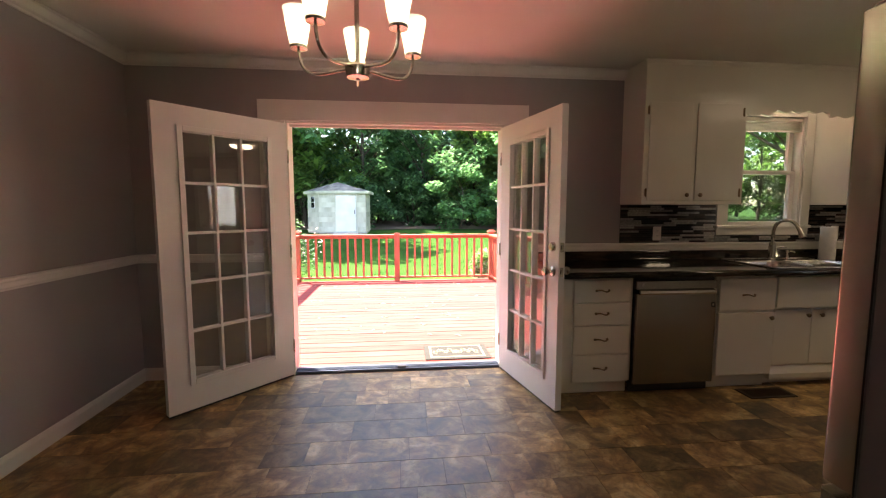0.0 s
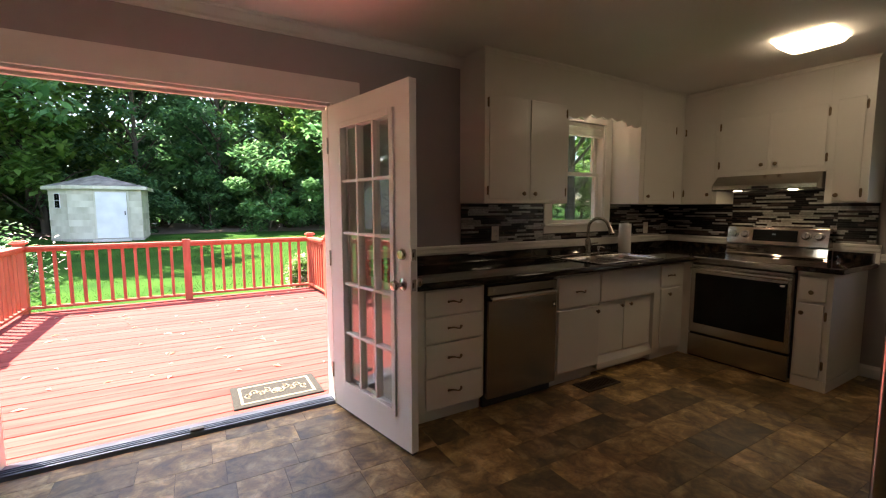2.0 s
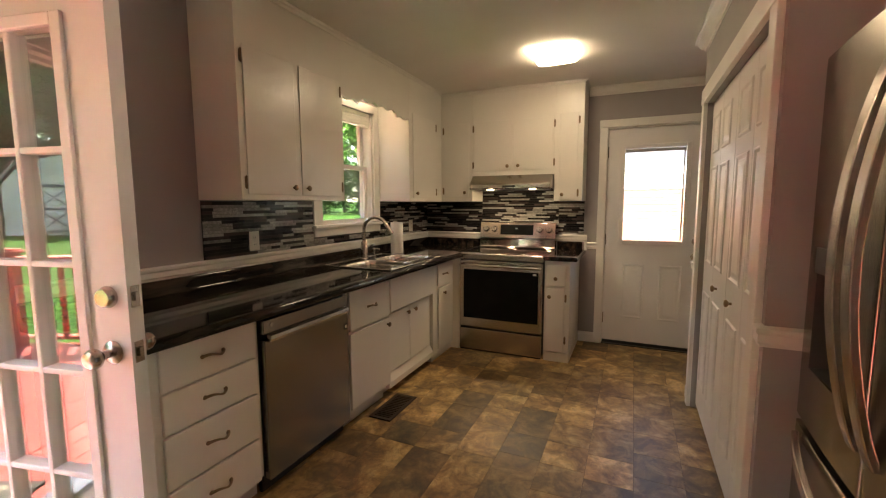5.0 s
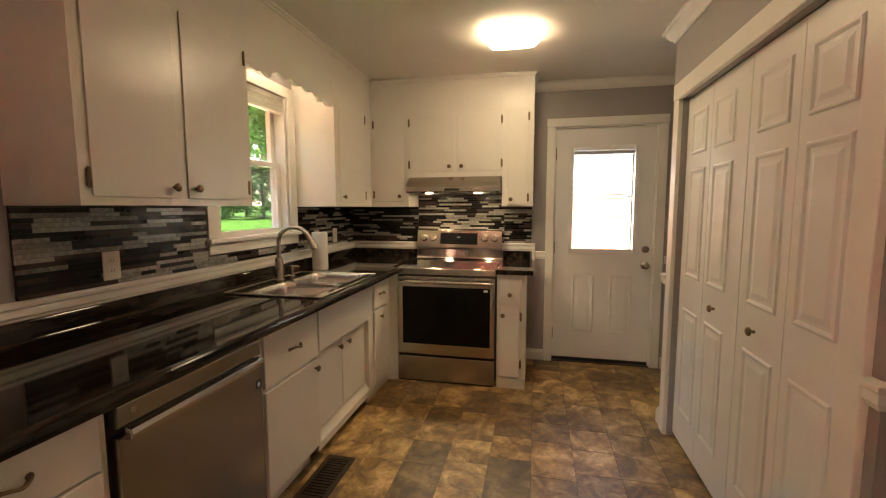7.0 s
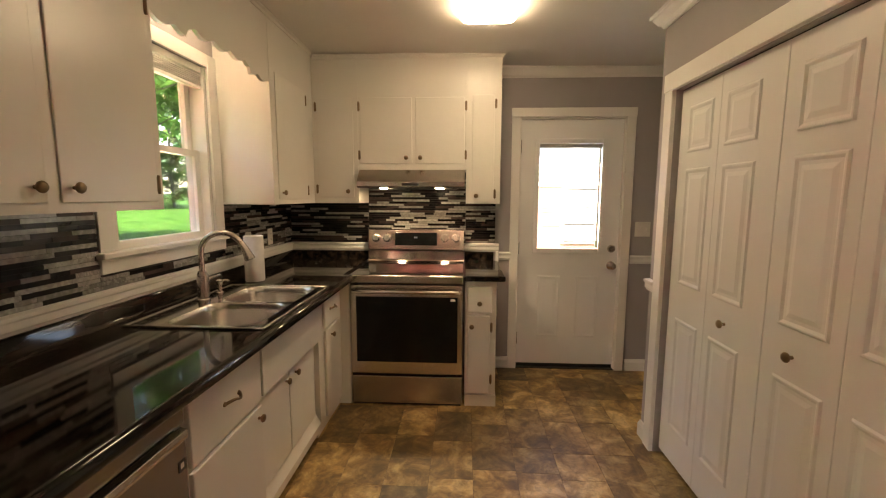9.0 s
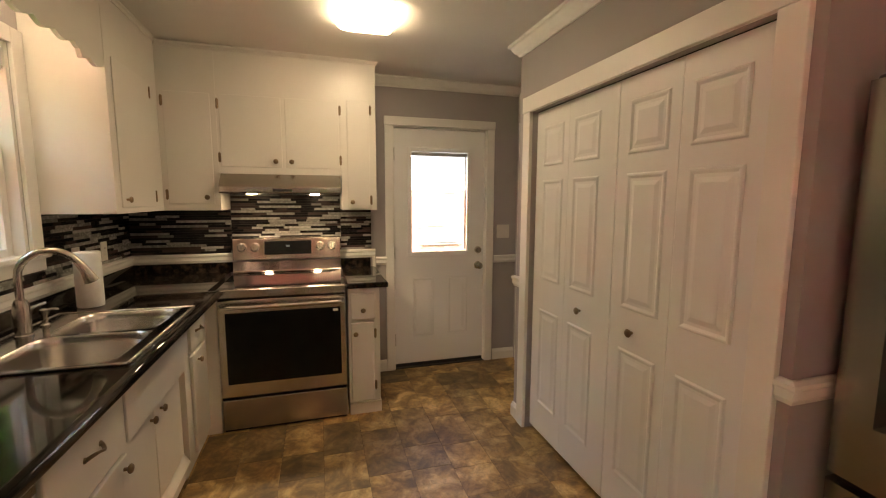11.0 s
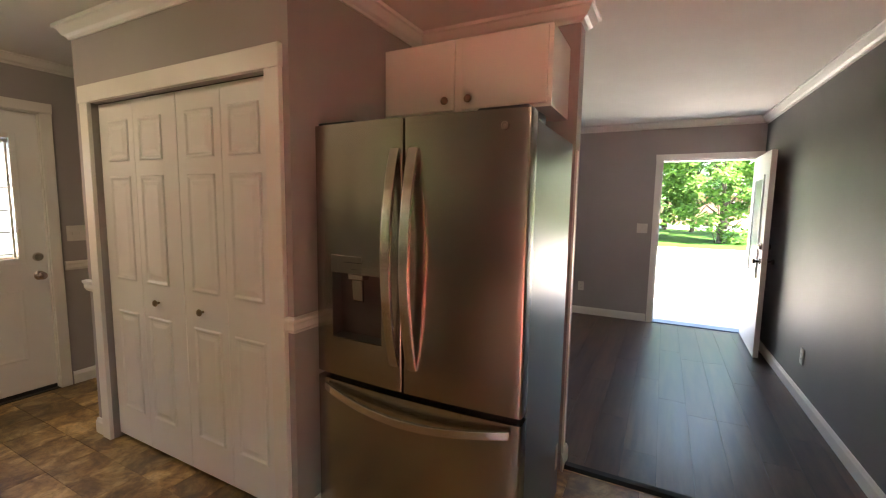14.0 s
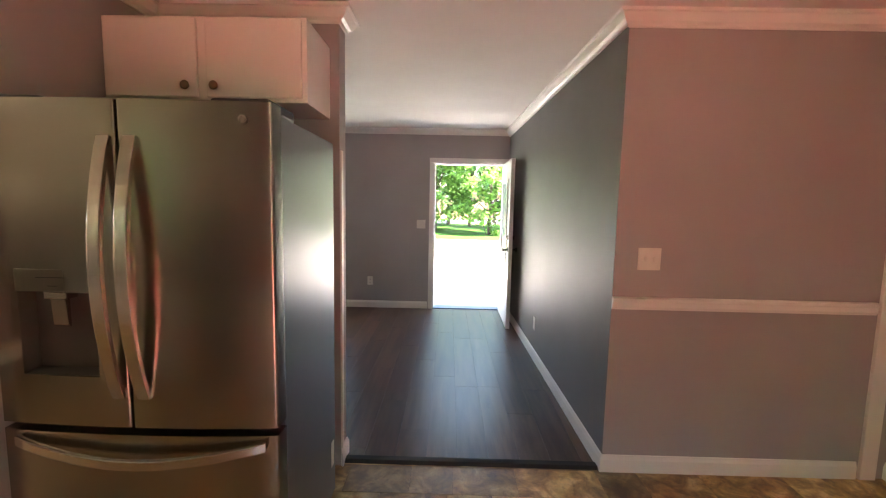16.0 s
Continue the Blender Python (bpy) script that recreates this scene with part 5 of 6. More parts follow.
part("diffuser", bm, DIFF, t, "glowing white acrylic diffuser", smooth=60)

t = thing("sink_light", (3.21, 3.38, TOP), "lit slim tube light behind the window valance", "light fixture")
part("base", box((2.93, 3.49, 3.375, 3.425, TOP - 0.035, TOP - 0.0005)), PLATE, t, bevel=0.004)
part("tube", tube([(2.945, 3.40, TOP - 0.062), (3.475, 3.40, TOP - 0.062)], 0.016, 14), SINKBULB, t, "lit white tube", smooth=60)
for x in (2.936, 3.470):
    part("end_cap", box((x, x + 0.014, 3.382, 3.418, TOP - 0.082, TOP - 0.035)), PLATE, t, bevel=0.002)

CHX, CHY, CHZ = -0.046, 1.90, 1.838
t = thing("chandelier", (CHX, CHY, TOP), "brushed nickel five-arm chandelier with lit frosted shades", "chandelier")
part("stem", tube([(CHX, CHY, CHZ + 0.03), (CHX, CHY, TOP - 0.02)], 0.0095, 12), CHROME, t, smooth=50)
part("canopy", lathe([(0.062, 0), (0.060, -0.012), (0.03, -0.022), (0.012, -0.03)], (CHX, CHY, ceiling_z(CHX, CHY) + 0.001), seg=24), CHROME, t, smooth=40)
part("hub", lathe([(0.010, -0.004), (0.043, 0.0), (0.046, 0.006), (0.050, 0.038), (0.046, 0.044), (0.012, 0.048)], (CHX, CHY, CHZ), seg=28), CHROME, t, smooth=35)
part("finial", lathe([(0.004, -0.007), (0.008, -0.006), (0.008, -0.0035)], (CHX, CHY, CHZ), seg=12), DARK, t)
for k in range(5):
    a = radians(96 + 72 * k)
    ca, sa = math.cos(a), math.sin(a)
    arm = []
    for s in [q / 12 for q in range(13)]:
        r = 0.045 + 0.195 * math.sin(s * math.pi / 2) ** 0.9
        arm.append((CHX + ca * r, CHY + sa * r, CHZ + 0.034 - 0.020 * math.sin(s * math.pi) + 0.085 * (s ** 3.2)))
    part("arm", tube(arm, 0.0062, 8), CHROME, t, smooth=60)
    ex, ey, ez = arm[-1]
    cup = part("cup", lathe([(0.008, -0.002), (0.033, 0.0), (0.034, 0.011), (0.030, 0.012)], (ex, ey, ez), seg=22), CHROME, t, smooth=35)
    sh = part("shade", lathe([(0.031, 0.0125), (0.034, 0.026), (0.057, 0.150), (0.055, 0.1505), (0.032, 0.028), (0.029, 0.017)], (ex, ey, ez), seg=26), SHADE, t, "lit frosted white glass shade", smooth=50)
    part("bulb", lathe([(0.009, 0.024), (0.011, 0.045), (0.022, 0.075), (0.025, 0.092), (0.019, 0.112), (0.005, 0.120)], (ex, ey, ez), seg=14), BULB, t, smooth=60)

# ---- floor register ----
t = thing("floor_register", (2.72, 2.845, 0), "dark brown metal floor register", "floor vent")
part("frame", box((2.545, 2.898, 2.768, 2.790, 0.001, 0.008), (2.545, 2.898, 2.900, 2.922, 0.001, 0.008), (2.545, 2.572, 2.790, 2.900, 0.001, 0.008), (2.871, 2.898, 2.790, 2.900, 0.001, 0.008)), VENTM, t)
# flat dark sheet stands for the unlit duct under the slats
part("well", box((2.572, 2.871, 2.790, 2.900, 0.0004, 0.0015)), VENTDARK, t)
for k in range(14):
    x = 2.582 + 0.0212 * k
    part("slat", box((x, x + 0.009, 2.790, 2.900, 0.0016, 0.0068)), VENTM, t)

# ---- entrance ----
t = thing("door_3", (EX0 + 0.01, YF + 0.02, 0), "open white front door with oval glass and dark handle", "door", kind="structure")
parts = [local_part("leaf", box((0, 0.90, -0.022, 0.022, 0.012, 1.965)), DOORW, t, bevel=0.003)]
for s in (-1, 1):
    local_part("lite_frame", box((0.20, 0.24, s * 0.022, s * 0.034, 0.75, 1.75), (0.66, 0.70, s * 0.022, s * 0.034, 0.75, 1.75), (0.24, 0.66, s * 0.022, s * 0.034, 0.75, 0.79), (0.24, 0.66, s * 0.022, s * 0.034, 1.71, 1.75)), DOORW, t)
    local_part("lite", box((0.24, 0.66, s * 0.0222, s * 0.026, 0.79, 1.71)), surface("frosted_lite", (0.45, 0.50, 0.48), (0.38, 0.42, 0.40), 0.15), t)
    local_part("handle", lathe([(0.030, 0), (0.030, 0.008), (0.012, 0.012), (0.011, 0.035), (0.026, 0.045), (0.026, 0.060), (0.01, 0.066)], (0.835, s * 0.022, 0.93), (0, s, 0), 18), DARK, t, "dark bronze knob", smooth=40)
    local_part("deadbolt", lathe([(0.031, 0), (0.031, 0.01), (0.022, 0.024), (0.01, 0.026)], (0.835, s * 0.022, 1.07), (0, s, 0), 18), CHROME, t, smooth=40)
local_part("kick_strip", box((0.01, 0.89, -0.012, 0.012, 0.003, 0.012)), DARK, t)
t.matrix_basis = pose(EX0 + 0.036, YF + 0.026, 0, 0, 0, 89.3)
t = thing("door_3_jamb", (0.26, YF, 0), "white jamb and bright sill of the entrance", "door jamb", kind="structure")
for a, b in ((EX0 - 0.0005, EX0 + 0.016), (EX1 - 0.016, EX1 + 0.0005)):
    part("jamb", box((a, b, YF - 0.141, YF + 0.001, 0, EZ)), TRIM, t)
part("head_jamb", box((EX0, EX1, YF - 0.141, YF + 0.001, EZ - 0.016, EZ + 0.0005)), TRIM, t)
part("sill", box((EX0, EX1, YF - 0.17, YF + 0.004, -0.03, 0.012)), ALU, t, bevel=0.004)
t = thing("window_2", (2.8, YF, 0.78), "white living room window", "window", kind="structure")
part("casing", box((1.99, 2.06, YF + 0.0005, YF + 0.02, 0.80, 2.07), (3.5, 3.57, YF + 0.0005, YF + 0.02, 0.80, 2.07), (2.06, 3.5, YF + 0.0005, YF + 0.02, 2.0, 2.07)), TRIM, t, bevel=0.003)
part("window_sill", box((1.97, 3.59, YF + 0.0005, YF + 0.05, 0.765, 0.80)), TRIM, t, bevel=0.005)
part("sash", box((2.06, 2.10, YF - 0.09, YF - 0.05, 0.78, 2.0), (3.46, 3.5, YF - 0.09, YF - 0.05, 0.78, 2.0), (2.10, 3.46, YF - 0.09, YF - 0.05, 0.78, 0.82), (2.10, 3.46, YF - 0.09, YF - 0.05, 1.96, 2.0), (2.10, 3.46, YF - 0.09, YF - 0.05, 1.37, 1.41), (2.76, 2.80, YF - 0.09, YF - 0.05, 0.82, 1.37), (2.76, 2.80, YF - 0.09, YF - 0.05, 1.41, 1.96)), TRIM, t)
part("pane", box((2.09, 3.47, YF - 0.072, YF - 0.068, 0.81, 1.97)), GLASS, t)
solid("trim_corner_guard", box((1.088, 1.0995, YS - 0.01, YS + 0.024, 0.10, 1.70)), TRIM, "white corner guard on the wall end", "corner trim", "structure", bevel=0.002)
t = thing("floor_transition", (0.38, YS - 0.04, 0), "dark wood threshold strip between the floors", "threshold", kind="structure")
part("strip", prism([(XR, YS - 0.075, 0.0), (XR, YS - 0.060, 0.012), (XR, YS - 0.020, 0.014), (XR, YS - 0.002, 0.0)], (1.10 - XR, 0, 0)), PLANKGAP, t)

# ---- outside: ground ----
def ground_z(x, y):
    if y > 3:
        s = min(1.0, max(0.0, (y - 8.5) / 16.0))
        z = -0.62 + 0.90 * s * s * (3 - 2 * s)
        if y > 40:
            z += (y - 40) * 0.01
    elif y < -3:
        z = -0.22
    else:
        s = (y + 3) / 6
        z = -0.22 - 0.40 * s
    return z + 0.03 * math.sin(x * 0.7) * math.sin(y * 0.5 + 1)


bm = bmesh.new()
line = [-900, -300, -120, -70] + [-50 + 2.0 * k for k in range(51)] + [70, 120, 300, 900]
gv = [[bm.verts.new((x, y, ground_z(x, y))) for y in line] for x in line]
for i in range(len(line) - 1):
    for j in range(len(line) - 1):
        bm.faces.new((gv[i][j], gv[i + 1][j], gv[i + 1][j + 1], gv[i][j + 1]))
solid("ground", bm, GRASS, "green mown lawn round the house", "lawn", "structure", smooth=60)

rng = random.Random(5)


def blades(name, x0, x1, y0, y1, count, h, material, label):
    co, fa = [], []
    for _ in range(count):
        x, y = rng.uniform(x0, x1), rng.uniform(y0, y1)
        z = ground_z(x, y)
        a, hh, w = rng.uniform(0, 6.3), h * rng.uniform(0.5, 1.2), h * 0.16
        lx, ly = rng.uniform(-0.5, 0.5) * h, rng.uniform(-0.5, 0.5) * h
        b = len(co)
        co += [(x - math.cos(a) * w, y - math.sin(a) * w, z - 0.01), (x + math.cos(a) * w, y + math.sin(a) * w, z - 0.01), (x + lx, y + ly, z + hh)]
        fa.append((b, b + 1, b + 2))
    me = bpy.data.meshes.new(name)
    me.from_pydata(co, [], fa)
    me.materials.append(material)
    return tagged(new(name, me), label, "grass", kind="stuff")


blades("grass", -7, 9, 8.3, 21, 90000, 0.038, BLADE, "tufts of green lawn grass")

# ---- deck ----
DY0, DY1, DX0, DX1, DZ = YN + 0.14, 8.10, -1.82, 1.92, -0.02
deck = thing("deck", (0, 6, DZ - 0.1), "red stained wooden deck with board floor", "deck", kind="structure")
part("skirt", box((DX0 + 0.02, DX1 - 0.02, DY1 - 0.05, DY1 - 0.01, -0.30, DZ - 0.03), (DX0 + 0.02, DX0 + 0.06, DY0, DY1 - 0.05, -0.30, DZ - 0.03), (DX1 - 0.06, DX1 - 0.02, DY0, DY1 - 0.05, -0.30, DZ - 0.03)), DECKR, deck)
part("joists", box(*[(x, x + 0.04, DY0, DY1 - 0.06, -0.20, DZ - 0.031) for x in (-1.7, -0.9, -0.1, 0.7, 1.5)]), DECKR, deck)
for x in (DX0 + 0.12, 0.05, DX1 - 0.2):
    part("pier", box((x, x + 0.09, DY1 - 0.16, DY1 - 0.07, -0.72, -0.30)), DECKR, deck)
bme = finish("deck_board", box((DX0, DX1, -0.069, 0.069, -0.03, 0)), DECK, 0.004)
nb = int((DY1 - DY0) / 0.1445)
for k in range(nb + 1):
    piece("deck_board", bme, deck, (rng.uniform(-0.008, 0.008), DY0 + 0.069 + k * 0.1445, DZ + rng.uniform(-0.0015, 0.0015)))

rail = thing("deck_railing", (0, DY1, DZ), "red stained wooden deck railing with square balusters", "railing", kind="structure")
post_me = finish("post", box((-0.048, 0.048, -0.048, 0.048, 0, 0.90)), DECKR, 0.005)
cap_me = finish("post_cap", box((-0.075, 0.075, -0.075, 0.075, 0.90, 0.925), (-0.055, 0.055, -0.055, 0.055, 0.9255, 0.945)), DECKR, 0.006)
bal_me = finish("baluster", box((-0.018, 0.018, -0.018, 0.018, 0.09, 0.80)), DECKR)
ry = DY1 - 0.05
posts = [(-1.76, ry), (0.045, ry - 0.02), (1.83, ry), (1.87, 7.12), (-1.76, 6.0), (-1.76, 3.95)]
for x, y in posts:
    piece("post", post_me, rail, (x, y, DZ))
    if (x, y) != (0.045, ry - 0.02):
        piece("post_cap", cap_me, rail, (x, y, DZ))


def rail_run(x0, y0, x1, y1, n):
    d = Vector((x1 - x0, y1 - y0, 0))
    L, u = d.length, d.normalized()
    s = Vector((-u.y, u.x, 0))
    a = Vector((x0, y0, DZ))
    for z0, z1, w in ((0.80, 0.835, 0.04), (0.8355, 0.872, 0.072), (0.06, 0.092, 0.04)):
        bm = bmesh.new()
        q = [a + s * w + Vector((0, 0, z0)), a - s * w + Vector((0, 0, z0)), a - s * w + Vector((0, 0, z1)), a + s * w + Vector((0, 0, z1))]
        prism(q, d, bm)
        part("rail", bm, DECKR, rail, bevel=0.005)
    for k in range(n):
        p = a + u * (L * (k + 1) / (n + 1))
        piece("baluster", bal_me, rail, p, (0, 0, math.atan2(u.y, u.x)))


rail_run(-1.712, ry, -0.004, ry, 11)
rail_run(0.094, ry, 1.782, ry, 11)
rail_run(1.832, ry - 0.05, 1.868, 7.17, 6)
rail_run(-1.76, ry - 0.05, -1.76, 6.05, 13)
rail_run(-1.76, 5.95, -1.76, 4.0, 13)
st = thing("stair_rail", (2.4, 7.12, -0.3), "red stained stair railing going down to the lawn", "railing", kind="structure")
part("rail", prism([(1.92, 7.08, 0.76), (1.92, 7.16, 0.76), (1.92, 7.16, 0.83), (1.92, 7.08, 0.83)], (1.05, 0, -0.62)), DECKR, st)
part("rail", prism([(1.92, 7.09, 0.06), (1.92, 7.15, 0.06), (1.92, 7.15, 0.10), (1.92, 7.09, 0.10)], (1.05, 0, -0.62)), DECKR, st)
part("post", box((2.95, 3.04, 7.075, 7.165, -0.66, 0.27)), DECKR, st)
for k in range(6):
    x = 2.05 + 0.15 * k
    z = -0.59 * (x - 1.92)
    part("baluster", box((x - 0.018, x + 0.018, 7.10, 7.136, z + 0.07, z + 0.79)), DECKR, st)
stp = thing("deck_steps", (2.2, 6.0, -0.4), "red stained deck steps to the lawn", "steps", kind="structure")
for k in range(3):
    part("tread", box((1.93 + 0.27 * k, 2.21 + 0.27 * k, 4.6, 7.05, -0.20 - 0.17 * k, -0.165 - 0.17 * k)), DECK, stp, bevel=0.004)
part("stringer", prism([(1.925, 7.0, -0.05), (1.925, 7.0, -0.62), (2.80, 7.0, -0.62), (2.80, 7.0, -0.56)], (0, 0.04, 0)), DECKR, stp)
eave = thing("eave", (0, 4.1, 2.3), "stained wooden soffit over the deck door", "eave", kind="structure")
part("soffit", box((-5, 6, YN + 0.131, YN + 0.72, 2.36, 2.40)), SOFFIT, eave)
part("fascia", box((-5, 6, YN + 0.72, YN + 0.75, 2.26, 2.46)), TRIM, eave)
part("roof_edge", prism([(-5, YN + 0.80, 2.46), (-5, YN + 0.80, 2.49), (-5, -0.1, 3.9), (-5, -0.1, 3.86)], (11, 0, 0)), SHINGLE, eave)
solid("wall_exterior", box((XW - 0.13, FX0 - 0.05, YN + 0.1305, YN + 0.14, -0.6, 2.4), (FX1 + 0.05, NX0 - 0.03, YN + 0.1305, YN + 0.14, -0.6, 2.4)), SIDING, "pale siding outside the kitchen wall", "wall", "structure")
eave2 = thing("porch_eave", (0.3, -4, 2.4), "white porch ceiling over the entrance", "eave", kind="structure")
part("soffit", box((-3, 6, YF - 0.5, YF - 0.141, 2.42, 2.46)), TRIM, eave2)
part("roof_edge", prism([(-5, YF - 0.55, 2.47), (-5, YF - 0.55, 2.50), (-5, 0.1, 3.9), (-5, 0.1, 3.86)], (11, 0, 0)), SHINGLE, eave2)

# doormat
t = thing("doormat", (0.63, 4.0, DZ), "dark doormat with cream scroll print and border", "doormat")
mx0, mx1, my0, my1, mz = 0.325, 0.925, 3.80, 4.195, DZ + 0.0018
part("backing", box((mx0, mx1, my0, my1, mz, mz + 0.010)), MATD, t, bevel=0.003)
zb = mz + 0.0105
part("border", box((mx0 + 0.05, mx1 - 0.05, my1 - 0.062, my1 - 0.045, zb, zb + 0.002), (mx0 + 0.05, mx1 - 0.05, my0 + 0.045, my0 + 0.062, zb, zb + 0.002), (mx0 + 0.05, mx0 + 0.067, my0 + 0.062, my1 - 0.062, zb, zb + 0.002), (mx1 - 0.067, mx1 - 0.05, my0 + 0.062, my1 - 0.062, zb, zb + 0.002)), MATL, t)
for sx in (-1, 1):
    for k in range(5):
        cx, cy = 0.625 + sx * (0.022 + 0.042 * k), 3.9975 + (0.020 if k % 2 else -0.020)
        pts = [(cx + (0.006 + 0.0034 * q) * math.cos(q * 0.9 + k), cy + (0.006 + 0.0034 * q) * math.sin(q * 0.9 + k) * 1.5, zb + 0.001) for q in range(9)]
        part("scroll", tube(pts, 0.0045, 6), MATL, t)
part("medallion", lathe([(0.03, 0), (0.03, 0.002), (0.018, 0.002), (0.017, 0.0)], (0.625, 3.9975, zb), seg=16), MATL, t)

# fallen leaves on the deck
lm = bmesh.new()
for _ in range(70):
    x, y, a, s = rng.uniform(DX0 + 0.2, DX1 - 0.2), rng.uniform(4.3, 7.9), rng.uniform(0, 6.3), rng.uniform(0.02, 0.05)
    v = [lm.verts.new((x + s * math.cos(a + q) * w, y + s * math.sin(a + q) * w, DZ + 0.004 + 0.008 * (k % 2))) for k, (q, w) in enumerate(((0, 1), (1.57, 0.45), (3.14, 1), (4.71, 0.45)))]
    lm.faces.new(v)
solid("fallen_leaves", lm, DRYLEAF, "scattered pale dry leaves on the deck boards", "leaves", "stuff")

# ---- trees ----
def sprays(co, fa, centre, size, count, leaf, droop, r):
    """Leaf blades scattered in a flattened clump."""
    for _ in range(count):
        while True:
            p = Vector((r.uniform(-1, 1), r.uniform(-1, 1), r.uniform(-1, 1)))
            if p.length < 1:
                break
        q = Vector(centre) + Vector((p.x * size[0], p.y * size[1], p.z * size[2]))
        a = r.uniform(0, math.tau)
        u = Vector((math.cos(a), math.sin(a), -droop * r.uniform(0.2, 1.2))).normalized() * leaf * r.uniform(0.6, 1.3)
        w = u.cross(Vector((r.uniform(-0.4, 0.4), r.uniform(-0.4, 0.4), 1))).normalized() * u.length * 0.24
        b = len(co)
        co += [tuple(q - u * 0.5), tuple(q + w - u * 0.05), tuple(q + u * 0.5 + Vector((0, 0, -0.08 * leaf))), tuple(q - w - u * 0.05)]
        fa.append((b, b + 1, b + 2, b + 3))


def tree(name, seed, height, low, spread, clumps, per, leaf, material, label, trunk_r=0.18):
    r = random.Random(seed)
    t = thing(name, (0, 0, 0), label, "tree", "yard trees")
    bend = [r.uniform(-0.3, 0.3) for _ in range(4)]
    axis = [Vector((bend[0] * s * s + bend[2] * math.sin(3 * s), bend[1] * s * s, height * 0.85 * s)) for s in [k / 8 for k in range(9)]]
    bm = tube([axis[0] - Vector((0, 0, 0.5))] + axis, [trunk_r * 1.35] + [trunk_r * (1 - 0.85 * k / 8) for k in range(9)], 8)
    co, fa = [], []
    for k in range(clumps):
        s = low + (1 - low) * ((k + r.random()) / clumps)
        z = s * height
        ring = spread * (0.55 + 0.6 * math.sin(min(1.0, s * 1.15) * math.pi)) * r.uniform(0.35, 1.0)
        a = k * 2.39996 + r.uniform(-0.4, 0.4)
        base = axis[min(8, int(s * 8))]
        c = Vector((base.x + math.cos(a) * ring, base.y + math.sin(a) * ring, z + r.uniform(-0.3, 0.3)))
        root = base + Vector((0, 0, -0.25 * ring))
        mid = (root + c) / 2 + Vector((0, 0, 0.12 * ring))
        if k % 2 == 0:
            tube([root, mid, c], [trunk_r * 0.30, trunk_r * 0.18, trunk_r * 0.05], 5, bm)
        sz = r.uniform(0.75, 1.25) * spread * 0.30
        sprays(co, fa, c, (sz, sz, sz * 0.62), per, leaf, 0.6, r)
    part("trunk", bm, BARK, t, smooth=50)
    me = bpy.data.meshes.new("crown")
    me.from_pydata(co, [], fa)
    me.materials.append(material)
    cr = new("crown", me)
    cr.parent = t
    return t


kinds = [tree("tree", 11, 15.0, 0.20, 3.2, 64, 95, 0.42, LEAF, "tall leafy woodland tree behind the lawn", 0.24),
         tree("tree", 12, 13.0, 0.22, 2.8, 60, 95, 0.40, LEAFD, "tall dark leafy woodland tree behind the lawn", 0.20),
         tree("tree", 13, 11.0, 0.08, 3.0, 56, 100, 0.46, LEAFL, "light green leafy tree at the lawn's edge", 0.16)]
shrub = [tree("shrub", 21, 2.6, 0.08, 1.5, 26, 110, 0.22, LEAFD, "dense dark undergrowth shrub under the trees", 0.05),
         tree("shrub", 22, 3.4, 0.10, 1.7, 30, 110, 0.26, LEAF, "dense green undergrowth shrub under the trees", 0.05)]
for s in shrub:
    tagged(s, category="shrub", group="undergrowth")
R = random.Random(3)
spots = []
for row, (y, step, jig) in enumerate(((26.0, 3.1, 1.2), (30.5, 6.2, 1.8), (36.0, 9.0, 2.5))):
    x = -30 + row * 1.3
    while x < 36:
        spots.append((x + R.uniform(-jig, jig), y + R.uniform(-1.2, 1.2), R.choice((0, 1, 1, 0, 2)) if row else R.choice((0, 2, 2, 1))))
        x += step
spots = [(x, y + (20 + 0.6 * (x - 13) if x > 13 else 0), k) for x, y, k in spots]
# the last tree, (-7.6, 20.8), is added to cast shade on the lawn
extra = [(7.5, 23.0, 0), (-5.2, 24.5, 2), (12, 27, 2), (30, 47, 2), (-12.5, 24, 0), (-21, 22, 1), (47, 40, 1), (52, 24, 0), (-24, 15, 2), (-27, 9, 1), (-7.6, 20.8, 0)]
first = set()
for x, y, k in spots + extra:
    m = pose(x, y, ground_z(x, y) - 0.1, 0, 0, R.uniform(0, 360))
    if k not in first:
        first.add(k)
        kinds[k].matrix_basis = m
    else:
        o = copy_thing(kinds[k], m)
        s = R.uniform(0.85, 1.15)
        o.scale = (s, s, s * R.uniform(0.95, 1.1))
for k in range(22):
    a, d = radians(14 + 2.1 * k), 50 + 8 * math.sin(k * 2.3)
    x, y = 3 + d * math.cos(a), 3.5 + d * math.sin(a)
    s = R.uniform(0.8, 1.05)
    copy_thing(kinds[(2, 2, 0)[k % 3]], pose(x, y, ground_z(x, y) - 0.1, 0, 0, R.uniform(0, 360))).scale = (s, s, s)
shade_tree = tree("tree", 14, 14.0, 0.34, 3.9, 74, 100, 0.42, LEAFL, "tall spreading shade tree standing in the side lawn", 0.26)
for k, (x, y) in enumerate(((17.0, 9.8), (14.6, 14.2), (10.8, 17.2), (20.5, 13.0))):
    m = pose(x, y, ground_z(x, y) - 0.1, 0, 0, 67 * k)
    if k:
        copy_thing(shade_tree, m)
    else:
        shade_tree.matrix_basis = m
first = set()
x = -28.0
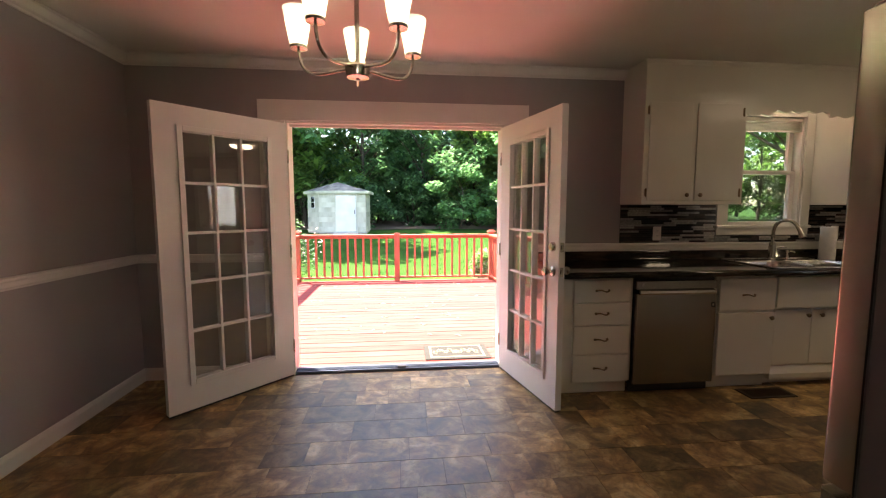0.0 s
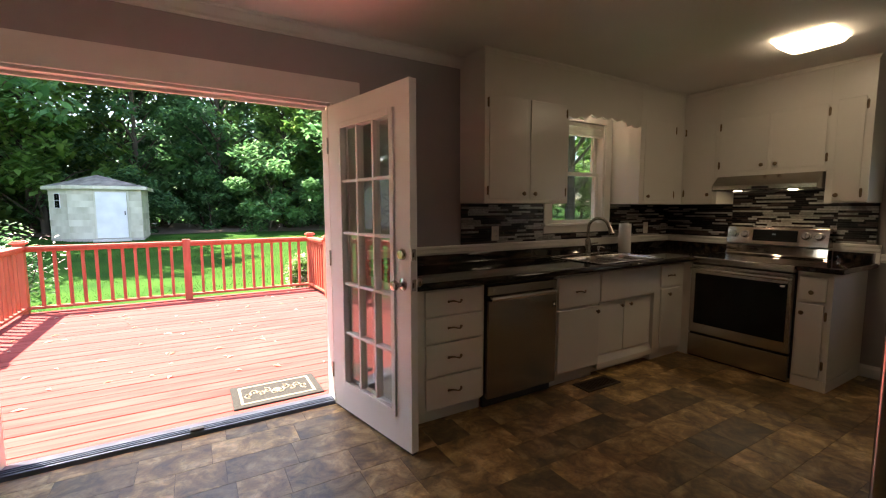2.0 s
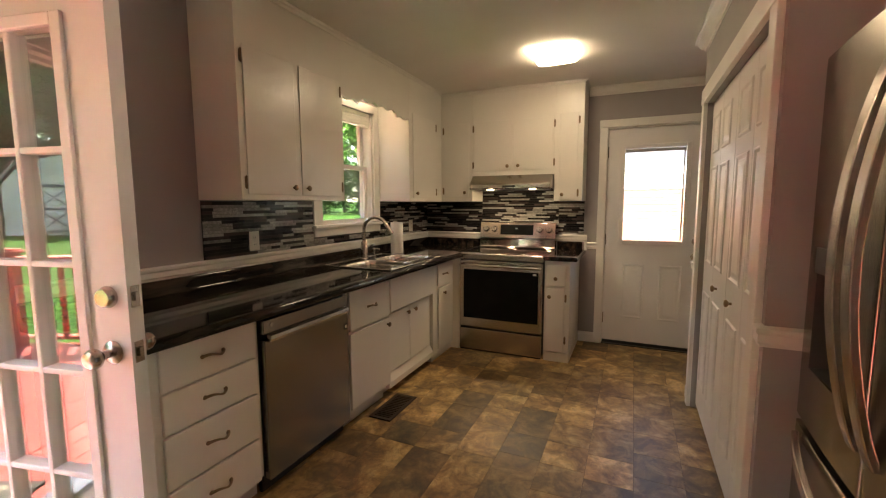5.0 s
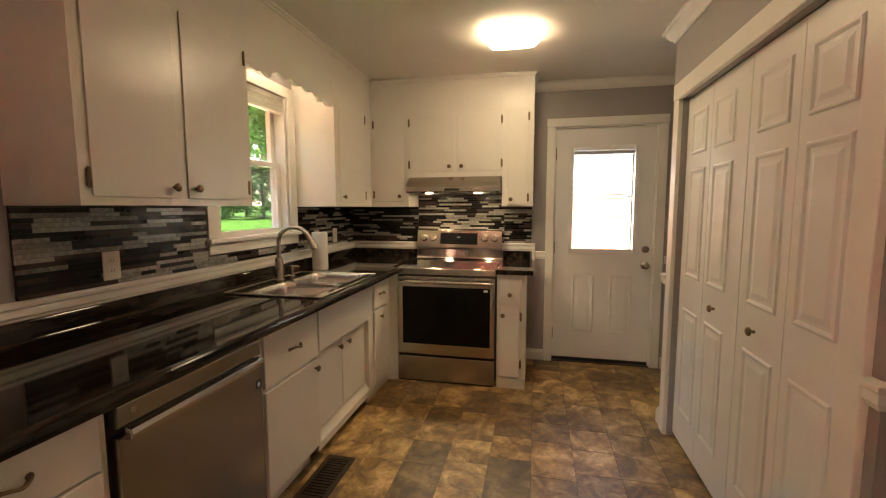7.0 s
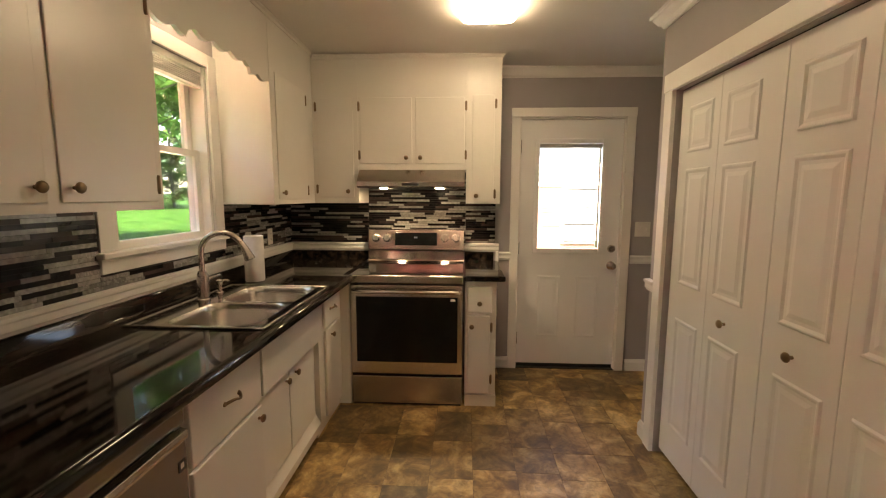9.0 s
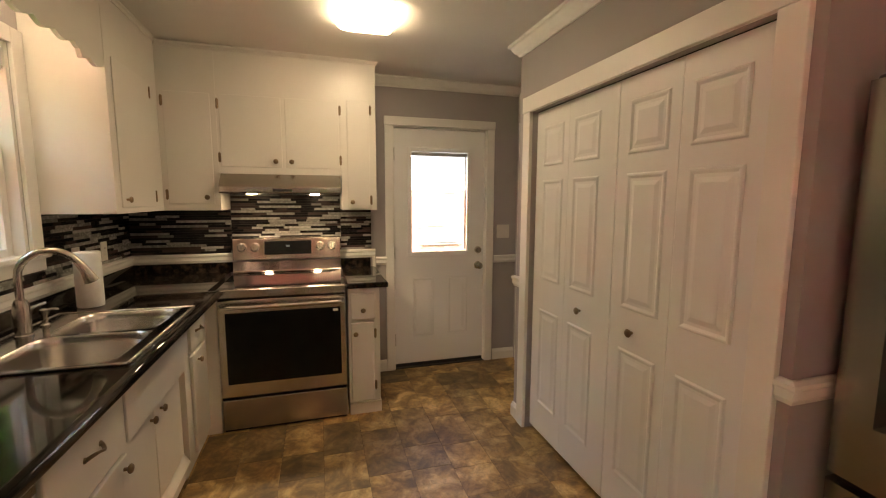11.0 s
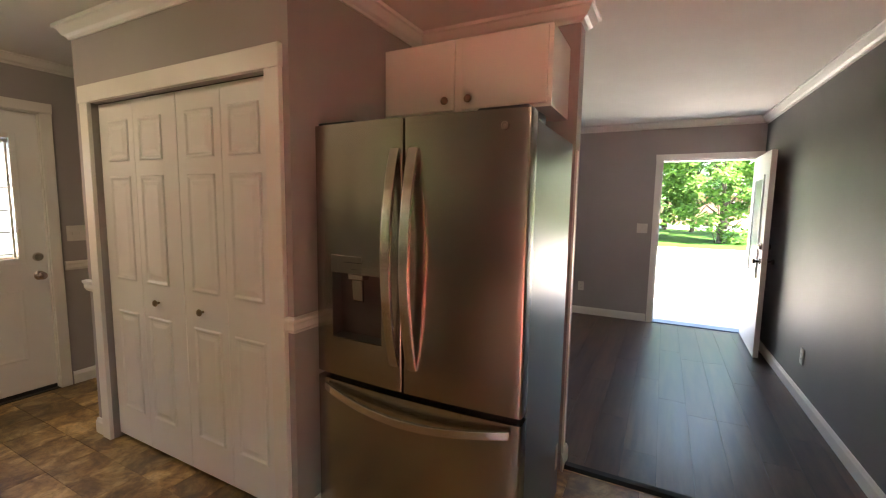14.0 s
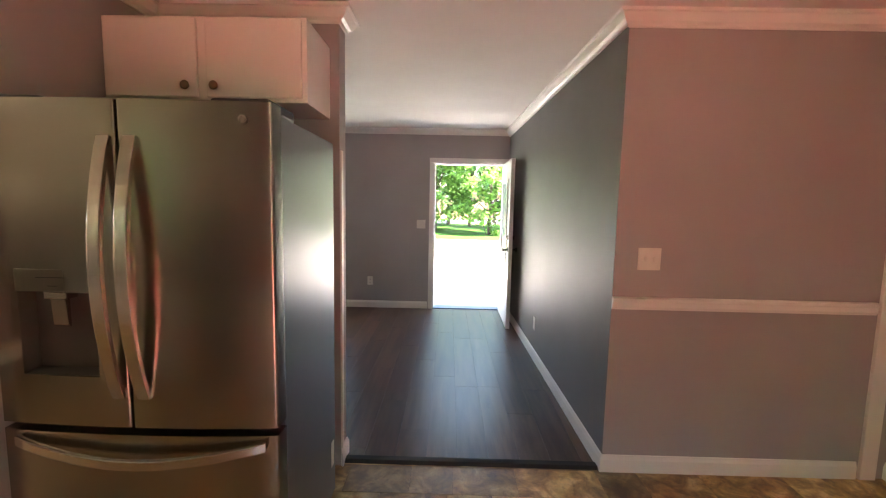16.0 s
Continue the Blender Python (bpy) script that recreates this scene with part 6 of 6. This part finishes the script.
while x < 34:
    y, k = 23.2 + R.uniform(-0.9, 1.6) + (0.9 if -8 < x < 1 else 0) + (25 + 0.5 * (x - 13) if x > 13 else 0), R.choice((0, 0, 1))
    m = pose(x, y, ground_z(x, y) - 0.1, 0, 0, R.uniform(0, 360))
    if k not in first:
        first.add(k)
        shrub[k].matrix_basis = m
    else:
        copy_thing(shrub[k], m).scale = (R.uniform(0.8, 1.2),) * 3
    x += R.uniform(2.0, 3.4)
x = -26.0
while x < 14:
    y, k = R.uniform(27.5, 33.0), R.choice((0, 1))
    copy_thing(shrub[k], pose(x, y, ground_z(x, y) - 0.1, 0, 0, R.uniform(0, 360))).scale = (R.uniform(1.2, 1.7),) * 3
    x += R.uniform(1.6, 2.4)
x = -27.0
while x < 15:
    y, k = R.uniform(35.0, 38.5), R.choice((0, 1))
    copy_thing(shrub[k], pose(x, y, ground_z(x, y) - 0.1, 0, 0, R.uniform(0, 360))).scale = (R.uniform(2.0, 2.6),) * 3
    x += R.uniform(2.4, 3.2)
for x, y, k, s in ((6.2, -23, 2, 0.8), (1.4, -24, 2, 0.9), (-1.7, -21.5, 2, 0.75), (-6, -26, 0, 0.8), (-11, -24, 1, 0.8), (11, -26, 0, 0.8), (4, -34, 0, 0.9), (-3.5, -36, 1, 0.9), (16, -30, 2, 0.9), (2.6, -29, 0, 0.75), (-1.0, -30, 1, 0.75), (5.2, -29, 1, 0.8), (0.6, -33, 0, 0.8), (7.5, -32, 0, 0.8), (-16, -32, 0, 1.0)):
    o = copy_thing(kinds[k], pose(x, y, ground_z(x, y) - 0.1, 0, 0, R.uniform(0, 360)))
    o.scale = (s, s, s)
bm = bmesh.new()
wl = [[bm.verts.new((x, y + 0.5 * math.sin(x * 0.8), ground_z(x, y) + 0.03)) for y in (22.3, 24, 28, 33, 39)] for x in range(-34, 17, 2)]
for i in range(len(wl) - 1):
    for j in range(4):
        bm.faces.new((wl[i][j], wl[i + 1][j], wl[i + 1][j + 1], wl[i][j + 1]))
solid("forest_floor", bm, DIRT, "brown leaf litter under the trees", "ground", "structure", smooth=60)
t = thing("fallen_branch", (9, 21.8, 0), "bare fallen branch lying at the wood's edge", "branch")
part("limb", tube([(5.2, 21.6, 0.10), (7.0, 21.5, 0.22), (8.6, 21.7, 0.20), (9.6, 22.2, 1.0), (10.4, 22.6, 2.2)], [0.05, 0.07, 0.08, 0.06, 0.03], 7), BARK, t, smooth=50)
part("twig", tube([(6.6, 21.5, 0.2), (6.2, 21.3, 0.7), (6.1, 21.2, 1.0)], [0.03, 0.02, 0.01], 6), BARK, t)


def bush(name, x, y, h, w, material, label, flowers=0, seed=1):
    r = random.Random(seed)
    z = ground_z(x, y)
    t = thing(name, (x, y, z), label, "bush")
    bm = bmesh.new()
    for k in range(7):
        a = k * 0.9
        tube([(x, y, z - 0.05), (x + 0.3 * w * math.cos(a), y + 0.3 * w * math.sin(a), z + 0.45 * h), (x + 0.6 * w * math.cos(a), y + 0.6 * w * math.sin(a), z + 0.8 * h)], [0.015, 0.010, 0.004], 5, bm)
    part("stem", bm, BARK, t)
    for nm, mat, cnt, lf in (("foliage", material, 1800, 0.085), ("blossom", FLOWER, flowers, 0.07)):
        if not cnt:
            continue
        co, fa = [], []
        for _ in range(14):
            a, d = r.uniform(0, 6.3), r.uniform(0.1, 0.75) * w
            sprays(co, fa, (x + d * math.cos(a), y + d * math.sin(a), z + h * r.uniform(0.3, 0.85)), (0.38 * w, 0.38 * w, 0.2 * h), cnt // 14, lf, 0.4, r)
        me = bpy.data.meshes.new(nm)
        me.from_pydata(co, [], fa)
        me.materials.append(mat)
        ob = new(nm, me)
        ob.parent = t
        ob.matrix_parent_inverse = world_of(t).inverted()
    return t


bush("bush", -2.05, 8.75, 1.72, 0.58, LEAF, "green bush with pale blossoms beside the deck", 420, 4)
bush("flowering_bush", 1.85, 8.85, 1.15, 0.42, LEAFL, "pale flowering bush behind the deck railing", 2000, 5)
bush("bush", 2.55, 7.75, 1.35, 0.50, LEAFL, "light green bush beside the deck steps", 160, 6)

# ---- shed ----
SXC, SYC = -2.90, 20.6
SG = ground_z(SXC, SYC) - 0.02
t = thing("shed", (SXC, SYC, SG), "weathered white garden shed with grey hipped roof", "shed")
plan = [(-1.45, 0.75), (-0.80, 0.05), (0.02, -0.32), (1.38, -0.20), (1.45, 1.7), (-1.45, 1.7)]
H0, H1 = 0.10, 1.93
part("footing", prism([(SXC + a * 1.02, SYC + b * 1.02, SG) for a, b in plan], (0, 0, H0)), MORTAR, t)
for (a0, b0), (a1, b1) in zip(plan, plan[1:] + plan[:1]):
    p, q = Vector((SXC + a0, SYC + b0, 0)), Vector((SXC + a1, SYC + b1, 0))
    u = (q - p).normalized()
    n = Vector((u.y, -u.x, 0))
    L = (q - p).length
    w = part("wall", slab(p, u, (0, 0, 1), n, 0, L, SG + H0, SG + H1, -0.06, 0, 0), SIDING, t)
    for k in range(8):
        z = SG + H0 + 0.2285 * k
        part("clapboard", prism([p + n * 0.001 + Vector((0, 0, z)), p + n * 0.020 + Vector((0, 0, z)), p + n * 0.004 + Vector((0, 0, z + 0.227)), p + n * 0.001 + Vector((0, 0, z + 0.227))], u * L), SIDING, w)
p, q = Vector((SXC + plan[2][0], SYC + plan[2][1], SG)), Vector((SXC + plan[3][0], SYC + plan[3][1], SG))
u = (q - p).normalized()
n = Vector((u.y, -u.x, 0))
d = part("door", slab(p, u, (0, 0, 1), n, 0.02, 0.92, 0.12, 1.78, 0.022, 0.06, 0.004), SHEDD, t, "bright white shed door")
part("door_handle", slab(p, u, (0, 0, 1), n, 0.84, 0.87, 0.95, 1.10, 0.062, 0.085, 0.003), DARK, d)
for a in (-0.03, 0.94):
    part("door_trim", slab(p, u, (0, 0, 1), n, a, a + 0.05, 0.10, 1.84, 0.021, 0.05, 0.002), SIDING, t)
part("step", slab(p, u, (0, 0, 1), n, -0.1, 1.0, 0.0, 0.08, 0.02, 0.35, 0.005), CONC, t)
p2_, q2_ = Vector((SXC + plan[0][0], SYC + plan[0][1], SG)), Vector((SXC + plan[1][0], SYC + plan[1][1], SG))
u = (q2_ - p2_).normalized()
n = Vector((u.y, -u.x, 0))
wn = part("window", slab(p2_, u, (0, 0, 1), n, 0.34, 0.62, 1.20, 1.75, 0.021, 0.035, 0.002), SHEDD, t)
for i in range(2):
    for j in range(2):
        part("pane", slab(p2_, u, (0, 0, 1), n, 0.36 + 0.125 * i, 0.475 + 0.125 * i, 1.225 + 0.26 * j, 1.465 + 0.26 * j, 0.0352, 0.038, 0), BLACK, wn)
ap = Vector((SXC - 0.02, SYC + 0.70, SG + 2.46))
ctr = Vector((SXC, SYC + 0.7, 0))
bm = bmesh.new()
ev = [Vector((SXC + a, SYC + b, 0)) for a, b in plan]
ev = [ctr + (v - ctr) * 1.13 + Vector((0, 0, SG + 1.93)) for v in ev]
lo = [bm.verts.new(v) for v in ev]
hi = [bm.verts.new(v + Vector((0, 0, 0.07))) for v in ev]
tp = bm.verts.new(ap)
for k in range(6):
    bm.faces.new((lo[k], lo[(k + 1) % 6], hi[(k + 1) % 6], hi[k]))
    bm.faces.new((hi[k], hi[(k + 1) % 6], tp))
bm.faces.new(lo[::-1])
part("roof", bm, SHINGLE, t, "grey shingle hipped roof")
for k in range(6):
    a, b = ev[k], ev[(k + 1) % 6]
    part("fascia", prism([a + Vector((0, 0, -0.05)), a + (a - ctr).normalized() * 0.02 + Vector((0, 0, -0.05)), a + (a - ctr).normalized() * 0.02 + Vector((0, 0, 0.06)), a + Vector((0, 0, 0.06))], b - a), SIDING, t)

# ---- barn across the next yard ----
BXC, BYC = -16.9, 18.6
BG = ground_z(BXC, BYC)
t = thing("barn_shed", (BXC, BYC, BG), "white barn-style shed with crossed doors", "shed")
gam = [(-1.7, 0), (-1.7, 1.9), (-1.15, 2.75), (0, 3.15), (1.15, 2.75), (1.7, 1.9), (1.7, 0)]
lb = [part("wall", prism([(a, 0, b) for a, b in gam], (0, 3.6, 0)), SIDING, t)]
lb.append(part("roof", prism([(-1.85, -0.12, 1.82), (-1.22, -0.12, 2.80), (0, -0.12, 3.22), (1.22, -0.12, 2.80), (1.85, -0.12, 1.82), (1.85, -0.12, 1.92), (1.24, -0.12, 2.90), (0, -0.12, 3.32), (-1.24, -0.12, 2.90), (-1.85, -0.12, 1.92)], (0, 3.85, 0)), SHINGLE, t))
for s in (-1, 1):
    x0, x1 = (-0.85, -0.01) if s < 0 else (0.01, 0.85)
    dr = part("door", box((x0, x1, -0.05, -0.001, 0.12, 1.95)), SIDING, t)
    lb.append(dr)
    for a, b, c2, d2 in ((x0, x1, 0.12, 0.22), (x0, x1, 1.85, 1.95), (x0, x1, 0.98, 1.08)):
        lb.append(part("batten", box((a, b, -0.075, -0.0505, c2, d2)), DARK, dr))
    for za, zb in ((0.22, 0.98), (1.08, 1.85)):
        for aa, bb in ((x0, x1), (x1, x0)):
            lb.append(part("batten", prism([(aa - 0.04, -0.0735, za), (aa + 0.04, -0.0735, za), (bb + 0.04, -0.0735, zb), (bb - 0.04, -0.0735, zb)], (0, 0.02, 0)), DARK, dr))
for ob in lb:
    ob.matrix_parent_inverse = Matrix.Identity(4)
t.matrix_basis = pose(BXC, BYC, BG, 0, 0, 40)
t.scale = (1.25, 1.25, 1.15)

# ---- neighbouring brick house ----
HX = 10.5
t = thing("neighbour_house", (HX, 2, -0.5), "brick house with white siding above, next door", "house")
part("wall", box((HX + 0.012, HX + 4.0, -7, 4.6, -0.7, 1.62)), MORTAR, t)
part("siding_wall", box((HX + 0.012, HX + 4.0, -7, 4.6, 1.62, 3.1)), SIDING, t, "white siding upper wall")
for k in range(11):
    z = 1.64 + 0.135 * k
    part("siding_board", prism([(HX + 0.011, -7, z), (HX - 0.012, -7, z), (HX + 0.004, -7, z + 0.133), (HX + 0.011, -7, z + 0.133)], (0, 11.6, 0)), SHEDD, t)
part("eave_board", box((HX - 0.45, HX + 4.4, -7.3, 4.9, 3.1, 3.2)), TRIM, t)
part("roof", prism([(HX - 0.5, -7.4, 3.2), (HX + 2.2, -7.4, 4.7), (HX + 4.9, -7.4, 3.2)], (0, 12.4, 0)), SHINGLE, t)
co, fa = [], []
for row in range(30):
    z = -0.65 + row * 0.0755
    for k in range(33):
        y = -2.5 + k * 0.213 + (0.106 if row % 2 else 0)
        j = R.uniform(-0.003, 0.003)
        b = len(co)
        for x in (HX + j, HX + 0.0115):
            co += [(x, y, z), (x, y + 0.203, z), (x, y + 0.203, z + 0.066), (x, y, z + 0.066)]
        fa += [(b + 3, b + 2, b + 1, b), (b, b + 1, b + 5, b + 4), (b + 1, b + 2, b + 6, b + 5), (b + 2, b + 3, b + 7, b + 6), (b + 3, b, b + 4, b + 7)]
me = bpy.data.meshes.new("brickwork")
me.from_pydata(co, [], fa)
me.materials.append(BRICK)
ob = new("brickwork", me)
ob.parent = t
ob.matrix_parent_inverse = world_of(t).inverted()
tagged(ob, "red brick courses with pale mortar joints", kind="stuff")
w = part("window", box((HX - 0.03, HX + 0.01, -0.85, 0.05, 0.42, 1.60)), TRIM, t)
for z in (0.455, 0.83, 1.20, 1.575):
    part("glazing_bar", box((HX - 0.036, HX - 0.0302, -0.80, 0.0, z - 0.012, z + 0.012)), DARK, w)
for j in range(3):
    part("pane", box((HX - 0.034, HX - 0.0305, -0.78, -0.02, 0.48 + 0.365 * j, 0.82 + 0.365 * j)), SHEDD, w)
solid("driveway", box((XE + 0.4, HX - 0.6, -9, 9, -0.6, -0.40)), CONC, "pale concrete driveway beside the house", "driveway", "structure")

# ---- front yard ----
solid("front_walk", box((-4.5, 5.0, -15.5, YF - 0.18, -0.30, -0.045)), CONC, "sunlit pale concrete parking pad before the entrance", "driveway", "structure")
t = thing("front_house", (4, -50, 0), "red brick bungalow across the street", "house")
part("wall", box((-8, 12, -54, -46, -0.3, 2.6)), BRICK, t)
part("roof", prism([(-8.6, -45.4, 2.6), (-8.6, -50, 5.0), (-8.6, -54.6, 2.6)], (21.2, 0, 0)), SHINGLE, t)
for x in (-6, -1.5, 3, 7.5):
    w = part("window", box((x, x + 1.6, -46.0, -45.95, 0.7, 2.0)), TRIM, t)
    part("pane", box((x + 0.1, x + 1.5, -45.949, -45.93, 0.8, 1.9)), BLACK, w)
solid("street", box((-200, 200, -42, -34, -0.5, -0.17)), CONC, "pale street beyond the front yard", "road", "structure")

# ---- mosaic backsplash ----
LENS = (0.073, 0.098, 0.148, 0.198)
RH = 0.0174
strip = [[finish("mosaic_tile", box((0.0007, ln - 0.0007, -0.006, 0, 0.0007, RH - 0.0007)), m) for m in MOS] for ln in LENS]
R2 = random.Random(9)


def mosaic(name, origin, u, rz, spans, label):
    """Rows of strip tiles; spans of (from, to, bottom, top) along u that the tiles fill."""
    t = thing(name, origin, label, "backsplash", kind="structure")
    bed = bmesh.new()
    for a, b, z0, z1 in spans:
        q = [Vector(origin) + Vector(u) * s + Vector((0, 0, z)) for s, z in ((a, z0), (b, z0), (b, z1), (a, z1))]
        n = Vector((u[1], -u[0], 0))
        prism([v + n * 0.0005 for v in q], n * 0.0045, bed)
    part("bed", bed, MGROUT, t)
    for a, b, z0, z1 in spans:
        n = Vector((u[1], -u[0], 0))
        k = 0
        while z0 + (k + 1) * RH <= z1 + 0.008:
            s = a - R2.uniform(0, 0.04)
            while s < b:
                i = R2.choice((0, 1, 1, 2, 2, 3, 3, 3))
                left, right = max(s, a), min(s + LENS[i], b)
                if right - left > 0.012:
                    m = R2.choice((0, 0, 0, 0, 1, 1, 2, 2, 2, 3))
                    p = Vector(origin) + Vector(u) * left + n * (0.0052 + R2.uniform(0, 0.0006)) + Vector((0, 0, z0 + k * RH))
                    piece("mosaic_tile", strip[i][m], t, p, (0, 0, rz), ((right - left) / LENS[i], 1, 1))
                s += LENS[i]
            k += 1
    return t


mosaic("backsplash_north", (0, YN, 0), (1, 0, 0), 0, [(1.945, NX0 - 0.093, 1.0385, 1.358), (NX0 - 0.093, NX1 + 0.079, 1.0385, 1.099), (NX1 + 0.079, XE - 0.008, 1.0385, 1.358)], "black, grey and silver glass mosaic backsplash under the cabinets")
mosaic("backsplash_east", (XE, YN, 0), (0, -1, 0), -math.pi / 2, [(0.008, YN - 2.892, 1.0385, 1.358), (YN - 2.891, YN - 2.112, 1.0385, 1.598), (YN - 2.1115, YN - 1.875, 1.0385, 1.358)], "black, grey and silver glass mosaic backsplash behind the range")

# ---- floor pieces ----
TW = 0.2225
tiles = {ln: finish("floor_tile", box((0.001, ln - 0.001, 0.001, TW - 0.001, -0.003, 0)), TILE) for ln in (TW, TW * 1.5, TW * 2)}
R3 = random.Random(17)
y = 2.51 - 12 * TW
while y < YN + 0.02:
    x = XW - R3.uniform(0, TW)
    while x < XE:
        ln = R3.choice((TW, TW, TW * 1.5, TW * 2))
        sx = min(1.0, (XE - x) / ln)
        x0 = max(x, XW)
        sx -= (x0 - x) / ln
        y0 = max(y, YS - 0.03)
        sy = (min(y + TW, YN + 0.02) - y0) / TW
        if sx > 0.02 and sy > 0.02 and not (x0 > 1.3 and y0 > 3.02):
            piece("floor_tile", tiles[ln], floor, (x0, y0, 0), (0, 0, 0), (sx, sy, 1))
        x += ln
    y += TW
PW, PL = 0.178, 1.22
pm = finish("floor_plank", box((0.0008, PW - 0.0008, 0.0008, PL - 0.0008, -0.004, 0)), PLANK)
x = XR - 0.1
while x < LX:
    y = YF - R3.uniform(0, PL)
    while y < YS - 0.03:
        y0, y1 = max(y, YF), min(y + PL, YS - 0.03)
        if y1 - y0 > 0.02:
            piece("floor_plank", pm, floor_l, (x, y0, R3.uniform(-0.0006, 0)), (0, 0, 0), (min(1.0, (LX - x) / PW), (y1 - y0) / PL, 1))
        y += PL
    x += PW
